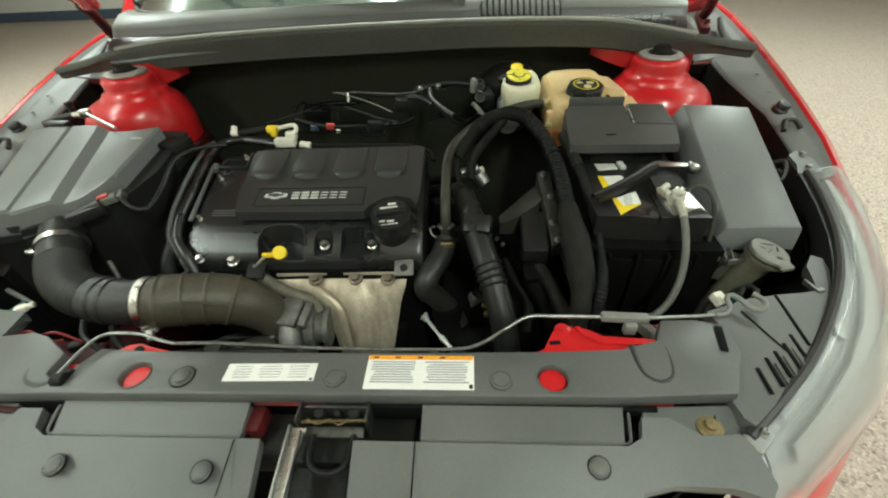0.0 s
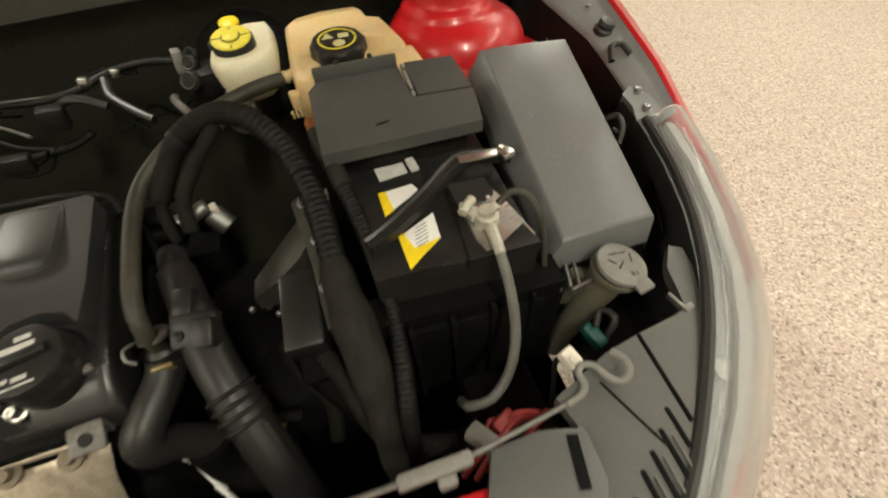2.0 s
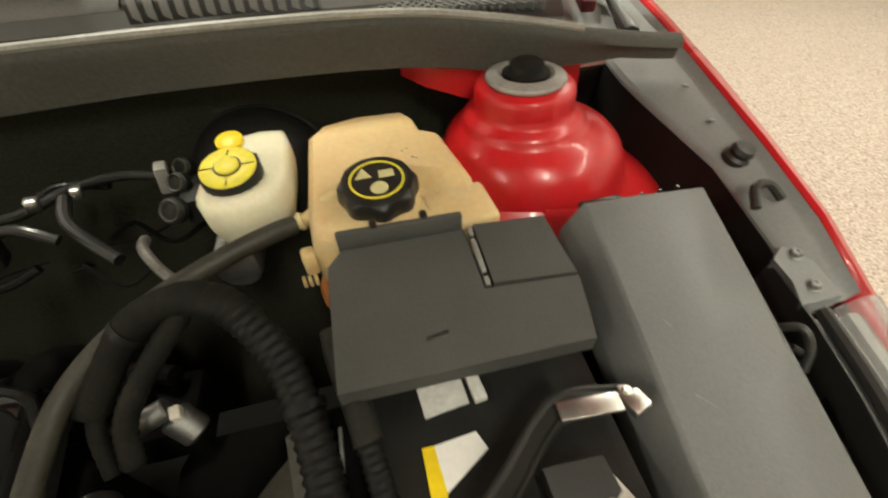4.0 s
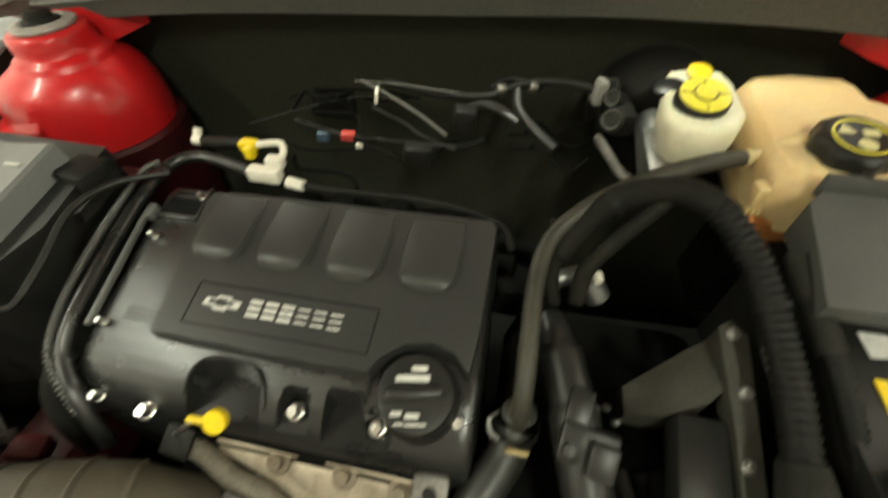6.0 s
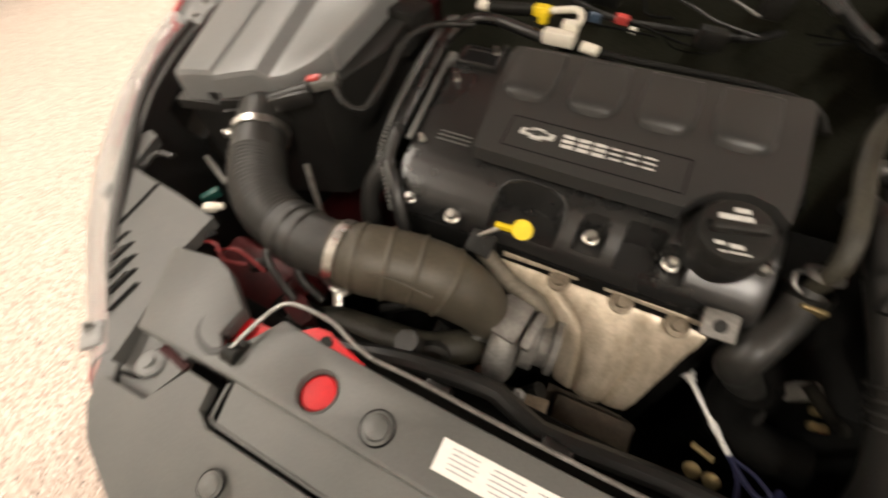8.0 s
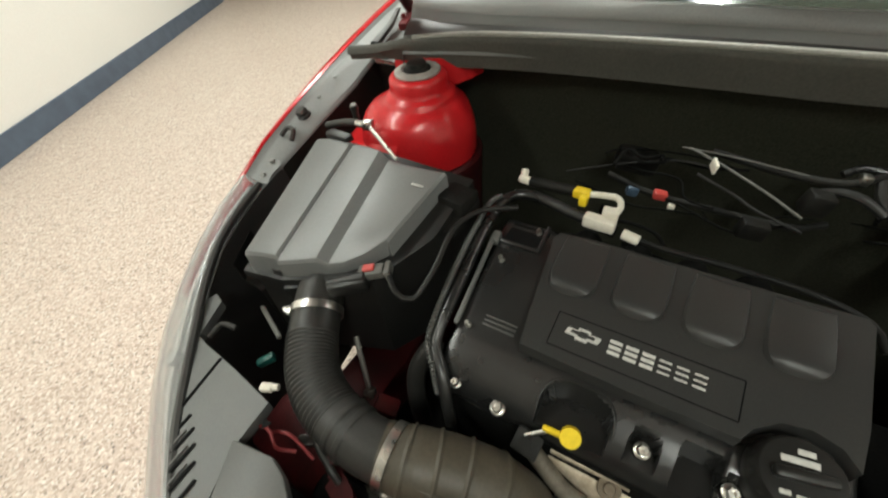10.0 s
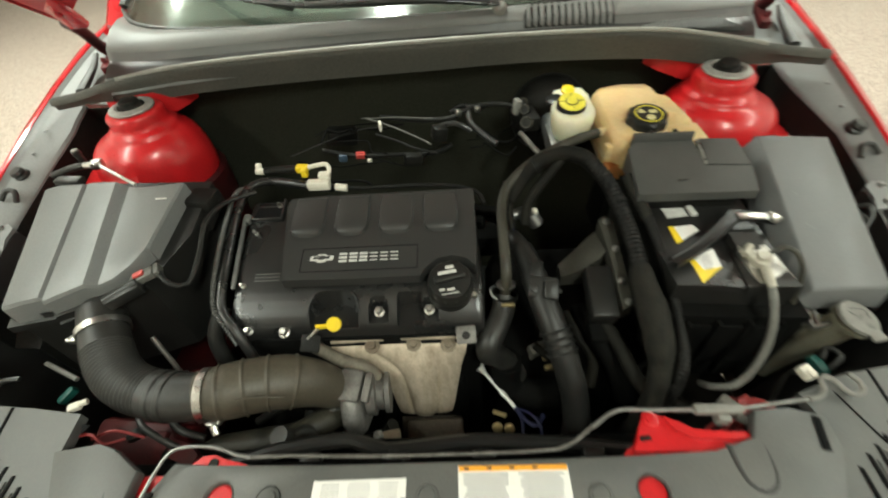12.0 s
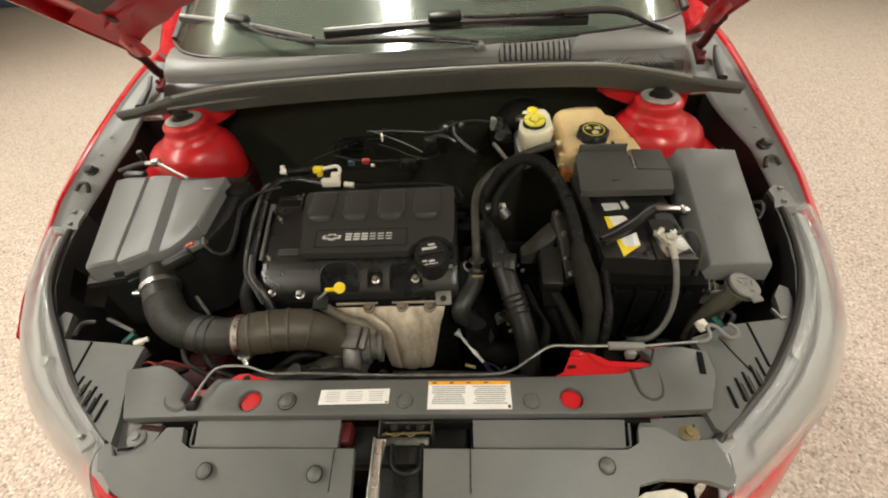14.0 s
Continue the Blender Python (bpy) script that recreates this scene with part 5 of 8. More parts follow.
tube(b, [(0.505, 0.446, 0.769), (0.522, 0.45, 0.768), (0.5275, 0.456, 0.774), (0.524, 0.464, 0.781), (0.53, 0.469, 0.783), (0.541, 0.466, 0.78), (0.549, 0.452, 0.778), (0.557, 0.446, 0.778), (0.567, 0.45, 0.78), (0.57, 0.461, 0.781), (0.562, 0.473, 0.782)], 0.0034, 12, 0.004)
part("hook_end", b, GREY_CABLE, prop, "S-shaped grey hook end of the rod")

# ---- engine ----
engine = thing("engine", (-0.1, 0.68, 0.3), "black four-cylinder petrol engine with plastic top cover", "engine")
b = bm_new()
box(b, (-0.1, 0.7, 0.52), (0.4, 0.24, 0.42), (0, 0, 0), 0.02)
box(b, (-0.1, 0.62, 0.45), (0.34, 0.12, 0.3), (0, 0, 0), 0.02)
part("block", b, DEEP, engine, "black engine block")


CAM_ROLL = [(0.588, 0.7), (0.5885, 0.722), (0.59, 0.734), (0.594, 0.7445), (0.6, 0.753), (0.608, 0.761), (0.618, 0.7685), (0.63, 0.7755), (0.643, 0.781), (0.66, 0.786), (0.74, 0.805), (0.82, 0.822), (0.836, 0.819), (0.844, 0.808), (0.846, 0.79), (0.846, 0.7)]


def cam_skin(y):
    """Height of the cam cover's rolled front and top."""
    for (ya, za), (yb, zb) in zip(CAM_ROLL, CAM_ROLL[1:]):
        if y <= yb:
            return za + (zb - za) * (y - ya) / (yb - ya)
    return 0.7


# Pockets sunk into the rolled front: left, right, rear edge, floor height, and how far the rear edge is arched.
POCKETS = [(-0.183, -0.103, 0.641, 0.742, 0.02), (-0.085, -0.053, 0.632, 0.749, 0.015), (-0.038, 0.001, 0.636, 0.744, 0.004), (0.001, 0.029, 0.626, 0.749, 0.01)]


def cam_height(x, y):
    z = cam_skin(y)
    for x0, x1, rear, floor, arch in POCKETS:
        if x0 < x < x1:
            u = abs(2 * (x - x0) / (x1 - x0) - 1)
            if y < rear - arch * u ** 3:
                z = min(z, floor + 0.06 * max(0.0, y - 0.6))
    return z


columns = sorted([-0.3145 + 0.4165 * k / 60 for k in range(61)] + [x + d for p in POCKETS for x in p[:2] for d in (-0.0009, 0.0004, 0.0016)])
across = sorted([0.588, 0.5885, 0.59, 0.592, 0.594, 0.597, 0.74, 0.82, 0.828, 0.836, 0.84, 0.844, 0.846] + [0.6 + 0.0025 * k for k in range(20)] + [0.655, 0.67, 0.69, 0.71, 0.77, 0.8])
b = bm_new()
rows = []
for y in across:
    edge = cam_skin(y)
    wl, wr = -0.318 - 0.008 * max(0.0, y - 0.66) / 0.16, 0.1035 - 0.006 * max(0.0, y - 0.66) / 0.18
    rows.append([(wl - 0.002, y, edge - 0.05), (wl, y, edge - 0.012), (wl + 0.0012, y, edge - 0.005), (wl + 0.0035, y, edge - 0.0015)] + [(x + (wl + 0.318) * max(0.0, (0.1 - x) / 0.42), y, cam_height(x, y)) for x in columns[1:-1]] + [(wr - 0.0035, y, edge - 0.0015), (wr - 0.0012, y, edge - 0.005), (wr, y, edge - 0.012), (wr + 0.002, y, edge - 0.05)])
rows.append([(x, 0.846, 0.7) for x, y, z in rows[-1]])
loft(b, rows)
cam_cover = part("cam_cover", b, GLOSS, engine, "glossy black plastic cam cover", sharp=42)
b = bm_new()
tube(b, [(-0.186, 0.607, 0.763), (-0.184, 0.622, 0.7735), (-0.176, 0.636, 0.7805), (-0.16, 0.6425, 0.783), (-0.126, 0.6425, 0.783), (-0.11, 0.636, 0.7805), (-0.102, 0.622, 0.7735), (-0.1, 0.607, 0.763)], 0.0017, 8, 0.008)
part("recess_rim", b, BLACK, cam_cover, "raised rim round the dipstick recess")
for x, y, z, r in ((-0.227, 0.59, 0.743, 0.0072), (-0.069, 0.615, 0.757, 0.0066), (0.014, 0.616, 0.756, 0.0066), (0.088, 0.63, 0.77, 0.006), (-0.288, 0.594, 0.744, 0.0055), (-0.3, 0.655, 0.788, 0.0035), (-0.302, 0.76, 0.811, 0.0035), (-0.27, 0.82, 0.823, 0.0035)):
    bolt(cam_cover, (x, y, z - 0.001), r, STEEL, (0, -0.35, 1), label="bright flange bolt", height=0.012)
b = bm_new()
for k in range(3):
    box(b, (-0.262, 0.664 + 0.006 * k, 0.7895 + 0.0014 * k), (0.044, 0.0022, 0.0012), (13, 0, 0), 0.0003)
part("moulded_bar", b, PANEL, cam_cover, "small moulded marking in bars")
b = bm_new()
box(b, (-0.321, 0.715, 0.805), (0.007, 0.14, 0.008), (13, 0, 5), 0.003)
box(b, (-0.325, 0.79, 0.818), (0.014, 0.02, 0.014), (13, 0, 0), 0.004)
part("harness_clip", b, PANEL, cam_cover, "black harness channel")

# Plate laid on the cover, its black standing for the shade in a notch.
b = bm_new()
prism(b, [(-0.312, 0.79), (-0.262, 0.79), (-0.262, 0.828), (-0.312, 0.828)], 0.815, 0.8215, 0.002)
part("rear_recess", b, PANEL_DEEP, cam_cover, "near-black plate for the shade in the open corner of the cam cover")
b = bm_new()
box(b, (-0.287, 0.786, 0.819), (0.058, 0.005, 0.01), (13, 0, 0), 0.002)
box(b, (-0.259, 0.808, 0.822), (0.005, 0.046, 0.012), (13, 0, 0), 0.002)
part("recess_wall", b, GLOSS, cam_cover)

# Top cover, with four raised pads and a badge panel.


def top_z(x, y):
    return 0.808 + (y - 0.648) * 0.215


OUTLINE = [(-0.226, 0.647), (-0.1, 0.645), (0.002, 0.646), (0.01, 0.66), (0.03, 0.676), (0.055, 0.681), (0.078, 0.675), (0.092, 0.66), (0.096, 0.7), (0.0965, 0.81), (0.09, 0.817), (-0.2, 0.815), (-0.238, 0.812), (-0.243, 0.8)]
b = bm_new()
prism(b, OUTLINE, 0.79, top_z, 0.004, 3)
top = part("top_cover", b, COVER, engine, "satin black engine cover with badge")
for k in range(4):
    x = -0.198 + k * 0.078
    b = bm_new()
    rows = []
    for f, wide, high in ((0, 0.3, 0), (0.03, 0.62, 0.5), (0.07, 0.8, 0.85), (0.13, 0.92, 1.0), (0.22, 0.98, 1.0), (0.4, 1.0, 0.85), (0.6, 1.0, 0.65), (0.8, 0.98, 0.45), (0.95, 0.95, 0.3), (1.0, 0.95, 0.0)):
        y = 0.727 + f * 0.085
        w, lift = 0.0315 * wide, 0.0095 * high
        rows.append([(x - w, y, top_z(x, y) - 0.002), (x - w * 0.9, y, top_z(x, y) + lift * 0.75), (x - w * 0.5, y, top_z(x, y) + lift), (x, y, top_z(x, y) + lift), (x + w * 0.5, y, top_z(x, y) + lift), (x + w * 0.9, y, top_z(x, y) + lift * 0.75), (x + w, y, top_z(x, y) - 0.002)])
    loft(b, rows)
    part("raised_pad", b, COVER, top, "raised moulded pad", sharp=25)
for x, y, sx, sy in ((-0.1, 0.6605, 0.195, 0.0012), (-0.1, 0.7035, 0.195, 0.0012), (-0.1975, 0.682, 0.0012, 0.043), (-0.0025, 0.682, 0.0012, 0.043)):
    b = bm_new()
    box(b, (x, y, top_z(0, y) + 0.0002), (sx, sy, 0.0008), (12.1, 0, 0), 0.0002, segments=1)
    part("badge_groove", b, PANEL_DEEP, top)
b = bm_new()
cx, cy = -0.163, 0.684
ring = [(-0.02, -0.0036), (-0.0075, -0.0036), (-0.0075, -0.007), (0.0065, -0.007), (0.0065, -0.0036), (0.018, -0.0036), (0.02, 0.0036), (0.0075, 0.0036), (0.0075, 0.007), (-0.0065, 0.007), (-0.0065, 0.0036), (-0.018, 0.0036)]
prism(b, [(cx + x, cy + y) for x, y in ring], lambda x, y: top_z(x, y), lambda x, y: top_z(x, y) + 0.0026, 0.0006, 1)
badge = part("badge_shape", b, PALE, top, "pale outlined badge shape")
b = bm_new()
prism(b, [(cx + x * 0.72, cy + y * 0.55) for x, y in ring], lambda x, y: top_z(x, y), lambda x, y: top_z(x, y) + 0.003, 0.0004, 1)
part("badge_centre", b, COVER, badge)
for k in range(6):
    x0 = -0.127 + k * 0.0172
    wide, thick = (0.0136, 0.0042) if k < 3 else (0.0126, 0.0022)
    b = bm_new()
    for dy in (-0.0066, 0.0, 0.0066):
        y = 0.684 + dy
        box(b, (x0, y, top_z(0, y) + 0.0014), (wide, thick, 0.0016), (12.1, 0, 0), 0.0005, segments=1)
    part("badge_bar", b, PALE, top, "pale raised badge bars")

b = bm_new()
AX = (0.0, -0.22, 1.0)
oil = Vector((0.05, 0.64, 0.784))
lathe(b, [(0.038, -0.02), (0.038, 0.0), (0.037, 0.006), (0.0355, 0.008), (0.0355, 0.022), (0.033, 0.026), (0.028, 0.027), (0.0, 0.0275)], oil, AX, 48, wave=lambda a, z: 1 + (0.015 * math.cos(12 * a) if 0.006 < z < 0.024 else 0))
box(b, oil + Vector((0, -0.0062, 0.029)), (0.05, 0.011, 0.012), (12.4, 0, 14), 0.004)
cap = part("oil_cap", b, BLACK, engine, "round black oil filler cap")
for dx, dy, sx, sy in ((-0.004, 0.011, 0.03, 0.006), (0.0, 0.02, 0.014, 0.005), (-0.012, -0.019, 0.009, 0.004), (0.002, -0.0185, 0.012, 0.0045), (0.006, -0.0245, 0.018, 0.002), (-0.008, -0.0265, 0.008, 0.002)):
    b = bm_new()
    p = oil + Vector((0, -0.0055, 0.0272)) + Vector((dx, dy, dy * 0.22))
    box(b, p, (sx, sy, 0.0012), (12.4, 0, 10), 0.0004, segments=1)
    part("cap_print", b, PALE, cap, "pale printed bars")

b = bm_new()
lathe(b, [(0.0075, -0.004), (0.0115, -0.004), (0.012, 0), (0.0115, 0.004), (0.0075, 0.004)], (-0.139, 0.59, 0.762), (0.1, -0.75, 0.8), 24)
box(b, (-0.157, 0.588, 0.759), (0.026, 0.0065, 0.008), (0, 0, 4), 0.002)
dip = part("dipstick", b, YELLOW, engine, "bright yellow dipstick handle")
b = bm_new()
rod(b, (-0.165, 0.586, 0.757), (-0.185, 0.576, 0.742), 0.003, n=8)
part("dipstick_tube", b, STEEL, dip, "steel dipstick tube")
for x, y, turn in ((-0.18, 0.57, -6), (0.072, 0.576, 4)):
    b = bm_new()
    box(b, (x, y, 0.739), (0.032, 0.028, 0.005), (28, 0, turn), 0.0015)
    box(b, (x, y + 0.012, 0.728), (0.026, 0.006, 0.034), (0, 0, turn), 0.0015)
    tab = part("lifting_eye", b, DARK_METAL if x > 0 else VOID, engine, "brownish steel lifting bracket" if x > 0 else "near-black lifting bracket")
    b = bm_new()
    lathe(b, [(0.0, 0), (0.0065, 0), (0.0065, 0.0012), (0.0, 0.0012)], (x, y - 0.002, 0.7405), (0, -0.53, 0.85), 18)
    part("eye_hole", b, VOID, tab)

# Exhaust heat shield: bowed sheet that narrows downwards.
b = bm_new()
rows = []
for xl, xr, y, z, bow in ((-0.158, 0.074, 0.594, 0.713, 0.0), (-0.158, 0.074, 0.583, 0.712, 0.001), (-0.154, 0.072, 0.576, 0.706, 0.002), (-0.128, 0.07, 0.57, 0.696, 0.005), (-0.1, 0.065, 0.564, 0.684, 0.009), (-0.08, 0.061, 0.557, 0.669, 0.012), (-0.07, 0.058, 0.55, 0.652, 0.014), (-0.065, 0.054, 0.543, 0.634, 0.013), (-0.06, 0.05, 0.535, 0.614, 0.012), (-0.056, 0.046, 0.527, 0.594, 0.01), (-0.051, 0.041, 0.521, 0.578, 0.007), (-0.044, 0.035, 0.522, 0.57, 0.004)):
    rows.append([(xl + (xr - xl) * f, y - bow * math.sin(math.pi * f) ** 0.7 + (0.006 * math.exp(-((f - 0.27) / 0.035) ** 2) + 0.007 * math.exp(-((f - 0.7) / 0.04) ** 2) - 0.004 * math.exp(-((f - 0.48) / 0.12) ** 2)) * min(1.0, bow / 0.01), z) for f in [k / 34 for k in range(35)]])
loft(b, rows, thick=0.0025)
shield = part("heat_shield", b, SHIELD, engine, "pale tan stamped aluminium heat shield", sharp=60)
for x, y, z in ((-0.085, 0.577, 0.713), (0.042, 0.575, 0.714), (-0.015, 0.578, 0.714)):
    b = bm_new()
    lathe(b, [(0.013, 0), (0.0125, 0.002), (0.007, 0.003), (0.006, 0.008), (0.0, 0.008)], (x, y, z), (0, -0.4, 1), 18)
    part("shield_bolt", b, SHIELD_DARK, shield, "rust-tinted shield bolt")
b = bm_new()
tube(b, [(-0.155, 0.586, 0.716), (-0.05, 0.588, 0.717), (0.04, 0.587, 0.718), (0.074, 0.587, 0.717)], 0.005, 8, 0.02)
part("shield_flange", b, SHIELD, shield)
SCORCHED = mat("scorched_brown_steel", (0.06, 0.048, 0.034), 0.6, metal=0.4, grain=0.25, blotch=0.6, blotch_size=0.03, tint=(0.025, 0.02, 0.015), bump=0.35, bump_size=0.005)
b = bm_new()
prism(b, [(-0.052, 0.45), (-0.04, 0.438), (0.028, 0.438), (0.045, 0.45), (0.045, 0.52), (-0.052, 0.52)], 0.43, lambda x, y: 0.54 - 0.9 * (0.5 - y), 0.008)
part("catalyst", b, SCORCHED, engine, "brown heat-stained catalyst housing")
b = bm_new()
tube(b, [(-0.19, 0.575, 0.735), (-0.165, 0.57, 0.712), (-0.13, 0.556, 0.7), (-0.098, 0.552, 0.69), (-0.08, 0.543, 0.668)], 0.0105, 12, 0.01)
part("breather_pipe", b, mat("dusty_tan_pipe", (0.17, 0.15, 0.115), 0.6, metal=0.2, grain=0.2, blotch=0.6, blotch_size=0.02, tint=(0.07, 0.06, 0.045), bump=0.3), engine, "dusty tan metal pipe")

# Turbocharger.
b = bm_new()
lathe(b, [(0.03, 0), (0.045, 0.004), (0.05, 0.016), (0.045, 0.028), (0.03, 0.034)], (-0.135, 0.53, 0.63), (1, 0.05, -0.05), 28)
tube(b, [(-0.115, 0.53, 0.585), (-0.118, 0.49, 0.605), (-0.118, 0.482, 0.64), (-0.118, 0.51, 0.675), (-0.118, 0.55, 0.67)], 0.018, 12, 0.012)
turbo = part("turbocharger", b, CASTING, engine, "grey cast turbocharger housing")
b = bm_new()
lathe(b, [(0.034, 0), (0.036, 0.003), (0.036, 0.016), (0.028, 0.018), (0.028, 0.03), (0.034, 0.032), (0.034, 0.04)], (-0.1, 0.525, 0.648), (1, 0.1, -0.05), 24)
part("turbo_flange", b, DARK_METAL, turbo, "ribbed cast flange")
b = bm_new()
box(b, (-0.118, 0.52, 0.688), (0.036, 0.05, 0.02), (14, 4, -8), 0.004)
box(b, (-0.09, 0.516, 0.688), (0.012, 0.046, 0.018), (14, 4, -8), 0.003)
part("actuator_block", b, DARK_METAL, turbo, "grey actuator block")
b = bm_new()
tube(b, [(-0.37, 0.43, 0.6), (-0.33, 0.438, 0.645), (-0.264, 0.446, 0.655), (-0.2, 0.456, 0.655), (-0.165, 0.478, 0.65), (-0.15, 0.5, 0.62)], 0.021, 16, 0.01)
part("turbo_outlet", b, OLD_RUBBER, turbo, "dusty brown outlet hose under the barrel")
b = bm_new()
box(b, (0.01, 0.5, 0.545), (0.1, 0.04, 0.04), (25, 0, 2), 0.006)
part("catalyst_flange", b, SCORCHED, turbo, "brown heat-stained flange")
b = bm_new()
tube(b, [(-0.17, 0.5, 0.61), (-0.13, 0.475, 0.585), (-0.085, 0.48, 0.57), (-0.06, 0.49, 0.6)], 0.011, 10, 0.012)
tube(b, [(-0.2, 0.52, 0.6), (-0.2, 0.47, 0.57), (-0.16, 0.45, 0.54)], 0.02, 10, 0.015)
part("oil_pipe", b, VOID, turbo, "near-black oil pipe")
rng = random.Random(11)
for k in range(9):
    b = bm_new()
    p = (rng.uniform(-0.2, -0.06), rng.uniform(0.45, 0.5), rng.uniform(0.55, 0.61))
    bolt(turbo, p, rng.uniform(0.004, 0.007), rng.choice((DULL_STEEL, SHIELD_DARK, STEEL)), (rng.uniform(-0.4, 0.4), -0.5, 1))
    b.free()

# Oxygen sensor with bright body and blue lead.
sensor = thing("oxygen_sensor", (0.12, 0.5, 0.6), "bright steel oxygen sensor with a blue lead", "sensor")
b = bm_new()
rod(b, (0.1, 0.582, 0.602), (0.152, 0.516, 0.594), 0.0036, n=16)
lathe(b, [(0.0055, 0), (0.0055, 0.003), (0.0046, 0.004), (0.0046, 0.012), (0.004, 0.014)], (0.13, 0.544, 0.5975), (0.61, -0.78, -0.1), 16)
lathe(b, [(0.009, 0), (0.009, 0.01), (0.006, 0.012), (0.006, 0.018)], (0.09, 0.595, 0.604), (0.61, -0.78, -0.1), 6)
part("probe", b, mat("bright_plated_tube", (0.78, 0.77, 0.73), 0.28, metal=0.35, grain=0.08, blotch=0.2, blotch_size=0.01), sensor, "polished steel probe")
b = bm_new()
tube(b, [(0.152, 0.516, 0.594), (0.162, 0.498, 0.6), (0.172, 0.484, 0.606), (0.182, 0.48, 0.61), (0.196, 0.496, 0.61)], 0.0036, 8, 0.005)
tube(b, [(0.153, 0.515, 0.594), (0.16, 0.49, 0.6), (0.158, 0.462, 0.6), (0.16, 0.44, 0.58)], 0.0026, 8, 0.005)
tube(b, [(0.154, 0.515, 0.594), (0.172, 0.5, 0.61), (0.186, 0.476, 0.62), (0.188, 0.455, 0.6)], 0.0026, 8, 0.005)
part("lead", b, mat("blue_lead", (0.012, 0.014, 0.045), 0.5, grain=0.1), sensor, "dark blue lead")
b = bm_new()
lathe(b, [(0.006, 0), (0.009, 0.002), (0.009, 0.006), (0.006, 0.008)], (0.118, 0.486, 0.59), (0, -0.7, 0.7), 14)
lathe(b, [(0.006, 0), (0.009, 0.002), (0.009, 0.006), (0.006, 0.008)], (0.138, 0.484, 0.59), (0, -0.7, 0.7), 14)
rod(b, (0.112, 0.508, 0.6), (0.134, 0.5, 0.602), 0.004, n=10)
part("clip", b, BRASS, sensor, "brassy spring clip")

# ---- air filter box ----
airbox = thing("air_filter_box", (-0.54, 0.7, 0.55), "dark grey ribbed air filter box with a sloped lid", "air filter box")


def lid_z(x, y):
    return 0.85 + (y - 0.585) * 0.245


b = bm_new()
body = [(-0.635, 0.585), (-0.565, 0.592), (-0.56, 0.582), (-0.43, 0.63), (-0.385, 0.72), (-0.38, 0.83), (-0.64, 0.84), (-0.668, 0.8)]
prism(b, body, 0.66, lambda x, y: lid_z(x, y) - 0.03, 0.006)
part("body", b, BLACK, airbox, "black lower box")
b = bm_new()
COLUMNS = [((-0.622, 0.582), (-0.664, 0.806), -0.001), ((-0.6, 0.587), (-0.638, 0.812), 0.001), ((-0.571, 0.594), (-0.597, 0.813), 0.0), ((-0.5665, 0.594), (-0.592, 0.813), -0.0045), ((-0.56, 0.587), (-0.586, 0.813), 0.001), ((-0.53, 0.6), (-0.562, 0.813), 0.002), ((-0.507, 0.612), (-0.535, 0.812), 0.001), ((-0.494, 0.618), (-0.518, 0.811), -0.011), ((-0.475, 0.628), (-0.49, 0.809), -0.011), ((-0.45, 0.648), (-0.452, 0.806), -0.006), ((-0.43, 0.674), (-0.412, 0.803), 0.0)]
rows = []
for k, (a, c, dz) in enumerate(COLUMNS):
    row = []
    for f, drop in ((0, 0.045), (0, 0.006), (0.012, 0.001), (0.03, 0), (0.25, 0), (0.5, 0), (0.75, 0), (0.97, 0), (0.99, 0.002), (1, 0.008), (1, 0.045)):
        x, y = a[0] + (c[0] - a[0]) * f, a[1] + (c[1] - a[1]) * f
        row.append((x, y, lid_z(x, y) - drop + (dz if drop < 0.04 else 0)))
    rows.append(row)
left = [(x - 0.006, y, lid_z(x, y) - 0.045) for x, y, z in rows[0]]
right = [(x + 0.006, y, lid_z(x, y) - 0.045) for x, y, z in rows[-1]]
loft(b, [left, [(x - 0.003, y, min(z, lid_z(x, y) - 0.004)) for x, y, z in rows[0]]] + rows + [[(x + 0.003, y, min(z, lid_z(x, y) - 0.004)) for x, y, z in rows[-1]], right])
lid_part = part("lid", b, AIRLID, airbox, "grey moulded lid with two creases", sharp=22)
b = bm_new()
prism(b, [(-0.645, 0.575), (-0.563, 0.588), (-0.558, 0.577), (-0.462, 0.622), (-0.42, 0.665), (-0.405, 0.73), (-0.37, 0.75), (-0.362, 0.812), (-0.4, 0.826), (-0.65, 0.834), (-0.675, 0.806)], lambda x, y: lid_z(x, y) - 0.056, lambda x, y: lid_z(x, y) - 0.042, 0.004)
part("rim", b, BLACK, airbox, "black joint rim below the lid")
b = bm_new()
box(b, (-0.39, 0.796, 0.858), (0.05, 0.045, 0.04), (0, 0, -8), 0.006)
part("side_duct", b, VOID, airbox)
b = bm_new()
box(b, (-0.628, 0.82, 0.905), (0.05, 0.018, 0.012), (0, 0, -5), 0.003)
part("lid_clip", b, BLACK, airbox, "black lid clip")
b = bm_new()
box(b, (-0.438, 0.768, 0.8945), (0.02, 0.003, 0.002), (12, 0, 0), 0.0005)
part("lid_mark", b, PALE, lid_part, "small pale mark")

intake = thing("intake_hose", (-0.42, 0.5, 0.7), "black corrugated intake hose with steel clamps", "intake hose")
b = bm_new()
rod(b, (-0.528, 0.645, 0.81), (-0.497, 0.575, 0.79), 0.0285, n=28)
part("sensor_pipe", b, COVER, intake, "smooth air flow sensor pipe")
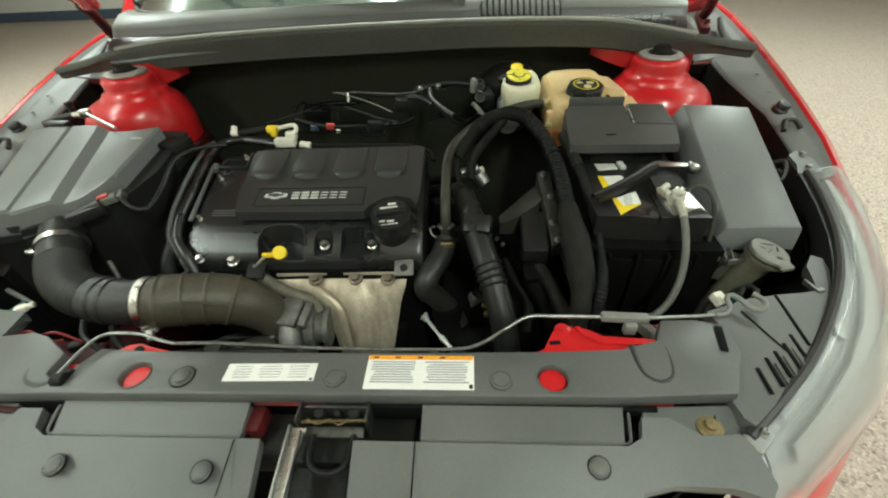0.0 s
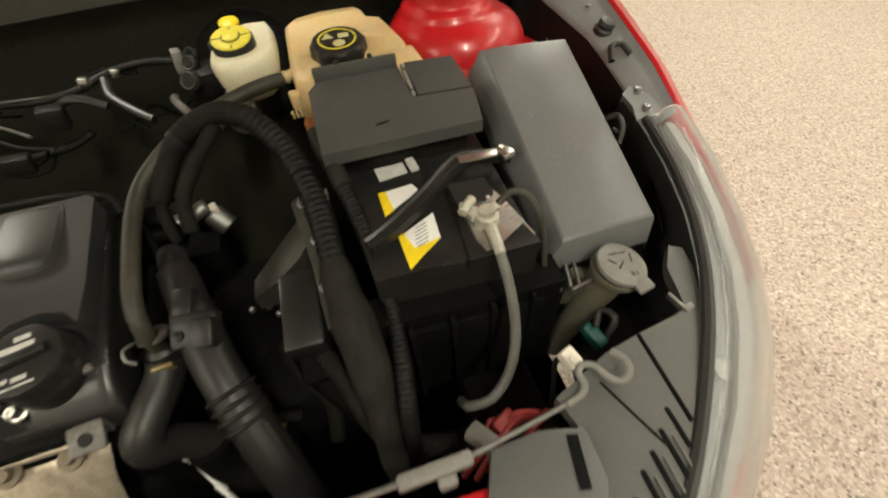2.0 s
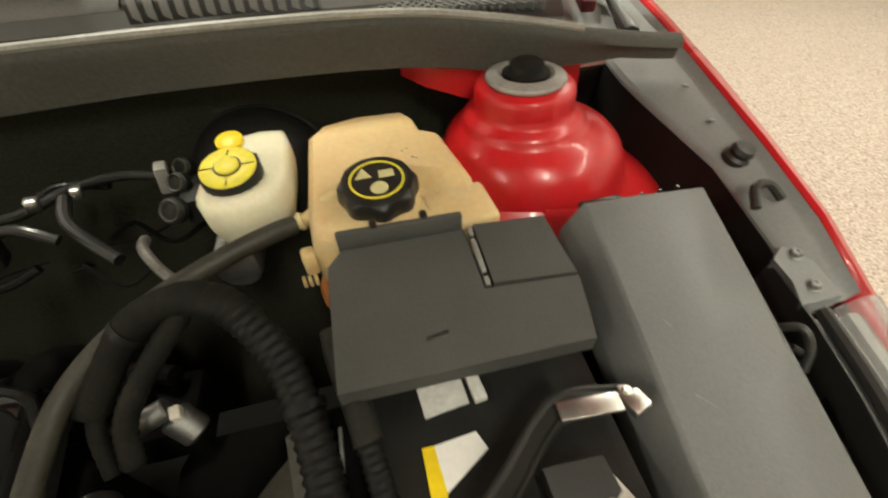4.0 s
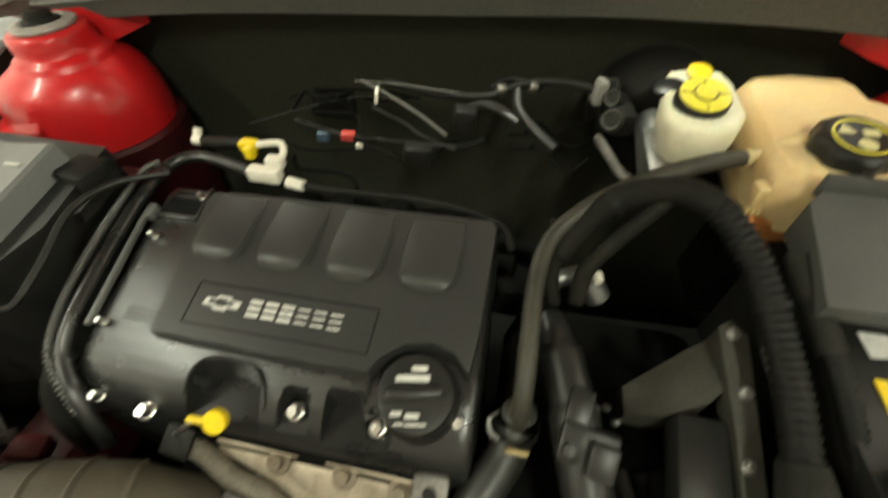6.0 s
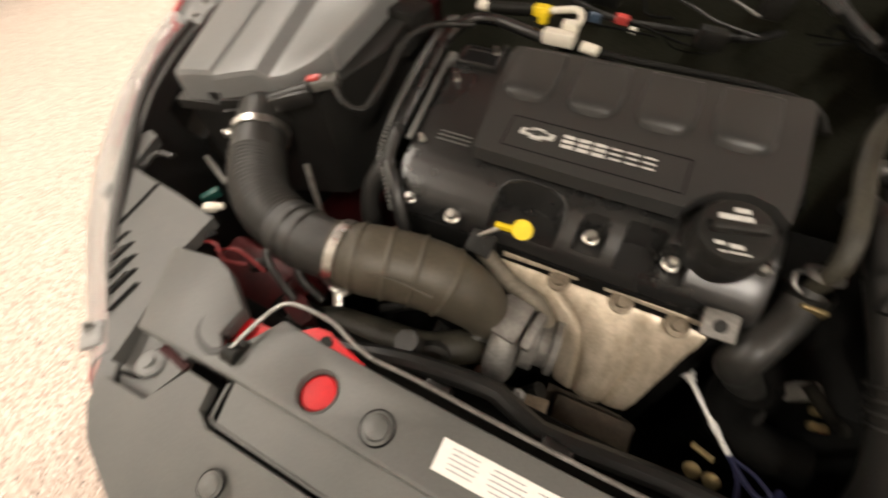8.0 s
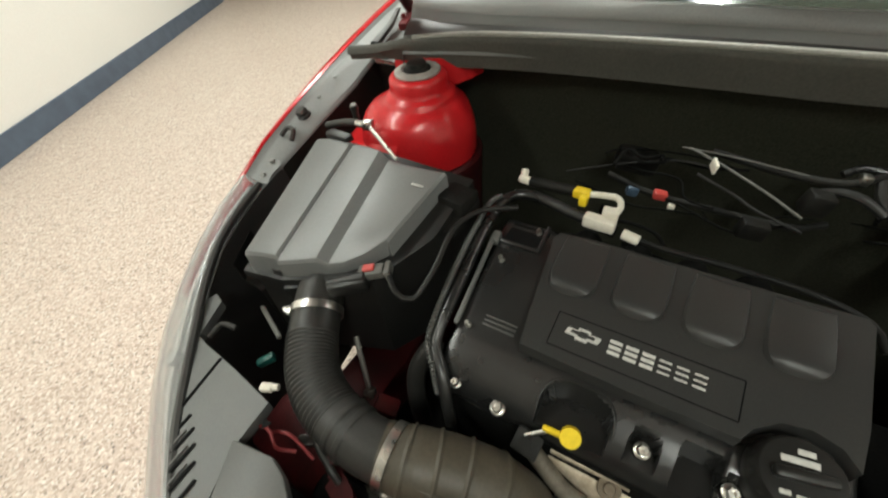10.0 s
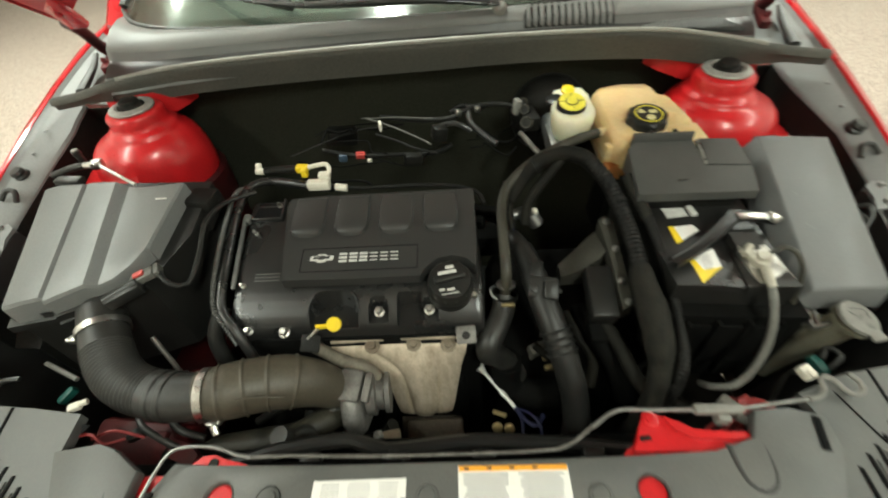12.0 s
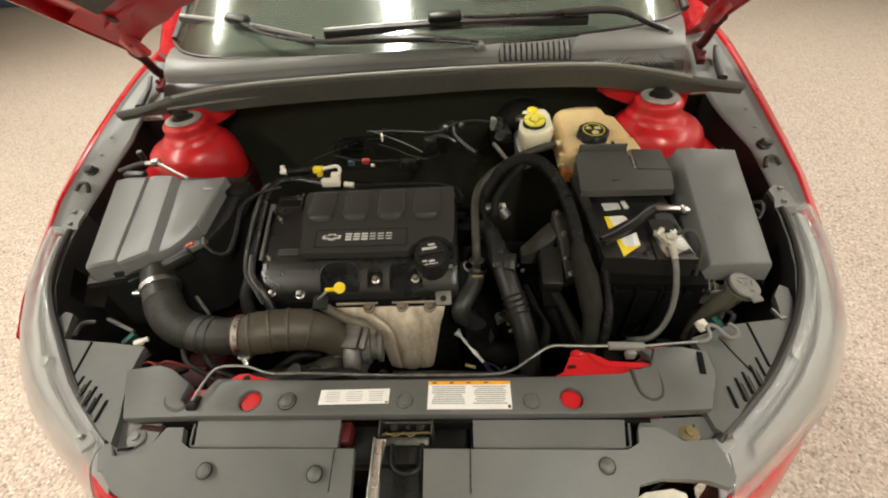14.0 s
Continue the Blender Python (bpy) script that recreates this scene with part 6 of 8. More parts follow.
PATH_A = [(-0.511, 0.606, 0.8), (-0.496, 0.575, 0.791), (-0.476, 0.541, 0.782), (-0.45, 0.511, 0.776), (-0.418, 0.49, 0.772), (-0.382, 0.479, 0.769), (-0.346, 0.474, 0.766), (-0.316, 0.475, 0.763), (-0.296, 0.478, 0.761)]
b = bm_new()
tube(b, PATH_A, lambda s, total: 0.0335 + (0.0012 * math.cos(2 * math.pi * s / 0.006) if 0.07 < s < 0.192 else (0.0022 if 0.205 < s < 0.212 or 0.22 < s < 0.227 else 0)), 36, 0.0009)
part("elbow", b, RUBBER, intake, "finely corrugated rubber elbow", sharp=80)
PATH_B = [(-0.314, 0.475, 0.763), (-0.28, 0.484, 0.757), (-0.24, 0.498, 0.747), (-0.203, 0.508, 0.735), (-0.176, 0.514, 0.717), (-0.158, 0.52, 0.692), (-0.15, 0.527, 0.655)]
b = bm_new()
tube(b, PATH_B, lambda s, total: (0.0355 + 0.0045 * min(1, max(0, s - 0.01) / 0.03) - 0.01 * max(0, s - 0.12) / 0.1) + (0.0026 if any(abs(s - q) < 0.0018 for q in (0.03, 0.062, 0.095, 0.128)) else 0), 36, 0.0015)
part("barrel", b, mat("brownish_rubber_barrel", (0.058, 0.05, 0.036), 0.45, grain=0.15, blotch=0.5, blotch_size=0.05, tint=(0.088, 0.075, 0.053), bump=0.15), intake, "dusty ribbed resonator barrel", sharp=60)
b = bm_new()
tube(b, [(-0.295, 0.452, 0.783), (-0.262, 0.459, 0.779), (-0.225, 0.467, 0.772), (-0.19, 0.472, 0.759)], 0.0016, 8, 0.01)
part("barrel_seam", b, bpy.data.materials["brownish_rubber_barrel"], intake)
b = bm_new()
band(b, (-0.496, 0.575, 0.791), (0.5, -0.83, -0.26), 0.0342, 0.0105, 0.002, (-0.528, 0.556, 0.796))
part("clamp", b, STEEL, intake, "steel worm-drive hose clamp")
b = bm_new()
band(b, (-0.302, 0.4775, 0.7615), (0.98, 0.13, -0.1), 0.0362, 0.0105, 0.002, (-0.297, 0.449, 0.732))
rod(b, (-0.294, 0.444, 0.736), (-0.288, 0.433, 0.727), 0.0055, n=10)
part("clamp", b, STEEL, intake, "steel worm-drive hose clamp")
b = bm_new()
tube(b, [(-0.21, 0.44, 0.7), (-0.205, 0.445, 0.672), (-0.19, 0.455, 0.655)], 0.014, 12, 0.01)
lathe(b, [(0.019, 0), (0.019, 0.01), (0.012, 0.012), (0.012, 0.002)], (-0.184, 0.452, 0.665), (0.3, -0.8, 0.5), 20)
part("drain_stub", b, RUBBER, intake)
b = bm_new()
box(b, (-0.456, 0.612, 0.832), (0.055, 0.022, 0.02), (0, -8, 32), 0.004)
rod(b, (-0.482, 0.6, 0.83), (-0.435, 0.627, 0.842), 0.009, n=14)
flow = part("flow_sensor", b, BLACK, intake, "black air flow sensor plug")
b = bm_new()
box(b, (-0.434, 0.638, 0.842), (0.036, 0.02, 0.013), (0, -8, 28), 0.003)
box(b, (-0.414, 0.649, 0.843), (0.008, 0.024, 0.016), (0, -8, 28), 0.002)
part("lock_tab", b, SLEEVE, flow, "grey connector shell")
b = bm_new()
box(b, (-0.437, 0.637, 0.8495), (0.016, 0.011, 0.005), (0, -8, 28), 0.0015)
part("lock_clip", b, PINK, flow, "red locking clip")
b = bm_new()
tube(b, [(-0.414, 0.648, 0.845), (-0.39, 0.628, 0.835), (-0.368, 0.635, 0.825), (-0.362, 0.68, 0.84), (-0.365, 0.74, 0.86), (-0.35, 0.79, 0.86), (-0.31, 0.83, 0.85)], 0.004, 10, 0.01)
part("sensor_lead", b, BLACK, flow, "black sheathed lead")

# ---- battery ----
HOODGREY = mat("dark_battery_hood_plastic", (0.058, 0.0585, 0.055), 0.36, grain=0.12, grain_size=0.002, blotch=0.35, blotch_size=0.06, tint=(0.085, 0.082, 0.075), bump=0.15, bump_size=0.0014)
battery = thing("battery", (0.46, 0.7, 0.62), "black car battery under a grey plastic hood, beside the fuse box", "battery")
b = bm_new()
prism(b, [(0.375, 0.588), (0.535, 0.575), (0.548, 0.84), (0.368, 0.845)], 0.66, 0.832, 0.004)
part("case", b, BLACK, battery, "black battery case")
b = bm_new()
prism(b, [(0.362, 0.565), (0.56, 0.552), (0.562, 0.59), (0.362, 0.6)], 0.62, 0.79, 0.006)
box(b, (0.46, 0.56, 0.72), (0.16, 0.012, 0.1), (0, 0, -3), 0.004)
tray = part("tray", b, DEEP, battery, "black battery tray wall")
for k in range(4):
    b = bm_new()
    box(b, (0.395 + 0.043 * k, 0.553, 0.71), (0.006, 0.012, 0.15), (0, 0, -3), 0.002)
    part("tray_rib", b, DEEP, tray)
b = bm_new()


def hood_z(x, y):
    return 0.876 + (y - 0.729) * 0.32


prism(b, [(0.357, 0.735), (0.539, 0.732), (0.542, 0.75), (0.545, 0.778), (0.472, 0.783), (0.47, 0.836), (0.372, 0.838), (0.36, 0.826)], lambda x, y: 0.862, lambda x, y: hood_z(x, y) - (0.004 if y > 0.82 else 0.0), 0.005, 3)
box(b, (0.42, 0.842, 0.909), (0.1, 0.006, 0.024), (0, 0, -2), 0.002)
cover = part("cover", b, HOODGREY, battery, "grey moulded battery hood")
b = bm_new()
prism(b, [(0.48, 0.786), (0.545, 0.781), (0.537, 0.832), (0.478, 0.836)], 0.862, lambda x, y: hood_z(x, y) - 0.0005, 0.003)
part("flap", b, HOODGREY, cover, "separate grey flap")
b = bm_new()
prism(b, [(0.37, 0.752), (0.525, 0.748), (0.53, 0.82), (0.378, 0.83)], 0.83, 0.868, 0.003)
part("hood_skirt", b, VOID, cover, "black underside of the hood")
b = bm_new()
for k, y in enumerate((0.789, 0.81, 0.831)):
    box(b, (0.4755 - 0.0006 * k, y, hood_z(0.475, y) - 0.002), (0.0042, 0.008 if k != 1 else 0.03, 0.005), (17.7, 0, 2), 0.001)
part("hinge_line", b, GREY_CABLE, cover, "grey hinge pins")
for x in (0.4, 0.44):
    b = bm_new()
    box(b, (x, 0.846, 0.914), (0.006, 0.01, 0.018), (0, 0, 0), 0.002)
    part("catch", b, BLACK, cover)
b = bm_new()
box(b, (0.43, 0.757, 0.886), (0.016, 0.0025, 0.0012), (17, 0, 10), 0.0003)
part("embossed_mark", b, BLACK, cover)


def battery_label(points, material, name, z=0.8325, label=""):
    b = bm_new()
    prism(b, points, z - 0.0006, z + 0.0006, 0.0002, 1)
    return part(name, b, material, battery, label)


battery_label([(0.404, 0.704), (0.443, 0.707), (0.448, 0.694), (0.418, 0.676), (0.404, 0.668)], PAPER, "sticker", 0.8325, "white warning sticker")
battery_label([(0.4035, 0.7045), (0.412, 0.7045), (0.4145, 0.672), (0.4035, 0.666)], YELLOW, "sticker_edge", 0.8333, "yellow sticker edge")
battery_label([(0.409, 0.632), (0.452, 0.654), (0.449, 0.617), (0.41, 0.59)], PAPER, "sticker", 0.8325, "white warning sticker")
battery_label([(0.409, 0.633), (0.415, 0.635), (0.421, 0.612), (0.449, 0.617), (0.41, 0.588)], YELLOW, "sticker_edge", 0.8333, "yellow sticker edge")
rng = random.Random(3)
for k in range(6):
    y = 0.64 - 0.005 * k
    b = bm_new()
    box(b, (0.4345 - 0.001 * k, y, 0.8334), (0.018 * rng.uniform(0.7, 1), 0.0014, 0.0006), (0, 0, 20), 0.0001, segments=1)
    part("print_bar", b, INK, battery)
battery_label([(0.408, 0.748), (0.443, 0.748), (0.444, 0.728), (0.41, 0.724)], PALE, "date_tag", 0.8335, "pale grey tag")
b = bm_new()
box(b, (0.452, 0.737, 0.836), (0.01, 0.022, 0.006), (0, 0, 6), 0.001)
part("tag_clip", b, PALE, battery)
# Hold-down strap.
b = bm_new()
way = [(0.378, 0.622, 0.845), (0.41, 0.637, 0.85), (0.45, 0.663, 0.855), (0.482, 0.69, 0.857), (0.508, 0.702, 0.857), (0.552, 0.698, 0.85)]
line = spline(way, 0.01)
rows = []
for p in line:
    rows.append([(p.x - 0.003, p.y + 0.0085, p.z - 0.008), (p.x - 0.003, p.y + 0.008, p.z + 0.002), (p.x - 0.002, p.y + 0.006, p.z + 0.002), (p.x, p.y + 0.004, p.z), (p.x + 0.002, p.y - 0.004, p.z), (p.x + 0.003, p.y - 0.006, p.z + 0.002), (p.x + 0.004, p.y - 0.008, p.z + 0.002), (p.x + 0.004, p.y - 0.0085, p.z - 0.008)])
loft(b, rows, thick=0.002)
strap = part("strap", b, BLACK, battery, "black hold-down strap")
b = bm_new()
box(b, (0.518, 0.694, 0.859), (0.044, 0.013, 0.003), (0, 0, -4), 0.001)
part("strap_plate", b, STEEL, strap, "bright steel plate")
b = bm_new()
lathe(b, [(0.006, 0), (0.006, 0.005), (0.0035, 0.006), (0.0035, 0.009)], (0.546, 0.698, 0.852), (0.2, 0, 1), 6)
box(b, (0.55, 0.69, 0.856), (0.016, 0.014, 0.008), (0, 0, 20), 0.002)
part("strap_nut", b, STEEL, strap, "bright nut and stud")
PLATE = mat("bright_plated_sheet", (0.62, 0.61, 0.57), 0.3, metal=0.9, grain=0.12, blotch=0.5, blotch_size=0.015, tint=(0.22, 0.21, 0.19), bump=0.1)
b = bm_new()
prism(b, [(0.473, 0.672), (0.52, 0.668), (0.538, 0.575), (0.466, 0.578), (0.47, 0.62)], 0.822, 0.8345, 0.003)
part("terminal_base", b, BLACK, battery, "black terminal recess")
b = bm_new()
prism(b, [(0.474, 0.668), (0.514, 0.666), (0.517, 0.646), (0.508, 0.64), (0.476, 0.642)], 0.834, lambda x, y: 0.848 + 0.25 * (y - 0.65), 0.004, 3)
shroud_part = part("terminal_shroud", b, BLACK, battery, "glossy black terminal shroud")
for x in (0.48, 0.509):
    b = bm_new()
    lathe(b, [(0.003, 0), (0.003, 0.002), (0.0015, 0.0025)], (x, 0.6425, 0.844), (0, -0.8, 0.5), 10)
    part("shroud_pin", b, PLATE, shroud_part)
b = bm_new()
prism(b, [(0.479, 0.641), (0.511, 0.64), (0.516, 0.66), (0.526, 0.64), (0.539, 0.59), (0.535, 0.584), (0.484, 0.583), (0.48, 0.6)], lambda x, y: 0.829 + 0.1 * (y - 0.6), lambda x, y: 0.8375 + 0.12 * (y - 0.6) - 0.2 * max(0.0, x - 0.515), 0.0012)
part("terminal_plate", b, PLATE, battery, "bright plated terminal sheet")
b = bm_new()
prism(b, [(0.413, 0.586), (0.461, 0.577), (0.466, 0.6), (0.452, 0.614), (0.424, 0.6)], 0.822, 0.8335, 0.0015)
part("corner_plate", b, GLOSS, battery, "glossy black corner of the case")
b = bm_new()
lathe(b, [(0.009, -0.004), (0.0125, -0.003), (0.0125, 0.009), (0.009, 0.011), (0.0078, 0.016), (0.0, 0.016)], (0.497, 0.616, 0.84), n=24)
box(b, (0.484, 0.625, 0.848), (0.012, 0.018, 0.01), (0, 0, 20), 0.002)
rod(b, (0.474, 0.622, 0.853), (0.49, 0.638, 0.853), 0.0055, n=10)
box(b, (0.505, 0.62, 0.849), (0.014, 0.011, 0.008), (0, 0, 30), 0.002)
rod(b, (0.496, 0.602, 0.846), (0.494, 0.572, 0.838), 0.0068, 0.0054, n=16)
part("terminal_clamp", b, mat("white_corroded_lead", (0.5, 0.475, 0.4), 0.45, metal=0.45, grain=0.2, blotch=0.6, blotch_size=0.008, tint=(0.26, 0.24, 0.19), bump=0.4), battery, "pale corroded terminal clamp")
b = bm_new()
tube(b, [(0.494, 0.578, 0.839), (0.494, 0.56, 0.828), (0.493, 0.535, 0.8), (0.488, 0.515, 0.765), (0.475, 0.5, 0.735), (0.455, 0.49, 0.718), (0.437, 0.492, 0.71), (0.43, 0.498, 0.7), (0.428, 0.51, 0.685)], 0.0052, 12, 0.008)
part("earth_cable", b, SLEEVE, battery, "grey sleeved earth cable")
b = bm_new()
tube(b, [(0.513, 0.624, 0.851), (0.528, 0.628, 0.858), (0.542, 0.62, 0.856), (0.549, 0.604, 0.842), (0.55, 0.59, 0.815), (0.548, 0.575, 0.78)], 0.0036, 12, 0.006)
part("thin_cable", b, OLD_RUBBER, battery, "thin dark grey sensor cable")

# ---- fuse box ----
fuse = thing("fuse_box", (0.63, 0.72, 0.65), "long dark grey fuse box with a smooth sloped lid", "fuse box")


def fuse_z(x, y):
    return 0.809 + (y - 0.59) * 0.372


b = bm_new()
rows = []
for y, drop, back in ((0.582, 0.038, 0.0), (0.586, 0.004, 0.0), (0.5873, 0.0014, 0.0), (0.59, 0.0, 0.0), (0.66, -0.001, 0.25), (0.72, -0.0012, 0.5), (0.78, -0.001, 0.75), (0.838, 0.0, 1.0), (0.842, 0.0008, 1.0), (0.8445, 0.003, 1.0), (0.846, 0.008, 1.0), (0.848, 0.06, 1.0)):
    f = (y - 0.59) / 0.25
    xl, xr = 0.556 + 0.008 * f, 0.684 + 0.018 * f
    z = fuse_z(0, y)
    side = max(0.05, drop)
    row = [(xl - 0.002, z - side), (xl, z - max(0.032, drop)), (xl + 0.001, z - max(0.028, drop)), (xl + 0.0155, z - max(0.0028, drop)), (xl + 0.017, z - max(0.0008, drop)), (xl + 0.0195, z - drop), ((xl + xr) / 2, z + 0.0012 - drop), (xr - 0.007, z - drop), (xr - 0.0035, z - max(0.0007, drop)), (xr - 0.001, z - max(0.003, drop)), (xr, z - max(0.008, drop)), (xr + 0.0015, z - side)]
    rows.append([(x, y, h - 0.07 * back * max(0.0, x - xl - 0.02)) for x, h in row])
loft(b, rows)
lid_f = part("lid", b, LIDGREY, fuse, "smooth grey fuse box lid", sharp=19)
SCUFF = mat("pale_scuff", (0.2, 0.2, 0.19), 0.6, grain=0.3, grain_size=0.003)
for pts in ([(0.598, 0.688), (0.618, 0.668), (0.628, 0.652)], [(0.604, 0.668), (0.617, 0.676), (0.622, 0.69)], [(0.6, 0.74), (0.604, 0.733)]):
    b = bm_new()
    tube(b, [(x, y, fuse_z(x, y) - 0.035 * max(0.0, (y - 0.59) / 0.25) * max(0.0, x - 0.58) + 0.0012) for x, y in pts], 0.0005, 6, 0.004, flat=0.5)
    part("scratch", b, SCUFF, lid_f, "pale thin scratch")
b = bm_new()
prism(b, [(0.56, 0.594), (0.68, 0.594), (0.694, 0.84), (0.568, 0.84)], 0.62, lambda x, y: fuse_z(x, y) - 0.04, 0.004)
part("body", b, VOID, fuse, "black fuse box base")
b = bm_new()
box(b, (0.6, 0.849, 0.893), (0.04, 0.006, 0.01), (0, 0, 0), 0.002)
for k in range(3):
    rod(b, (0.64 + 0.018 * k, 0.848, 0.888), (0.64 + 0.018 * k, 0.848, 0.897), 0.0016, n=8)
part("lid_catch", b, BLACK, fuse, "black lid catch")
b = bm_new()
tube(b, [(0.695, 0.72, 0.845), (0.706, 0.712, 0.852), (0.708, 0.7, 0.842), (0.7, 0.69, 0.828)], 0.0035, 8, 0.005)
tube(b, [(0.697, 0.705, 0.84), (0.704, 0.7, 0.836)], 0.003, 8, 0.005)
part("side_clip", b, BLACK, fuse, "wire side clip")
b = bm_new()
for k in range(3):
    box(b, (0.561 + 0.011 * k, 0.566, 0.775 - 0.002 * k), (0.0035, 0.03, 0.008), (0, 0, -18), 0.001)
box(b, (0.585, 0.552, 0.77), (0.034, 0.004, 0.01), (0, 0, 10), 0.001)
box(b, (0.55, 0.588, 0.775), (0.003, 0.03, 0.006), (0, 0, 18), 0.001)
part("bracket_fins", b, DULL_STEEL, fuse, "grey bracket fins")

# ---- coolant tank ----
CAPPALE = mat("pale_yellow_print", (0.6, 0.55, 0.28), 0.4, grain=0.08, blotch=0.3, blotch_size=0.008, tint=(0.45, 0.4, 0.2))
tank = thing("coolant_tank", (0.42, 0.95, 0.7), "amber translucent coolant tank with a black screw cap", "coolant tank")
b = bm_new()
upper = [(0.343, 0.9), (0.345, 1.02), (0.36, 1.04), (0.4, 1.05), (0.455, 1.046), (0.464, 1.03), (0.468, 1.0), (0.487, 0.988), (0.494, 0.945), (0.5, 0.905), (0.5, 0.868), (0.484, 0.858), (0.43, 0.85), (0.37, 0.848), (0.347, 0.862)]
rows = []
cx, cy = 0.42, 0.945
for k, z, f in ((0, 0.818, 0.86), (1, 0.826, 0.95), (2, 0.841, 1.0), (3, 0.845, 0.985), (4, 0.85, 1.0), (5, 0.893, 1.0), (6, 0.905, 0.96), (7, 0.911, 0.88), (8, 0.913, 0.6), (9, 0.913, 0.2), (10, 0.913, 0.01)):
    rows.append([(cx + (x - cx) * f, cy + (y - cy) * f, z + (0.004 * (y - cy) / 0.1 if z > 0.88 else 0) - (0.016 if z > 0.88 and (y < 0.885 and x > 0.43) else 0)) for x, y in upper])
loft(b, rows, close=True)
rounded(b, 0.004, 2, 35)
tank_body = part("tank_body", b, CREAM, tank, "amber translucent plastic tank", sharp=50)
b = bm_new()
box(b, (0.478, 0.88, 0.882), (0.062, 0.05, 0.034), (6, 0, 6), 0.006, segments=3)
part("tank_shoulder", b, CREAM, tank, "moulded shoulder")
b = bm_new()
loft(b, [[(cx + (x - cx) * f, cy + (y - cy) * f, z) for x, y in upper] for f, z in ((1.0, 0.852), (1.022, 0.8505), (1.024, 0.8485), (1.022, 0.8465), (1.0, 0.845))], close=True)
part("weld_seam", b, CREAM, tank, "pale weld seam round the tank")
b = bm_new()
lathe(b, [(0.036, -0.006), (0.0345, 0.001), (0.03, 0.0035), (0.027, 0.0035)], (0.41, 0.897, 0.908), (0, -0.12, 1), 40)
part("filler_neck", b, CREAM, tank, "raised collar under the cap")
b = bm_new()
tube(b, [(0.325, 0.901, 0.889), (0.345, 0.906, 0.893), (0.362, 0.908, 0.906), (0.378, 0.908, 0.912)], 0.0062, 12, 0.006)
lathe(b, [(0.0085, 0), (0.0085, 0.004), (0.007, 0.005)], (0.334, 0.904, 0.89), (1, 0.2, 0.2), 14)
part("pipe_stub", b, CREAM, tank, "pipe stub")
b = bm_new()
box(b, (0.341, 0.864, 0.878), (0.012, 0.016, 0.022), (0, 0, 10), 0.003)
for k in range(3):
    box(b, (0.333 + 0.005 * k, 0.852, 0.866), (0.003, 0.008, 0.008), (0, 0, 10), 0.001)
part("mounting_foot", b, CREAM, tank, "toothed mounting foot")
b = bm_new()
box(b, (0.364, 0.862, 0.836), (0.046, 0.03, 0.036), (0, 0, 5), 0.01)
part("coolant", b, COOLANT, tank, "orange coolant showing through the corner")
b = bm_new()
ax = Vector((0, -0.12, 1))
spot = Vector((0.41, 0.897, 0.905))
lathe(b, [(0.026, 0), (0.027, 0.004), (0.0335, 0.005), (0.0345, 0.008), (0.0335, 0.019), (0.031, 0.0225), (0.026, 0.0235), (0.0255, 0.023), (0.0, 0.023)], spot, ax, 56, wave=lambda a, z: 1 + (0.045 * math.cos(8 * a) if z > 0.0045 and z < 0.0225 else 0))
capc = part("screw_cap", b, BLACK, tank, "black lobed pressure cap")
b = bm_new()
box(b, (0.42, 0.95, 0.72), (0.09, 0.1, 0.2), (0, 0, 0), 0.01, taper=0.8)
part("mounting_bracket", b, DEEP, tank, "black bracket under the tank")


def on_cap(dx, dy, up=0.0):
    return spot + ax.normalized() * (0.0233 + up) + Vector((dx, dy, 0.12 * dy))


b = bm_new()
lathe(b, [(0.0218, 0), (0.0238, 0), (0.0238, 0.0008), (0.0218, 0.0008)], on_cap(0, 0), ax, 40, ring=True)
part("cap_ring", b, CAPYELLOW, capc, "thin yellow printed ring")
b = bm_new()
prism(b, [(0.41 - 0.018, 0.898), (0.41 - 0.004, 0.898), (0.41 - 0.011, 0.911)], lambda x, y: on_cap(0, y - spot.y, 0).z, lambda x, y: on_cap(0, y - spot.y, 0.0008).z, 0.0002, 1)
part("cap_print", b, CAPPALE, capc, "yellow warning triangle shape")
b = bm_new()
box(b, on_cap(0.009, 0.006), (0.013, 0.009, 0.0012), (7, 0, 0), 0.0003, segments=1)
part("cap_print", b, CAPPALE, capc, "yellow printed block")
b = bm_new()
lathe(b, [(0.0, 0), (0.0075, 0), (0.0075, 0.0008), (0.0, 0.0008)], on_cap(0.001, -0.011), ax, 24)
part("cap_print", b, CAPPALE, capc, "yellow printed disc")
rng = random.Random(7)
for k in range(6):
    b = bm_new()
    x, y = 0.45 + rng.uniform(-0.012, 0.02), 0.952 + rng.uniform(-0.015, 0.02)
    lathe(b, [(0.0, 0), (rng.uniform(0.0008, 0.0018), 0), (0.0006, 0.0006)], (x, y, 0.9138), n=8)
    part("stain_dot", b, SHIELD_DARK, tank_body)

# ---- brake fluid reservoir and servo ----
servo = thing("brake_servo", (0.28, 1.05, 0.8), "black brake servo drum against the firewall", "brake servo")
b = bm_new()
lathe(b, [(0.05, 0), (0.078, 0.01), (0.085, 0.02), (0.085, 0.045), (0.081, 0.055), (0.068, 0.075), (0.045, 0.085), (0.0, 0.088)], (0.28, 1.115, 0.832), (-0.05, -1, 0.1), 40)
drum = part("drum", b, VOID, servo, "black servo drum")
b = bm_new()
lathe(b, [(0.085, 0.02), (0.0865, 0.022), (0.0865, 0.026), (0.085, 0.028)], (0.28, 1.115, 0.832), (-0.05, -1, 0.1), 48, ring=True)
part("rim", b, BLACK, drum, "thin rolled rim")
b = bm_new()
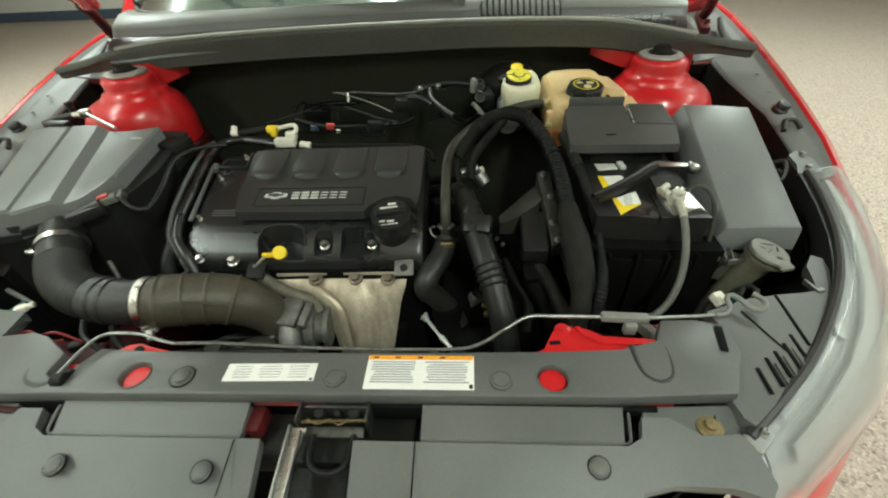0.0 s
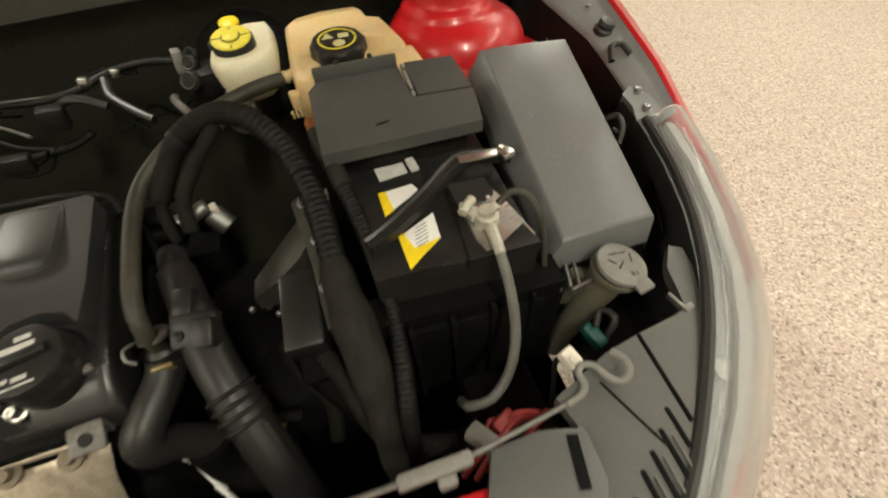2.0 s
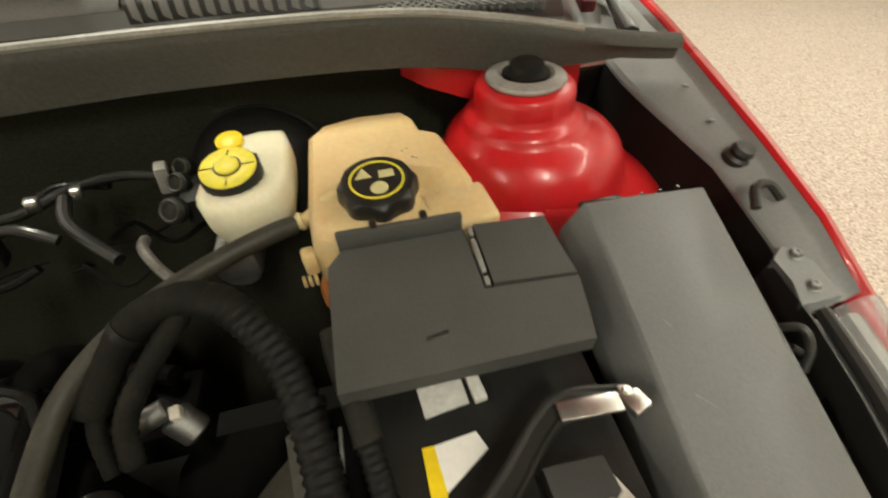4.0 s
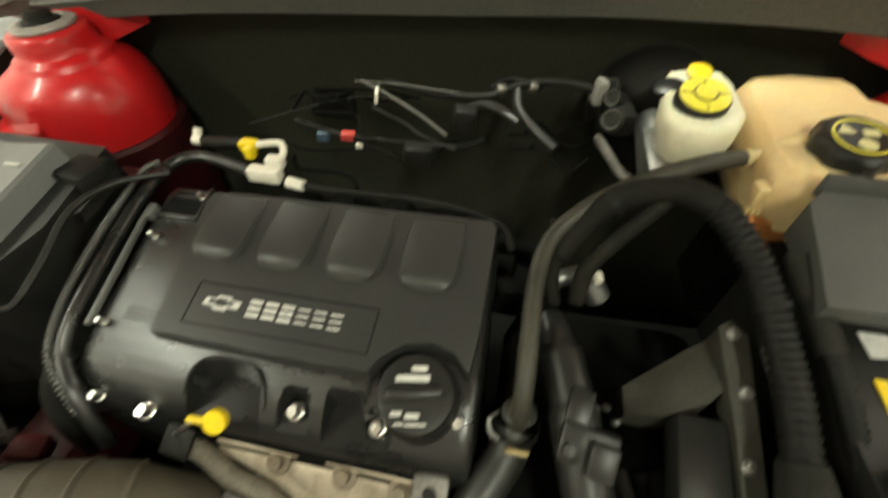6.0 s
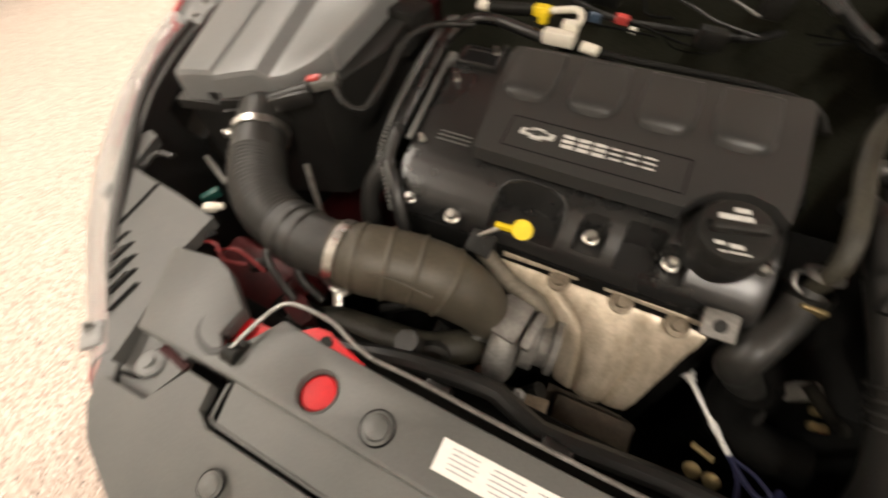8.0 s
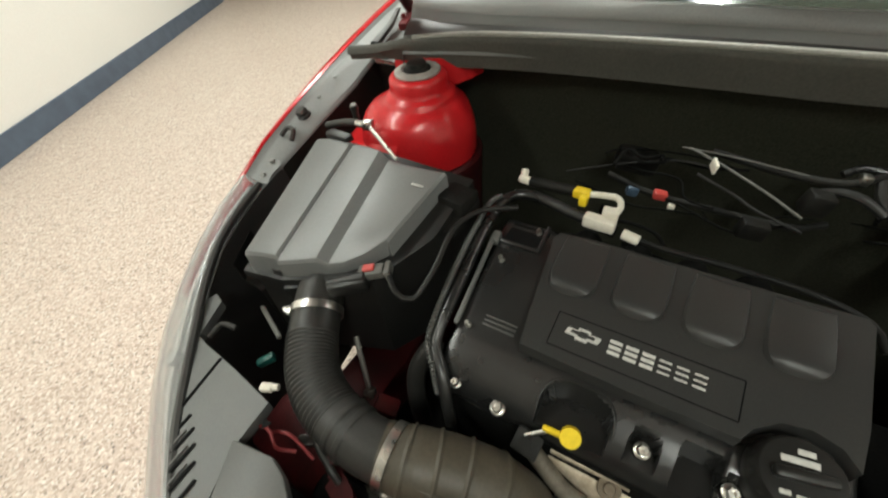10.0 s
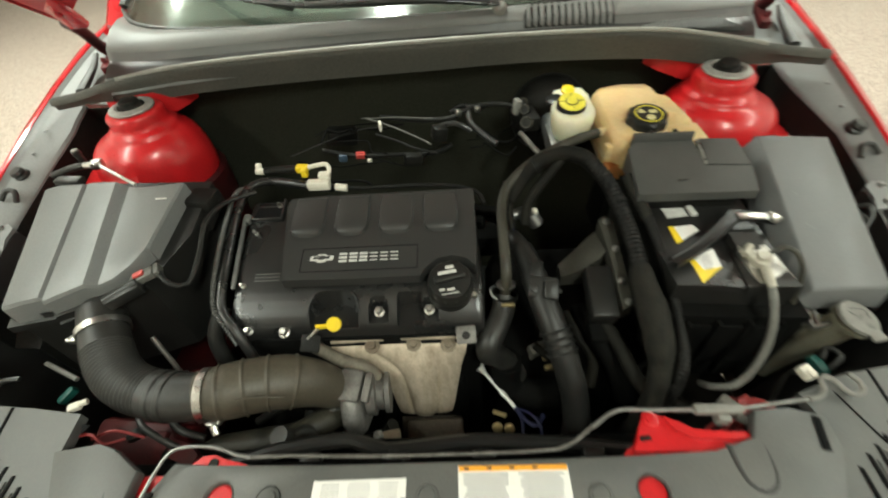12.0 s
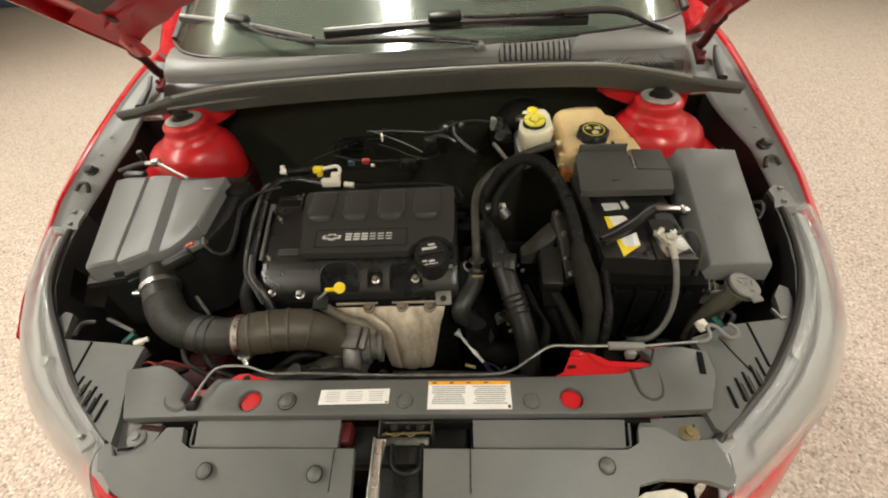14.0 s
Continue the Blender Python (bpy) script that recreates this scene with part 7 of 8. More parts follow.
rod(b, (0.27, 1.03, 0.85), (0.265, 0.9, 0.845), 0.02, n=18)
box(b, (0.268, 0.94, 0.855), (0.04, 0.09, 0.03), (0, 0, 0), 0.006)
part("master_cylinder", b, DULL_STEEL, servo, "dull metal master cylinder")
b = bm_new()
for x, y, z, r in ((0.213, 1.01, 0.886, 0.011), (0.212, 0.973, 0.878, 0.0135), (0.213, 1.037, 0.888, 0.0105)):
    lathe(b, [(r * 0.7, 0), (r, 0.003), (r, 0.01), (r * 0.6, 0.013), (0, 0.013)], (x, y, z), (-0.3, -0.8, 0.6), 20)
box(b, (0.222, 1.005, 0.87), (0.03, 0.06, 0.03), (0, 0, 10), 0.006)
valve = part("check_valve", b, VOID, servo, "black vacuum check valve")
# Grey rings draw the highlights on the valve edges.
for x, y, z, r in ((0.213, 1.01, 0.886, 0.011), (0.212, 0.973, 0.878, 0.0135), (0.213, 1.037, 0.888, 0.0105)):
    b = bm_new()
    lathe(b, [(r * 0.62, 0.0135), (r * 0.78, 0.0145), (r * 0.9, 0.0125)], (x, y, z), (-0.3, -0.8, 0.6), 24, ring=True)
    part("rim_glint", b, OLD_RUBBER, valve, "grey ring standing in for the highlight on the valve edge")
b = bm_new()
tube(b, [(0.193, 0.93, 0.882), (0.196, 0.915, 0.885), (0.205, 0.9, 0.88), (0.22, 0.885, 0.868), (0.245, 0.875, 0.86)], 0.0048, 10, 0.006)
part("brake_line", b, DARK_METAL, servo, "bent steel brake line")

reservoir = thing("brake_reservoir", (0.29, 0.96, 0.86), "milky brake fluid reservoir with a yellow-topped cap", "fluid reservoir")
b = bm_new()
shape = [(0.252, 0.952), (0.26, 0.99), (0.268, 1.025), (0.3, 1.035), (0.325, 1.03), (0.332, 1.0), (0.331, 0.935), (0.318, 0.91), (0.29, 0.898), (0.262, 0.905), (0.252, 0.925)]
rows = []
for z, f in ((0.862, 0.72), (0.868, 0.84), (0.885, 0.95), (0.9, 1.0), (0.912, 1.0), (0.919, 0.95), (0.921, 0.85), (0.922, 0.3)):
    rows.append([(0.292 + (x - 0.292) * f, 0.962 + (y - 0.962) * f, z) for x, y in shape])
loft(b, rows, close=True)
part("vessel", b, MILK, reservoir, "milky white plastic vessel", sharp=50)
b = bm_new()
ax2, spot2 = Vector((0, -0.25, 1)), Vector((0.2855, 0.945, 0.917))
lathe(b, [(0.022, -0.004), (0.0255, 0.0), (0.0262, 0.006), (0.0262, 0.016), (0.0245, 0.0185)], spot2, ax2, 40, wave=lambda a, z: 1 + (0.014 * math.cos(20 * a) if z > 0 else 0))
cap2 = part("screw_cap", b, BLACK, reservoir, "black knurled cap skirt")
b = bm_new()
lathe(b, [(0.0, 0.0175), (0.0245, 0.0175), (0.0242, 0.0195), (0.0225, 0.0205), (0.0105, 0.02), (0.01, 0.0225), (0.007, 0.0235), (0.0, 0.0235)], spot2, ax2, 40)
disc = part("cap_disc", b, CAPYELLOW, cap2, "yellow cap disc with a raised centre")
b = bm_new()
lathe(b, [(0.0098, 0.0205), (0.0118, 0.0205), (0.0118, 0.0209), (0.0098, 0.0209)], spot2, ax2, 30, ring=True)
for a in (0, 90, 180, 270):
    r = 0.0175
    p = spot2 + ax2.normalized() * 0.0206 + Vector((r * math.cos(radians(a)), r * math.sin(radians(a)), 0.25 * r * math.sin(radians(a))))
    box(b, p, (0.012, 0.0008, 0.0008), (14, 0, a), 0.0001, segments=1)
part("cap_print", b, DARK_INK, disc, "black printed ring and ticks")
b = bm_new()
lathe(b, [(0.0, 0.0), (0.0125, 0.0), (0.0125, 0.004), (0.01, 0.0055), (0, 0.0055)], (0.2845, 0.978, 0.938), (0, -0.25, 1), 24)
box(b, (0.285, 0.966, 0.937), (0.012, 0.014, 0.004), (14, 0, 0), 0.001)
part("cap_tab", b, YELLOW, cap2, "round yellow cap tab")
b = bm_new()
lathe(b, [(0.0, 0.0), (0.016, 0.0), (0.016, 0.004), (0.012, 0.006), (0, 0.006)], (0.263, 0.985, 0.916), (-0.2, -0.1, 1), 20)
part("side_plug", b, BLACK, reservoir, "black side plug")

# ---- washer filler ----
washer = thing("washer_filler", (0.62, 0.55, 0.62), "smoky plastic screenwash filler neck with a grey flip cap", "washer filler")
b = bm_new()
tube(b, [(0.575, 0.565, 0.62), (0.588, 0.562, 0.68), (0.605, 0.557, 0.74), (0.621, 0.553, 0.782)], lambda s, t: 0.0165 + 0.005 * s / t, 24, 0.01)
box(b, (0.585, 0.57, 0.745), (0.03, 0.016, 0.05), (0, 20, 0), 0.004)
lathe(b, [(0.024, 0), (0.0275, 0.001), (0.0275, 0.006), (0.024, 0.007)], (0.62, 0.553, 0.775), (0.2, -0.1, 1), 32)
part("neck", b, MILK_DIM, washer, "smoky translucent neck")
b = bm_new()
lathe(b, [(0.026, 0), (0.0272, 0.002), (0.0268, 0.006), (0.024, 0.0075), (0.0, 0.008)], (0.6225, 0.5515, 0.785), (0.2, -0.12, 1), 40)
box(b, (0.63, 0.523, 0.786), (0.018, 0.016, 0.006), (0, -8, 8), 0.002)
flip = part("flip_cap", b, GREY_CABLE, washer, "grey round flip cap with a lift tab")
b = bm_new()
for dx, dy, sx, sy, t in ((0.0, 0.0115, 0.022, 0.0014, 0), (-0.0125, 0.004, 0.0014, 0.013, 25), (0.0125, 0.004, 0.0014, 0.013, -25), (-0.002, -0.002, 0.016, 0.0014, 40), (0.005, -0.0135, 0.009, 0.0014, 0), (0.005, -0.0165, 0.009, 0.0014, 0)):
    box(b, (0.6235 + dx, 0.551 + dy, 0.7932 - dx * 0.2 + dy * 0.12), (sx, sy, 0.0008), (-6, 11, t), 0.0002, segments=1)
part("embossed_mark", b, RUBBER, flip)
# Plugs and lamp leads beside it.
plugs = thing("lamp_connectors", (0.57, 0.48, 0.7), "teal and pale lamp connectors on grey leads", "wiring plug")
b = bm_new()
box(b, (0.588, 0.515, 0.716), (0.016, 0.024, 0.018), (20, 0, 20), 0.004)
box(b, (0.583, 0.526, 0.721), (0.013, 0.01, 0.013), (20, 0, 20), 0.003)
part("plug", b, GREEN, plugs, "dark teal plug")
b = bm_new()
box(b, (0.535, 0.489, 0.754), (0.016, 0.02, 0.014), (15, 0, 20), 0.003)
lathe(b, [(0.005, 0), (0.005, 0.003), (0.0, 0.003)], (0.536, 0.484, 0.761), (0, -0.3, 1), 14)
part("plug", b, WHITE, plugs, "pale cream plug")
b = bm_new()
tube(b, [(0.536, 0.488, 0.75), (0.53, 0.5, 0.73), (0.528, 0.49, 0.69), (0.52, 0.47, 0.64)], 0.003, 10, 0.006)
tube(b, [(0.59, 0.522, 0.728), (0.603, 0.535, 0.735), (0.61, 0.52, 0.74), (0.6, 0.51, 0.72)], 0.004, 10, 0.006)
part("lead", b, RUBBER, plugs, "black looped lead")
b = bm_new()
box(b, (0.662, 0.502, 0.766), (0.004, 0.024, 0.008), (0, 0, 12), 0.001)
box(b, (0.668, 0.493, 0.767), (0.012, 0.006, 0.006), (0, 0, 15), 0.001)
part("bracket", b, DULL_STEEL, plugs, "dull bracket edge")

b = bm_new()
for k, (dx, dy, dz) in enumerate(((0, 0, 0), (0.012, 0.006, -0.006), (-0.01, 0.008, -0.01), (0.02, -0.004, -0.014))):
    tube(b, [(0.415 + dx, 0.43 + dy, 0.7 + dz), (0.435 + dx * 0.5, 0.442 + dy, 0.722 + dz), (0.455 + dx, 0.455 + dy * 2, 0.725 + dz), (0.475 + dx * 1.5, 0.465, 0.715 + dz), (0.5, 0.462 + dy, 0.69 + dz)], 0.0034, 8, 0.006)
box(b, (0.455, 0.462, 0.712), (0.03, 0.02, 0.024), (10, 20, 30), 0.004)
part("red_lead", b, mat("faded_red_lead", (0.36, 0.04, 0.04), 0.45, grain=0.15, blotch=0.5, blotch_size=0.012, tint=(0.2, 0.03, 0.03)), plugs, "bundle of faded red leads")
b = bm_new()
box(b, (0.43, 0.455, 0.728), (0.018, 0.03, 0.014), (0, 15, 35), 0.003)
rod(b, (0.432, 0.44, 0.73), (0.442, 0.43, 0.735), 0.006, n=10)
part("plug", b, GREY_CABLE, plugs, "dusty grey plug")

plugs2 = thing("lamp_connectors", (-0.52, 0.46, 0.7), "teal and cream lamp connectors with thin leads", "wiring plug")
b = bm_new()
box(b, (-0.563, 0.503, 0.718), (0.028, 0.012, 0.013), (0, -15, 50), 0.003)
part("plug", b, GREEN, plugs2, "dark teal plug")
b = bm_new()
box(b, (-0.497, 0.466, 0.759), (0.017, 0.012, 0.01), (0, 0, 25), 0.003)
rod(b, (-0.49, 0.47, 0.76), (-0.482, 0.474, 0.76), 0.0045, n=10)
part("plug", b, WHITE, plugs2, "cream plug")
b = bm_new()
rod(b, (-0.682, 0.581, 0.684), (-0.611, 0.552, 0.676), 0.0042, n=10)
part("lead", b, GREY_CABLE, plugs2, "pale sheathed lead")
b = bm_new()
tube(b, [(-0.5, 0.42, 0.745), (-0.46, 0.43, 0.75), (-0.44, 0.42, 0.74), (-0.42, 0.43, 0.73)], 0.0022, 6, 0.006)
tube(b, [(-0.47, 0.43, 0.73), (-0.44, 0.44, 0.735), (-0.4, 0.435, 0.72)], 0.0022, 6, 0.006)
part("lead", b, mat("dull_red_lead", (0.22, 0.025, 0.025), 0.5, grain=0.1, blotch=0.4, blotch_size=0.01), plugs2, "thin red lead")
b = bm_new()
tube(b, [(-0.628, 0.478, 0.768), (-0.622, 0.5, 0.775), (-0.6, 0.506, 0.772)], 0.004, 8, 0.006)
part("bracket", b, BLACK, plugs2)

# ---- hoses on the battery side ----
hose = thing("coolant_hose", (0.15, 0.65, 0.5), "dusty grey-black rubber coolant hose with brass clamps", "coolant hose")
b = bm_new()
tube(b, [(0.33, 0.903, 0.889), (0.312, 0.893, 0.892), (0.275, 0.874, 0.892), (0.225, 0.85, 0.884), (0.182, 0.826, 0.868), (0.152, 0.797, 0.85), (0.142, 0.755, 0.836), (0.141, 0.7, 0.822), (0.141, 0.662, 0.808), (0.141, 0.644, 0.785), (0.14, 0.643, 0.75)], 0.0088, 16, 0.008)
part("upper_hose", b, OLD_RUBBER, hose, "thin upper coolant hose")
b = bm_new()
tube(b, [(0.14, 0.645, 0.745), (0.134, 0.622, 0.732), (0.12, 0.594, 0.724), (0.108, 0.572, 0.714), (0.107, 0.568, 0.694), (0.122, 0.578, 0.668), (0.146, 0.58, 0.63), (0.16, 0.572, 0.6)], 0.0195, 18, 0.006)
part("lower_hose", b, RUBBER, hose, "thick lower coolant hose")
b = bm_new()
tube(b, [(0.14, 0.58, 0.645), (0.142, 0.574, 0.61), (0.155, 0.56, 0.58), (0.19, 0.55, 0.575), (0.23, 0.55, 0.575)], 0.028, 16, 0.01)
part("pump_hose", b, DEEP, hose, "thick lower coolant hose")
b = bm_new()
band(b, (0.1405, 0.645, 0.748), (0, 0.3, 1), 0.0205, 0.01, 0.0016)
clamp = part("clamp", b, VOID, hose, "dark spring clamp")
b = bm_new()
box(b, (0.143, 0.6215, 0.75), (0.022, 0.006, 0.012), (10, 0, 0), 0.002)
part("clamp_tag", b, BRASS, clamp, "brassy clamp tag")
b = bm_new()
lathe(b, [(0.013, 0), (0.016, 0.002), (0.016, 0.006), (0.013, 0.008)], (0.141, 0.648, 0.768), (0, 0.4, 1), 24)
tube(b, [(0.122, 0.646, 0.772), (0.115, 0.638, 0.775), (0.117, 0.628, 0.77), (0.125, 0.625, 0.765)], 0.002, 8, 0.004)
part("spring_ring", b, DULL_STEEL, hose, "steel spring ring")

loom = thing("wiring_loom", (0.32, 0.62, 0.5), "thick black corrugated wiring loom looping over the gearbox", "wiring loom")
TAPE = mat("grey_black_cloth_tape", (0.011, 0.0105, 0.0088), 0.75, spec=0.2, grain=0.3, grain_size=0.003, blotch=0.6, blotch_size=0.02, tint=(0.028, 0.026, 0.02), bump=0.4, bump_size=0.004)
SHINY = mat("shiny_corrugated_sleeve", (0.0065, 0.0062, 0.0056), 0.48, spec=0.18, grain=0.15, blotch=0.4, blotch_size=0.03, tint=(0.016, 0.015, 0.013))
b = bm_new()
tube(b, [(0.16, 0.795, 0.83), (0.178, 0.812, 0.852), (0.21, 0.828, 0.882), (0.25, 0.828, 0.9), (0.285, 0.815, 0.898), (0.3, 0.8, 0.89)], lambda d, total: 0.0128 + 0.0007 * math.sin(95 * d) + 0.0004 * math.sin(410 * d), 18, 0.004)
part("main_sleeve", b, LOOM, loom, "taped main sleeve arching over the gearbox", sharp=80)
b = bm_new()
tube(b, [(0.27, 0.822, 0.8995), (0.287, 0.813, 0.897), (0.312, 0.785, 0.88), (0.327, 0.752, 0.862), (0.338, 0.7, 0.84), (0.34, 0.66, 0.828), (0.341, 0.61, 0.808)], ribbed(0.0128, 0.0075, 0.0011), 18, 0.0019)
part("ribbed_sleeve", b, SHINY, loom, "shiny black corrugated length", sharp=80)
b = bm_new()
tube(b, [(0.3405, 0.635, 0.818), (0.342, 0.605, 0.807), (0.345, 0.575, 0.796), (0.348, 0.545, 0.78), (0.349, 0.515, 0.755), (0.347, 0.492, 0.72), (0.344, 0.48, 0.66), (0.342, 0.48, 0.5)], lambda d, total: 0.0145 + 0.0065 * max(0.0, math.sin(min(1.0, d / 0.16) * math.pi)) + 0.0006 * math.sin(120 * d), 20, 0.005, flat=1.2)
part("branch_sleeve", b, TAPE, loom, "wide cloth-taped junction")
b = bm_new()
tube(b, [(0.36, 0.755, 0.86), (0.368, 0.72, 0.85), (0.375, 0.681, 0.836), (0.38, 0.64, 0.818), (0.383, 0.6, 0.797), (0.381, 0.555, 0.78), (0.376, 0.512, 0.768), (0.37, 0.488, 0.735), (0.366, 0.48, 0.66), (0.366, 0.48, 0.5)], ribbed(0.0085, 0.0055, 0.0009), 14, 0.0016)
part("side_sleeve", b, SHINY, loom, "thin corrugated side sleeve", sharp=80)
b = bm_new()
tube(b, [(0.356, 0.79, 0.872), (0.358, 0.77, 0.866), (0.366, 0.735, 0.854), (0.37, 0.712, 0.847)], 0.0105, 14, 0.008)
part("side_tape", b, TAPE, loom, "taped start of the side sleeve")
for p, ax3 in (((0.341, 0.607, 0.808), (0, -0.9, -0.4)), ((0.206, 0.826, 0.879), (0.8, 0.3, 0.5)), ((0.331, 0.742, 0.857), (0.2, -0.9, -0.35))):
    b = bm_new()
    lathe(b, [(0.0122, -0.003), (0.0145, -0.003), (0.0145, 0.003), (0.0122, 0.003)], p, ax3, 24, ring=True)
    part("cable_tie", b, VOID, loom, "black cable tie")
b = bm_new()
box(b, (0.347, 0.722, 0.822), (0.003, 0.022, 0.03), (0, 10, 0), 0.001)
part("loom_clip", b, GREY_CABLE, loom, "pale plastic clip")
for pts, r, m_ in (
    ([(0.278, 0.64, 0.72), (0.291, 0.612, 0.725), (0.312, 0.568, 0.715), (0.336, 0.51, 0.69), (0.37, 0.485, 0.675), (0.41, 0.48, 0.66)], 0.0115, RUBBER),
    ([(0.25, 0.826, 0.89), (0.215, 0.8, 0.86), (0.19, 0.78, 0.83), (0.185, 0.76, 0.8)], 0.0085, RUBBER),
    ([(0.18, 0.815, 0.85), (0.16, 0.79, 0.82), (0.165, 0.76, 0.79)], 0.0065, OLD_RUBBER),
    ([(0.392, 0.6, 0.78), (0.384, 0.56, 0.72), (0.36, 0.54, 0.66), (0.33, 0.53, 0.6)], 0.006, RUBBER),
):
    b = bm_new()
    tube(b, pts, ribbed(r, 0.005, r * 0.07), 10, 0.003)
    part("branch_wire", b, LOOM, loom, "thin branch of the loom", sharp=80)

pipe = thing("charge_pipe", (0.21, 0.58, 0.5), "black ribbed plastic charge air pipe", "air pipe")
b = bm_new()
tube(b, [(0.16, 0.74, 0.79), (0.17, 0.71, 0.797), (0.182, 0.67, 0.79), (0.192, 0.63, 0.778), (0.203, 0.593, 0.762), (0.214, 0.562, 0.742), (0.224, 0.535, 0.718), (0.234, 0.508, 0.688), (0.24, 0.488, 0.652), (0.244, 0.472, 0.6), (0.245, 0.465, 0.48)], lambda s, t: 0.0215 - (0.006 if s < 0.04 else 0.002 if s < 0.09 else 0), 28, 0.004)
pipe_part = part("pipe", b, BLACK, pipe, "black moulded pipe", sharp=80)
for p, ax in (((0.2105, 0.571, 0.749), (0.27, -0.76, -0.57)), ((0.2135, 0.5625, 0.7425), (0.27, -0.74, -0.6)), ((0.2165, 0.5545, 0.736), (0.27, -0.73, -0.62)), ((0.2195, 0.5465, 0.7288), (0.27, -0.72, -0.63))):
    b = bm_new()
    lathe(b, [(0.0205, -0.0026), (0.0242, -0.0018), (0.0252, 0), (0.0242, 0.0018), (0.0205, 0.0026)], p, ax, 28, ring=True)
    part("pipe_rib", b, BLACK, pipe_part, "raised ring on the pipe")
for o in (-0.009, 0.009):
    b = bm_new()
    tube(b, [(0.227 + o, 0.536, 0.737), (0.2365 + o, 0.509, 0.707), (0.244 + o, 0.488, 0.668), (0.248 + o, 0.472, 0.61)], 0.005, 8, 0.012)
    part("pipe_flute", b, BLACK, pipe_part)
b = bm_new()
box(b, (0.196, 0.624, 0.792), (0.046, 0.034, 0.016), (32, 0, -10), 0.004)
box(b, (0.206, 0.614, 0.797), (0.022, 0.028, 0.018), (32, 0, -10), 0.003)
box(b, (0.188, 0.652, 0.803), (0.02, 0.03, 0.014), (20, 0, -10), 0.003)
lathe(b, [(0.0055, 0), (0.0055, 0.004), (0.0, 0.005)], (0.181, 0.619, 0.795), (0, -0.5, 1), 12)
part("pressure_sensor", b, BLACK, pipe, "black pressure sensor on the pipe")

gear = thing("gearbox", (0.28, 0.68, 0.3), "dark cast gearbox with a module bracket, deep in the bay", "gearbox")
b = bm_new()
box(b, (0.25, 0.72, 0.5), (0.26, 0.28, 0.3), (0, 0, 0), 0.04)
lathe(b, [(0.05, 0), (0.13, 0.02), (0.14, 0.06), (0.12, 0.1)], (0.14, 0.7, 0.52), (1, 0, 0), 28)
part("casing", b, DEEP, gear, "gearbox casing, blackened for the shade deep in the bay")
b = bm_new()
prism(b, [(0.238, 0.672), (0.238, 0.7), (0.29, 0.734), (0.316, 0.748), (0.318, 0.7), (0.3, 0.682), (0.27, 0.672)], 0.735, lambda x, y: 0.757 + (x - 0.24) * 0.55, 0.006)
bracket = part("module_bracket", b, mat("dusty_grey_casting", (0.05, 0.048, 0.038), 0.55, metal=0.3, grain=0.2, blotch=0.5, blotch_size=0.03, tint=(0.03, 0.028, 0.022), bump=0.3), gear, "dusty grey module bracket")
b = bm_new()
prism(b, [(0.306, 0.742), (0.318, 0.75), (0.33, 0.738), (0.333, 0.62), (0.332, 0.598), (0.316, 0.592), (0.314, 0.66)], lambda x, y: 0.755 + (y - 0.62) * 0.33, lambda x, y: 0.78 + (y - 0.62) * 0.33, 0.004)
module = part("module", b, bpy.data.materials["dusty_grey_casting"], gear, "dusty grey control module edge")
b = bm_new()
box(b, (0.292, 0.63, 0.76), (0.042, 0.09, 0.036), (12, 0, -3), 0.005)
part("module_body", b, BLACK, module, "black module body")
for x, y in ((0.318, 0.738), (0.324, 0.69), (0.322, 0.636), (0.326, 0.603)):
    bolt(module, (x, y, 0.78 + (y - 0.62) * 0.33), 0.0045, DULL_STEEL, (0, -0.3, 1), height=0.006)
b = bm_new()
box(b, (0.29, 0.6, 0.7), (0.04, 0.05, 0.06), (20, 0, 0), 0.01)
tube(b, [(0.27, 0.64, 0.72), (0.29, 0.59, 0.7), (0.32, 0.555, 0.66), (0.34, 0.53, 0.6)], 0.02, 12, 0.012)
part("selector_cable", b, DEEP, gear, "black selector linkage")
for x, y, z in ((0.235, 0.7, 0.7), (0.22, 0.69, 0.715), (0.245, 0.688, 0.695)):
    b = bm_new()
    lathe(b, [(0.004, 0), (0.004, 0.008), (0.002, 0.01)], (x, y, z), (0.2, -0.5, 1), 10)
    part("bleed_nipple", b, DULL_STEEL, gear, "bright bleed nipple")
for x, y, z in ((0.213, 0.585, 0.64), (0.216, 0.572, 0.63)):
    b = bm_new()
    box(b, (x, y, z), (0.018, 0.01, 0.012), (10, 0, 10), 0.003)
    part("sensor_plug", b, BRASS, gear, "dull yellow sensor plug")

valve = thing("purge_valve", (0.2, 0.8, 0.7), "grey and white purge valve plug under the loom", "valve")
b = bm_new()
rod(b, (0.165, 0.79, 0.795), (0.2, 0.803, 0.8), 0.01, n=16)
rod(b, (0.2, 0.8, 0.79), (0.215, 0.79, 0.77), 0.014, n=16)
part("valve_body", b, DULL_STEEL, valve, "grey valve body")
b = bm_new()
box(b, (0.208, 0.796, 0.799), (0.009, 0.012, 0.011), (10, 0, 15), 0.002)
part("plug", b, WHITE, valve, "pale plug")
b = bm_new()
tube(b, [(0.155, 0.83, 0.845), (0.16, 0.81, 0.835), (0.17, 0.8, 0.82)], 0.006, 10, 0.006)
part("stub", b, VOID, valve)

# ---- harness round the cam cover ----
harness = thing("engine_harness", (-0.34, 0.7, 0.7), "black sheathed engine harness running round the cam cover", "wiring harness")
b = bm_new()
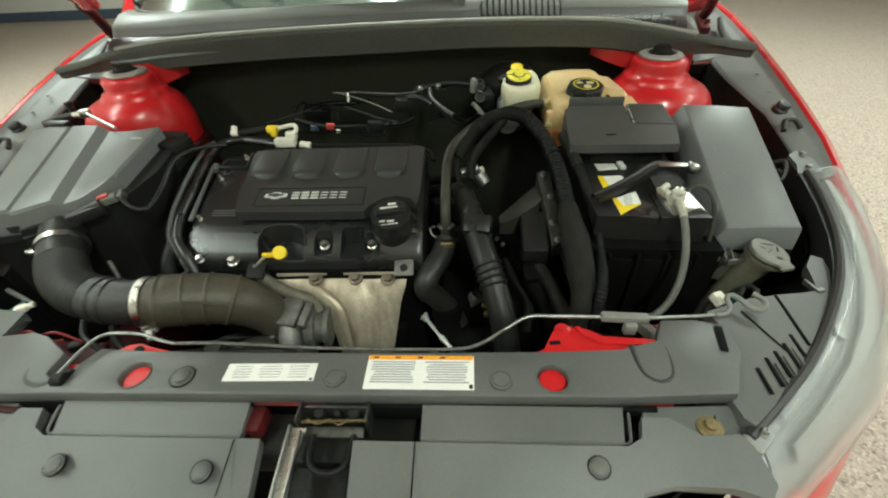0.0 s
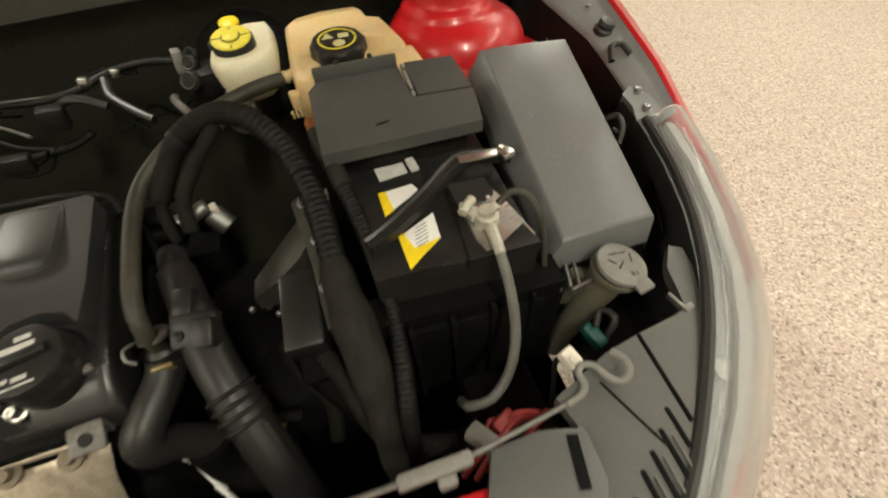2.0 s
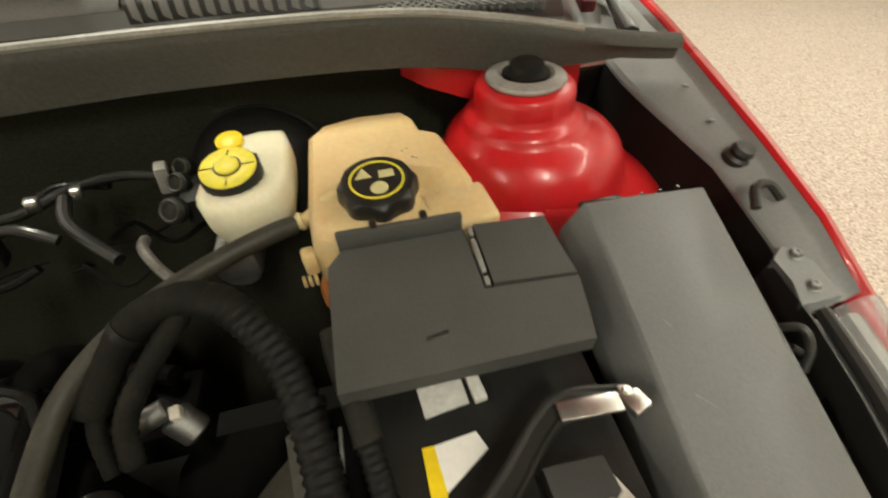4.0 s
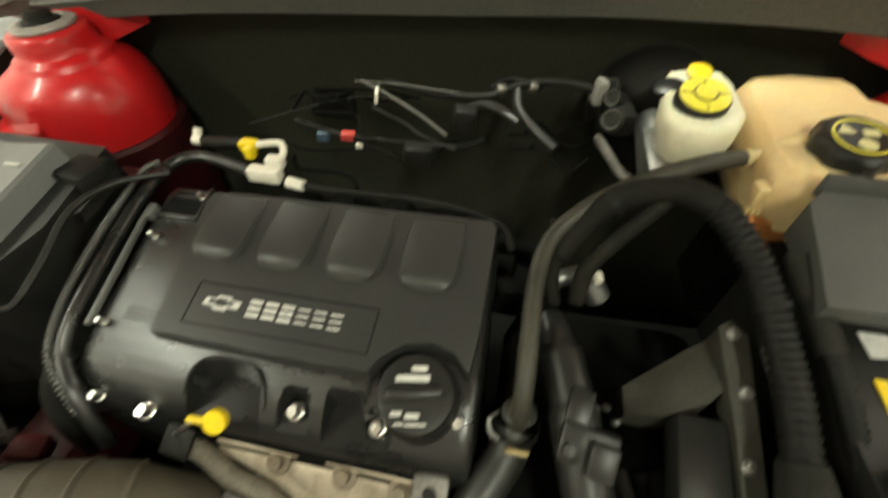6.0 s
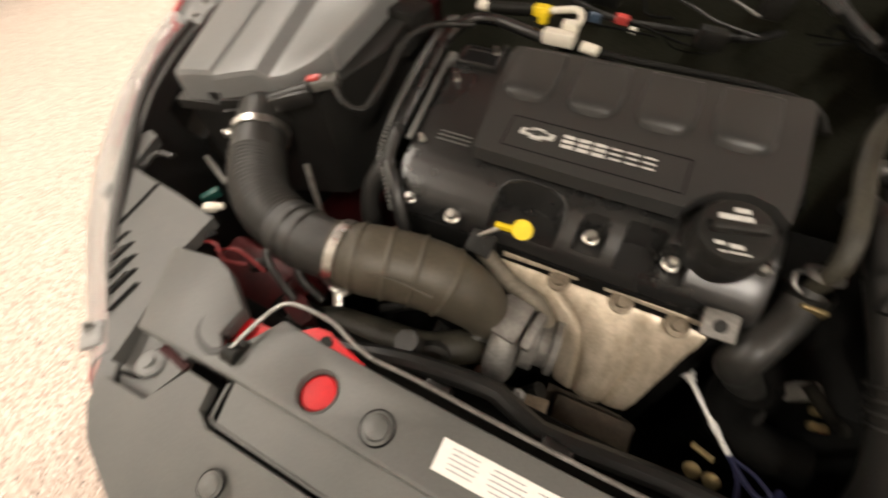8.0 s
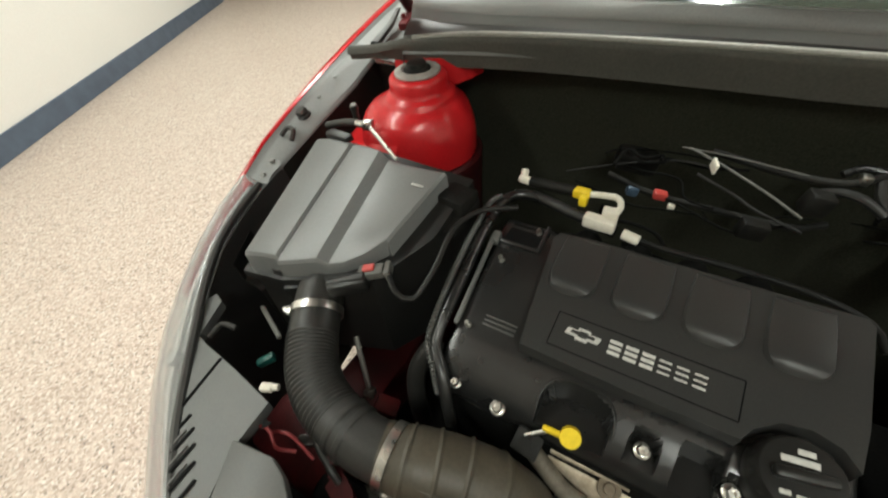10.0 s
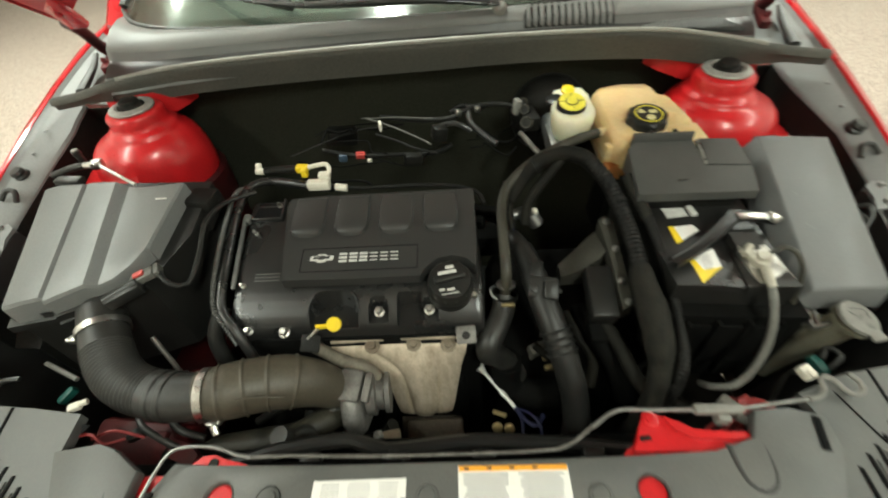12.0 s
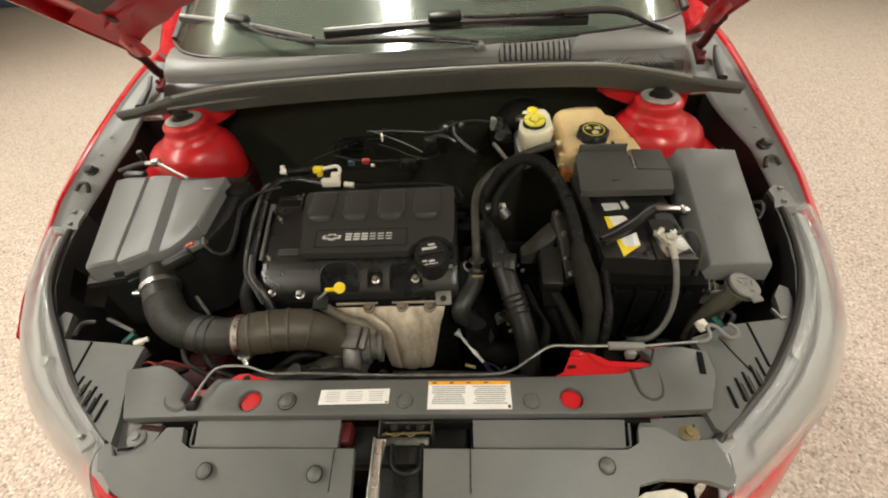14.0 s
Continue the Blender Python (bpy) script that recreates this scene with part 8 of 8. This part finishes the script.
tube(b, [(-0.175, 0.86, 0.828), (-0.24, 0.872, 0.832), (-0.3, 0.882, 0.836), (-0.335, 0.87, 0.836), (-0.345, 0.83, 0.832), (-0.343, 0.77, 0.822), (-0.336, 0.7, 0.808), (-0.332, 0.65, 0.795), (-0.328, 0.615, 0.775), (-0.305, 0.59, 0.758), (-0.29, 0.572, 0.73), (-0.28, 0.56, 0.7)], 0.0082, 14, 0.01)
part("sheath", b, GLOSS, harness, "smooth black sheath")
b = bm_new()
tube(b, [(-0.345, 0.852, 0.845), (-0.354, 0.83, 0.844), (-0.353, 0.77, 0.833), (-0.347, 0.7, 0.819), (-0.342, 0.65, 0.804), (-0.337, 0.612, 0.782), (-0.318, 0.59, 0.764), (-0.304, 0.574, 0.735)], ribbed(0.0042, 0.0052, 0.0011), 12, 0.0011)
part("corrugated_sleeve", b, mat("shiny_grey_conduit", (0.05, 0.05, 0.047), 0.24, spec=0.8, grain=0.1), harness, "shiny black corrugated sleeve", sharp=80)
b = bm_new()
tube(b, [(-0.33, 0.62, 0.775), (-0.345, 0.59, 0.74), (-0.34, 0.57, 0.7), (-0.33, 0.56, 0.66)], 0.013, 12, 0.01)
part("branch", b, BLACK, harness)
b = bm_new()
rod(b, (-0.447, 0.585, 0.75), (-0.398, 0.538, 0.69), 0.004, n=12)
lathe(b, [(0.009, 0), (0.009, 0.008), (0.006, 0.01)], (-0.402, 0.542, 0.692), (-0.5, 0.45, 0.7), 12)
part("stay", b, DARK_METAL, harness, "dull steel stay")
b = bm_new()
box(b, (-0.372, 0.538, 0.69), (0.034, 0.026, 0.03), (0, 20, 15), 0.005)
part("stay_foot", b, RED_HALF_DIM, harness, "dark red bracket")

# ---- fuel line with pale connectors behind the engine ----
fuel = thing("fuel_line_connector", (-0.2, 0.87, 0.78), "white and yellow fuel line connector behind the engine", "fuel connector")
b = bm_new()
box(b, (-0.198, 0.857, 0.84), (0.044, 0.017, 0.018), (0, 0, -2), 0.003)
box(b, (-0.188, 0.871, 0.849), (0.022, 0.015, 0.016), (0, 0, 4), 0.003)
rod(b, (-0.165, 0.85, 0.838), (-0.142, 0.847, 0.836), 0.0072, n=14)
part("connector", b, WHITE, fuel, "white quick connector")
b = bm_new()
tube(b, [(-0.183, 0.868, 0.848), (-0.178, 0.88, 0.858), (-0.186, 0.892, 0.862), (-0.205, 0.896, 0.858), (-0.225, 0.896, 0.854)], 0.0045, 10, 0.005)
part("elbow", b, WHITE, fuel, "pale elbow fitting")
b = bm_new()
rod(b, (-0.318, 0.912, 0.838), (-0.342, 0.918, 0.836), 0.007, n=14)
rod(b, (-0.336, 0.917, 0.836), (-0.338, 0.928, 0.848), 0.0062, n=14)
part("elbow", b, WHITE, fuel, "pale elbow fitting")
b = bm_new()
box(b, (-0.236, 0.895, 0.853), (0.024, 0.016, 0.014), (0, 0, -4), 0.003)
box(b, (-0.23, 0.884, 0.85), (0.012, 0.012, 0.016), (0, 0, -4), 0.002)
part("safety_clip", b, YELLOW, fuel, "yellow safety clip")
b = bm_new()
rod(b, (-0.24, 0.897, 0.852), (-0.322, 0.913, 0.838), 0.0085, n=14)
tube(b, [(-0.14, 0.847, 0.836), (-0.1, 0.845, 0.835), (-0.03, 0.85, 0.832), (0.05, 0.84, 0.835), (0.1, 0.825, 0.83), (0.115, 0.8, 0.82)], 0.0042, 10, 0.01)
part("line", b, VOID, fuel, "black fuel line")

# ---- tangle of wires against the firewall ----
wires = thing("firewall_wiring", (0.0, 1.0, 0.75), "tangle of black wires, pipes and small plugs by the firewall", "wiring")
for pts, r, m_, lab in (
    ([(-0.12, 1.02, 0.885), (-0.07, 0.99, 0.882), (-0.02, 0.955, 0.878), (0.02, 0.925, 0.872)], 0.0017, SLEEVE, "thin grey rod"),
    ([(-0.09, 1.03, 0.88), (0.0, 1.01, 0.878), (0.06, 1.0, 0.885), (0.1, 1.022, 0.892), (0.15, 1.028, 0.895), (0.2, 1.02, 0.89)], 0.0052, VOID, "black vacuum hose"),
    ([(0.095, 1.02, 0.888), (0.1, 0.99, 0.875), (0.125, 0.965, 0.862), (0.15, 0.945, 0.852)], 0.0065, BLACK, "dusty heater hose"),
    ([(-0.22, 0.985, 0.835), (-0.15, 0.98, 0.82), (-0.07, 0.972, 0.822), (0.02, 0.96, 0.83), (0.06, 0.97, 0.84)], 0.005, VOID, "black wire sleeve"),
    ([(-0.28, 0.96, 0.84), (-0.2, 1.0, 0.85), (-0.13, 1.02, 0.86), (-0.08, 1.02, 0.86)], 0.0014, BLACK, "thin black cable"),
    ([(-0.1, 0.995, 0.86), (-0.05, 0.975, 0.852), (-0.02, 0.955, 0.848), (0.03, 0.93, 0.848)], 0.002, BLACK, "thin black cable"),
    ([(-0.13, 1.02, 0.884), (-0.072, 1.016, 0.885), (0.0, 1.008, 0.884), (0.06, 0.998, 0.883)], 0.0011, SLEEVE, "thin grey cable"),
    ([(0.03, 0.985, 0.872), (0.055, 0.98, 0.884), (0.078, 0.972, 0.884), (0.1, 0.966, 0.872)], 0.0055, GLOSS, "glossy black pipe elbow"),
    ([(0.06, 1.03, 0.88), (0.077, 1.04, 0.888), (0.1, 1.038, 0.888), (0.13, 1.036, 0.882)], 0.005, GLOSS, "glossy black pipe elbow"),
    ([(-0.17, 0.95, 0.72), (-0.05, 0.94, 0.71), (0.07, 0.92, 0.71), (0.15, 0.89, 0.72)], 0.011, DEEP, "black loom"),
    ([(-0.3, 0.92, 0.7), (-0.15, 0.9, 0.69), (0.0, 0.89, 0.695), (0.12, 0.87, 0.71)], 0.014, DEEP, "black intake runner pipe"),
):
    b = bm_new()
    tube(b, pts, r, 10, 0.01)
    part("wire", b, m_, wires, lab)
rng = random.Random(21)
for k in range(11):
    x0, y0, z0 = rng.uniform(-0.26, 0.12), rng.uniform(0.93, 1.03), rng.uniform(0.8, 0.87)
    pts = [(x0, y0, z0)]
    for j in range(4):
        pts.append((pts[-1][0] + rng.uniform(0.0, 0.06), min(1.05, max(0.91, pts[-1][1] + rng.uniform(-0.03, 0.03))), min(0.885, max(0.78, pts[-1][2] + rng.uniform(-0.025, 0.02)))))
    b = bm_new()
    tube(b, pts, rng.choice((0.0012, 0.0016, 0.0022, 0.003)), 8, 0.008)
    part("wire", b, DEEP, wires, "thin black wire")
for p, s, m_, lab in (
    ((-0.085, 0.982, 0.886), (0.004, 0.022, 0.014), WHITE, "white cable strap"),
    ((-0.138, 0.978, 0.822), (0.02, 0.014, 0.012), PINK, "red plug"),
    ((-0.178, 0.98, 0.818), (0.018, 0.016, 0.016), mat("blue_grey_plug", (0.05, 0.08, 0.12), 0.45, grain=0.1), "blue-grey plug"),
    ((-0.118, 0.966, 0.815), (0.01, 0.008, 0.008), WHITE, "small white tag"),
    ((0.075, 1.005, 0.892), (0.012, 0.012, 0.014), STEEL, "bright pipe clip"),
    ((0.115, 1.01, 0.895), (0.01, 0.012, 0.012), STEEL, "bright pipe clip"),
    ((0.195, 1.015, 0.893), (0.012, 0.02, 0.03), GREY_CABLE, "grey hose clip"),
    ((0.035, 0.965, 0.872), (0.03, 0.025, 0.03), VOID, "black plug"),
    ((-0.02, 0.925, 0.84), (0.035, 0.02, 0.025), VOID, "black sensor"),
    ((-0.19, 1.055, 0.826), (0.066, 0.04, 0.034), VOID, "black relay box"),
):
    b = bm_new()
    box(b, p, s, (0, 10, 15), min(s) * 0.2)
    part("plug", b, m_, wires, lab)
# Inlet manifold low behind the engine, nearly black.
manifold = thing("inlet_manifold", (-0.1, 0.93, 0.5), "black plastic inlet manifold behind the engine", "inlet manifold")
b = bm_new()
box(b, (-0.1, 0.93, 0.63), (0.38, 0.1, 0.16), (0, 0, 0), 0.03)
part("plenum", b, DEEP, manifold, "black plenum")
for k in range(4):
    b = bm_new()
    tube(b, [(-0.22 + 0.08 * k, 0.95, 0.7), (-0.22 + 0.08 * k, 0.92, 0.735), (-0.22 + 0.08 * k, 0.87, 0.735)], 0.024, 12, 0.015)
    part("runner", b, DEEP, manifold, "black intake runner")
b = bm_new()
box(b, (0.13, 0.87, 0.67), (0.08, 0.08, 0.06), (0, 0, 0), 0.01)
part("throttle_body", b, DEEP, manifold)
b = bm_new()
box(b, (0.0, 0.9, 0.742), (0.05, 0.03, 0.02), (0, 0, 10), 0.004)
part("map_sensor", b, DEEP, manifold)

# ---- wing valve by the left tower ----
fill = thing("service_valve", (-0.62, 0.85, 0.8), "black air-conditioning service valve with metal pipes", "pipe valve")
b = bm_new()
tube(b, [(-0.7, 0.862, 0.89), (-0.66, 0.868, 0.9), (-0.63, 0.868, 0.905)], 0.0065, 12, 0.008)
lathe(b, [(0.006, 0), (0.006, 0.016), (0.0072, 0.018), (0.0072, 0.026), (0.003, 0.028)], (-0.645, 0.885, 0.9), n=16)
part("cap", b, RUBBER, fill, "black rubber cap")
b = bm_new()
lathe(b, [(0.0, 0.0), (0.0055, 0.0), (0.0055, 0.0018), (0, 0.0018)], (-0.645, 0.885, 0.927), n=16)
part("cap_top", b, GREY_CABLE, fill)
b = bm_new()
rod(b, (-0.63, 0.868, 0.905), (-0.6, 0.86, 0.908), 0.006, n=12)
box(b, (-0.598, 0.862, 0.91), (0.02, 0.016, 0.016), (0, 0, 20), 0.003)
rod(b, (-0.585, 0.852, 0.912), (-0.5, 0.805, 0.9), 0.0032, n=10)
part("pipe", b, STEEL, fill, "bright metal pipe")

# ---- wipers ----
def wiper(pivot, arm_pts, blade, label):
    w = thing("wiper", pivot, label, "wiper", "windscreen wipers")
    b = bm_new()
    lathe(b, [(0.013, -0.012), (0.014, 0.004), (0.0115, 0.009), (0.006, 0.012), (0.0, 0.0125)], pivot, (0, -0.4, 0.9), 24)
    part("pivot_cap", b, GREY_CABLE, w, "grey pivot cap")
    b = bm_new()
    tube(b, arm_pts, lambda d, total: 0.0085 + 0.0065 * math.sin(math.pi * min(1.0, d / total / 0.62)) - 0.002 * d / total, 12, 0.015, flat=0.6)
    part("arm", b, GLOSS, w, "glossy black wiper arm")
    a, c = Vector(blade[0]), Vector(blade[1])
    b = bm_new()
    tube(b, [a, (a * 2 + c) / 3 + Vector((0, 0, 0.006)), (a + c * 2) / 3 + Vector((0, 0, 0.006)), c], 0.0045, 8, 0.02)
    blade_part = part("blade", b, DULL_STEEL, w, "grey metal blade spine")
    b = bm_new()
    tube(b, [a - Vector((0, 0.004, 0.009)), (a + c) / 2 - Vector((0, 0.004, 0.004)), c - Vector((0, 0.004, 0.009))], 0.0075, 8, 0.02, flat=1.5)
    part("rubber", b, RUBBER, blade_part, "black rubber lip")
    b = bm_new()
    mid = Vector(arm_pts[-1])
    box(b, mid, (0.085, 0.024, 0.02), (30, 0, math.degrees(math.atan2(c.y - a.y, c.x - a.x))), 0.006)
    part("blade_joint", b, BLACK, blade_part, "black clip between arm and blade")


wiper((0.648, 1.2, 1.024), [(0.648, 1.198, 1.034), (0.6, 1.212, 1.05), (0.545, 1.235, 1.072), (0.48, 1.235, 1.082), (0.386, 1.214, 1.086), (0.225, 1.184, 1.094), (0.081, 1.186, 1.1)], [(-0.228, 1.178, 1.088), (0.447, 1.228, 1.07)], "long black wiper lying across the windscreen")
wiper((0.163, 1.102, 1.05), [(0.163, 1.1, 1.06), (0.1, 1.1, 1.069), (0.022, 1.1, 1.077), (-0.085, 1.11, 1.077), (-0.238, 1.132, 1.075), (-0.38, 1.176, 1.087), (-0.483, 1.262, 1.106)], [(-0.733, 1.42, 1.09), (-0.255, 1.162, 1.076)], "black wiper parked low on the windscreen")

# ---- small parts deep in the bay ----
clutter = thing("lower_bay_pipes", (-0.15, 0.46, 0.5), "dark pipes, clips and fittings below the intake hose", "engine pipes")
for pts, r, m_, lab in (
    ([(-0.36, 0.47, 0.56), (-0.28, 0.455, 0.59), (-0.2, 0.445, 0.6), (-0.12, 0.46, 0.59)], 0.012, VOID, "black oil hose"),
    ([(-0.3, 0.5, 0.6), (-0.25, 0.52, 0.62), (-0.21, 0.535, 0.6)], 0.008, VOID, "dull coolant pipe"),
    ([(-0.17, 0.47, 0.63), (-0.155, 0.49, 0.66), (-0.14, 0.5, 0.65), (-0.135, 0.52, 0.61)], 0.0035, DULL_STEEL, "thin steel actuator line"),
    ([(0.05, 0.47, 0.56), (0.08, 0.455, 0.575), (0.12, 0.455, 0.58), (0.16, 0.47, 0.575)], 0.006, RUBBER, "black lead"),
    ([(0.19, 0.6, 0.66), (0.215, 0.58, 0.65), (0.24, 0.58, 0.63)], 0.007, LOOM, "taped wire"),
    ([(0.25, 0.64, 0.7), (0.262, 0.6, 0.69), (0.285, 0.57, 0.66), (0.28, 0.54, 0.62)], 0.009, LOOM, "taped wire"),
    ([(-0.4, 0.53, 0.7), (-0.42, 0.5, 0.68), (-0.4, 0.47, 0.66), (-0.36, 0.46, 0.64)], 0.006, RUBBER, "black lead"),
    ([(-0.46, 0.5, 0.7), (-0.43, 0.46, 0.7), (-0.39, 0.44, 0.69), (-0.36, 0.43, 0.66)], 0.005, RUBBER, "black lead"),
):
    b = bm_new()
    tube(b, pts, r, 10, 0.008)
    part("pipe", b, m_, clutter, lab)
for p, size, turn, m_, lab in (
    ((-0.17, 0.478, 0.655), (0.022, 0.018, 0.014), 20, CASTING, "grey fitting"),
    ((-0.205, 0.46, 0.64), (0.014, 0.014, 0.01), -15, DULL_STEEL, "dull nut"),
    ((-0.06, 0.47, 0.6), (0.03, 0.02, 0.016), 10, SHIELD_DARK, "rusty bracket"),
    ((-0.02, 0.452, 0.565), (0.05, 0.02, 0.02), -4, SHIELD_DARK, "rusty flange"),
    ((0.195, 0.6, 0.64), (0.03, 0.02, 0.03), 25, GREY_CABLE, "dusty sensor body"),
    ((-0.44, 0.45, 0.69), (0.022, 0.016, 0.014), 35, BLACK, "black plug"),
    ((-0.395, 0.448, 0.69), (0.014, 0.012, 0.012), -10, RED_DIM, "dark red clip"),
):
    b = bm_new()
    box(b, p, size, (10, 5, turn), min(size) * 0.22)
    part("fitting", b, m_, clutter, lab)
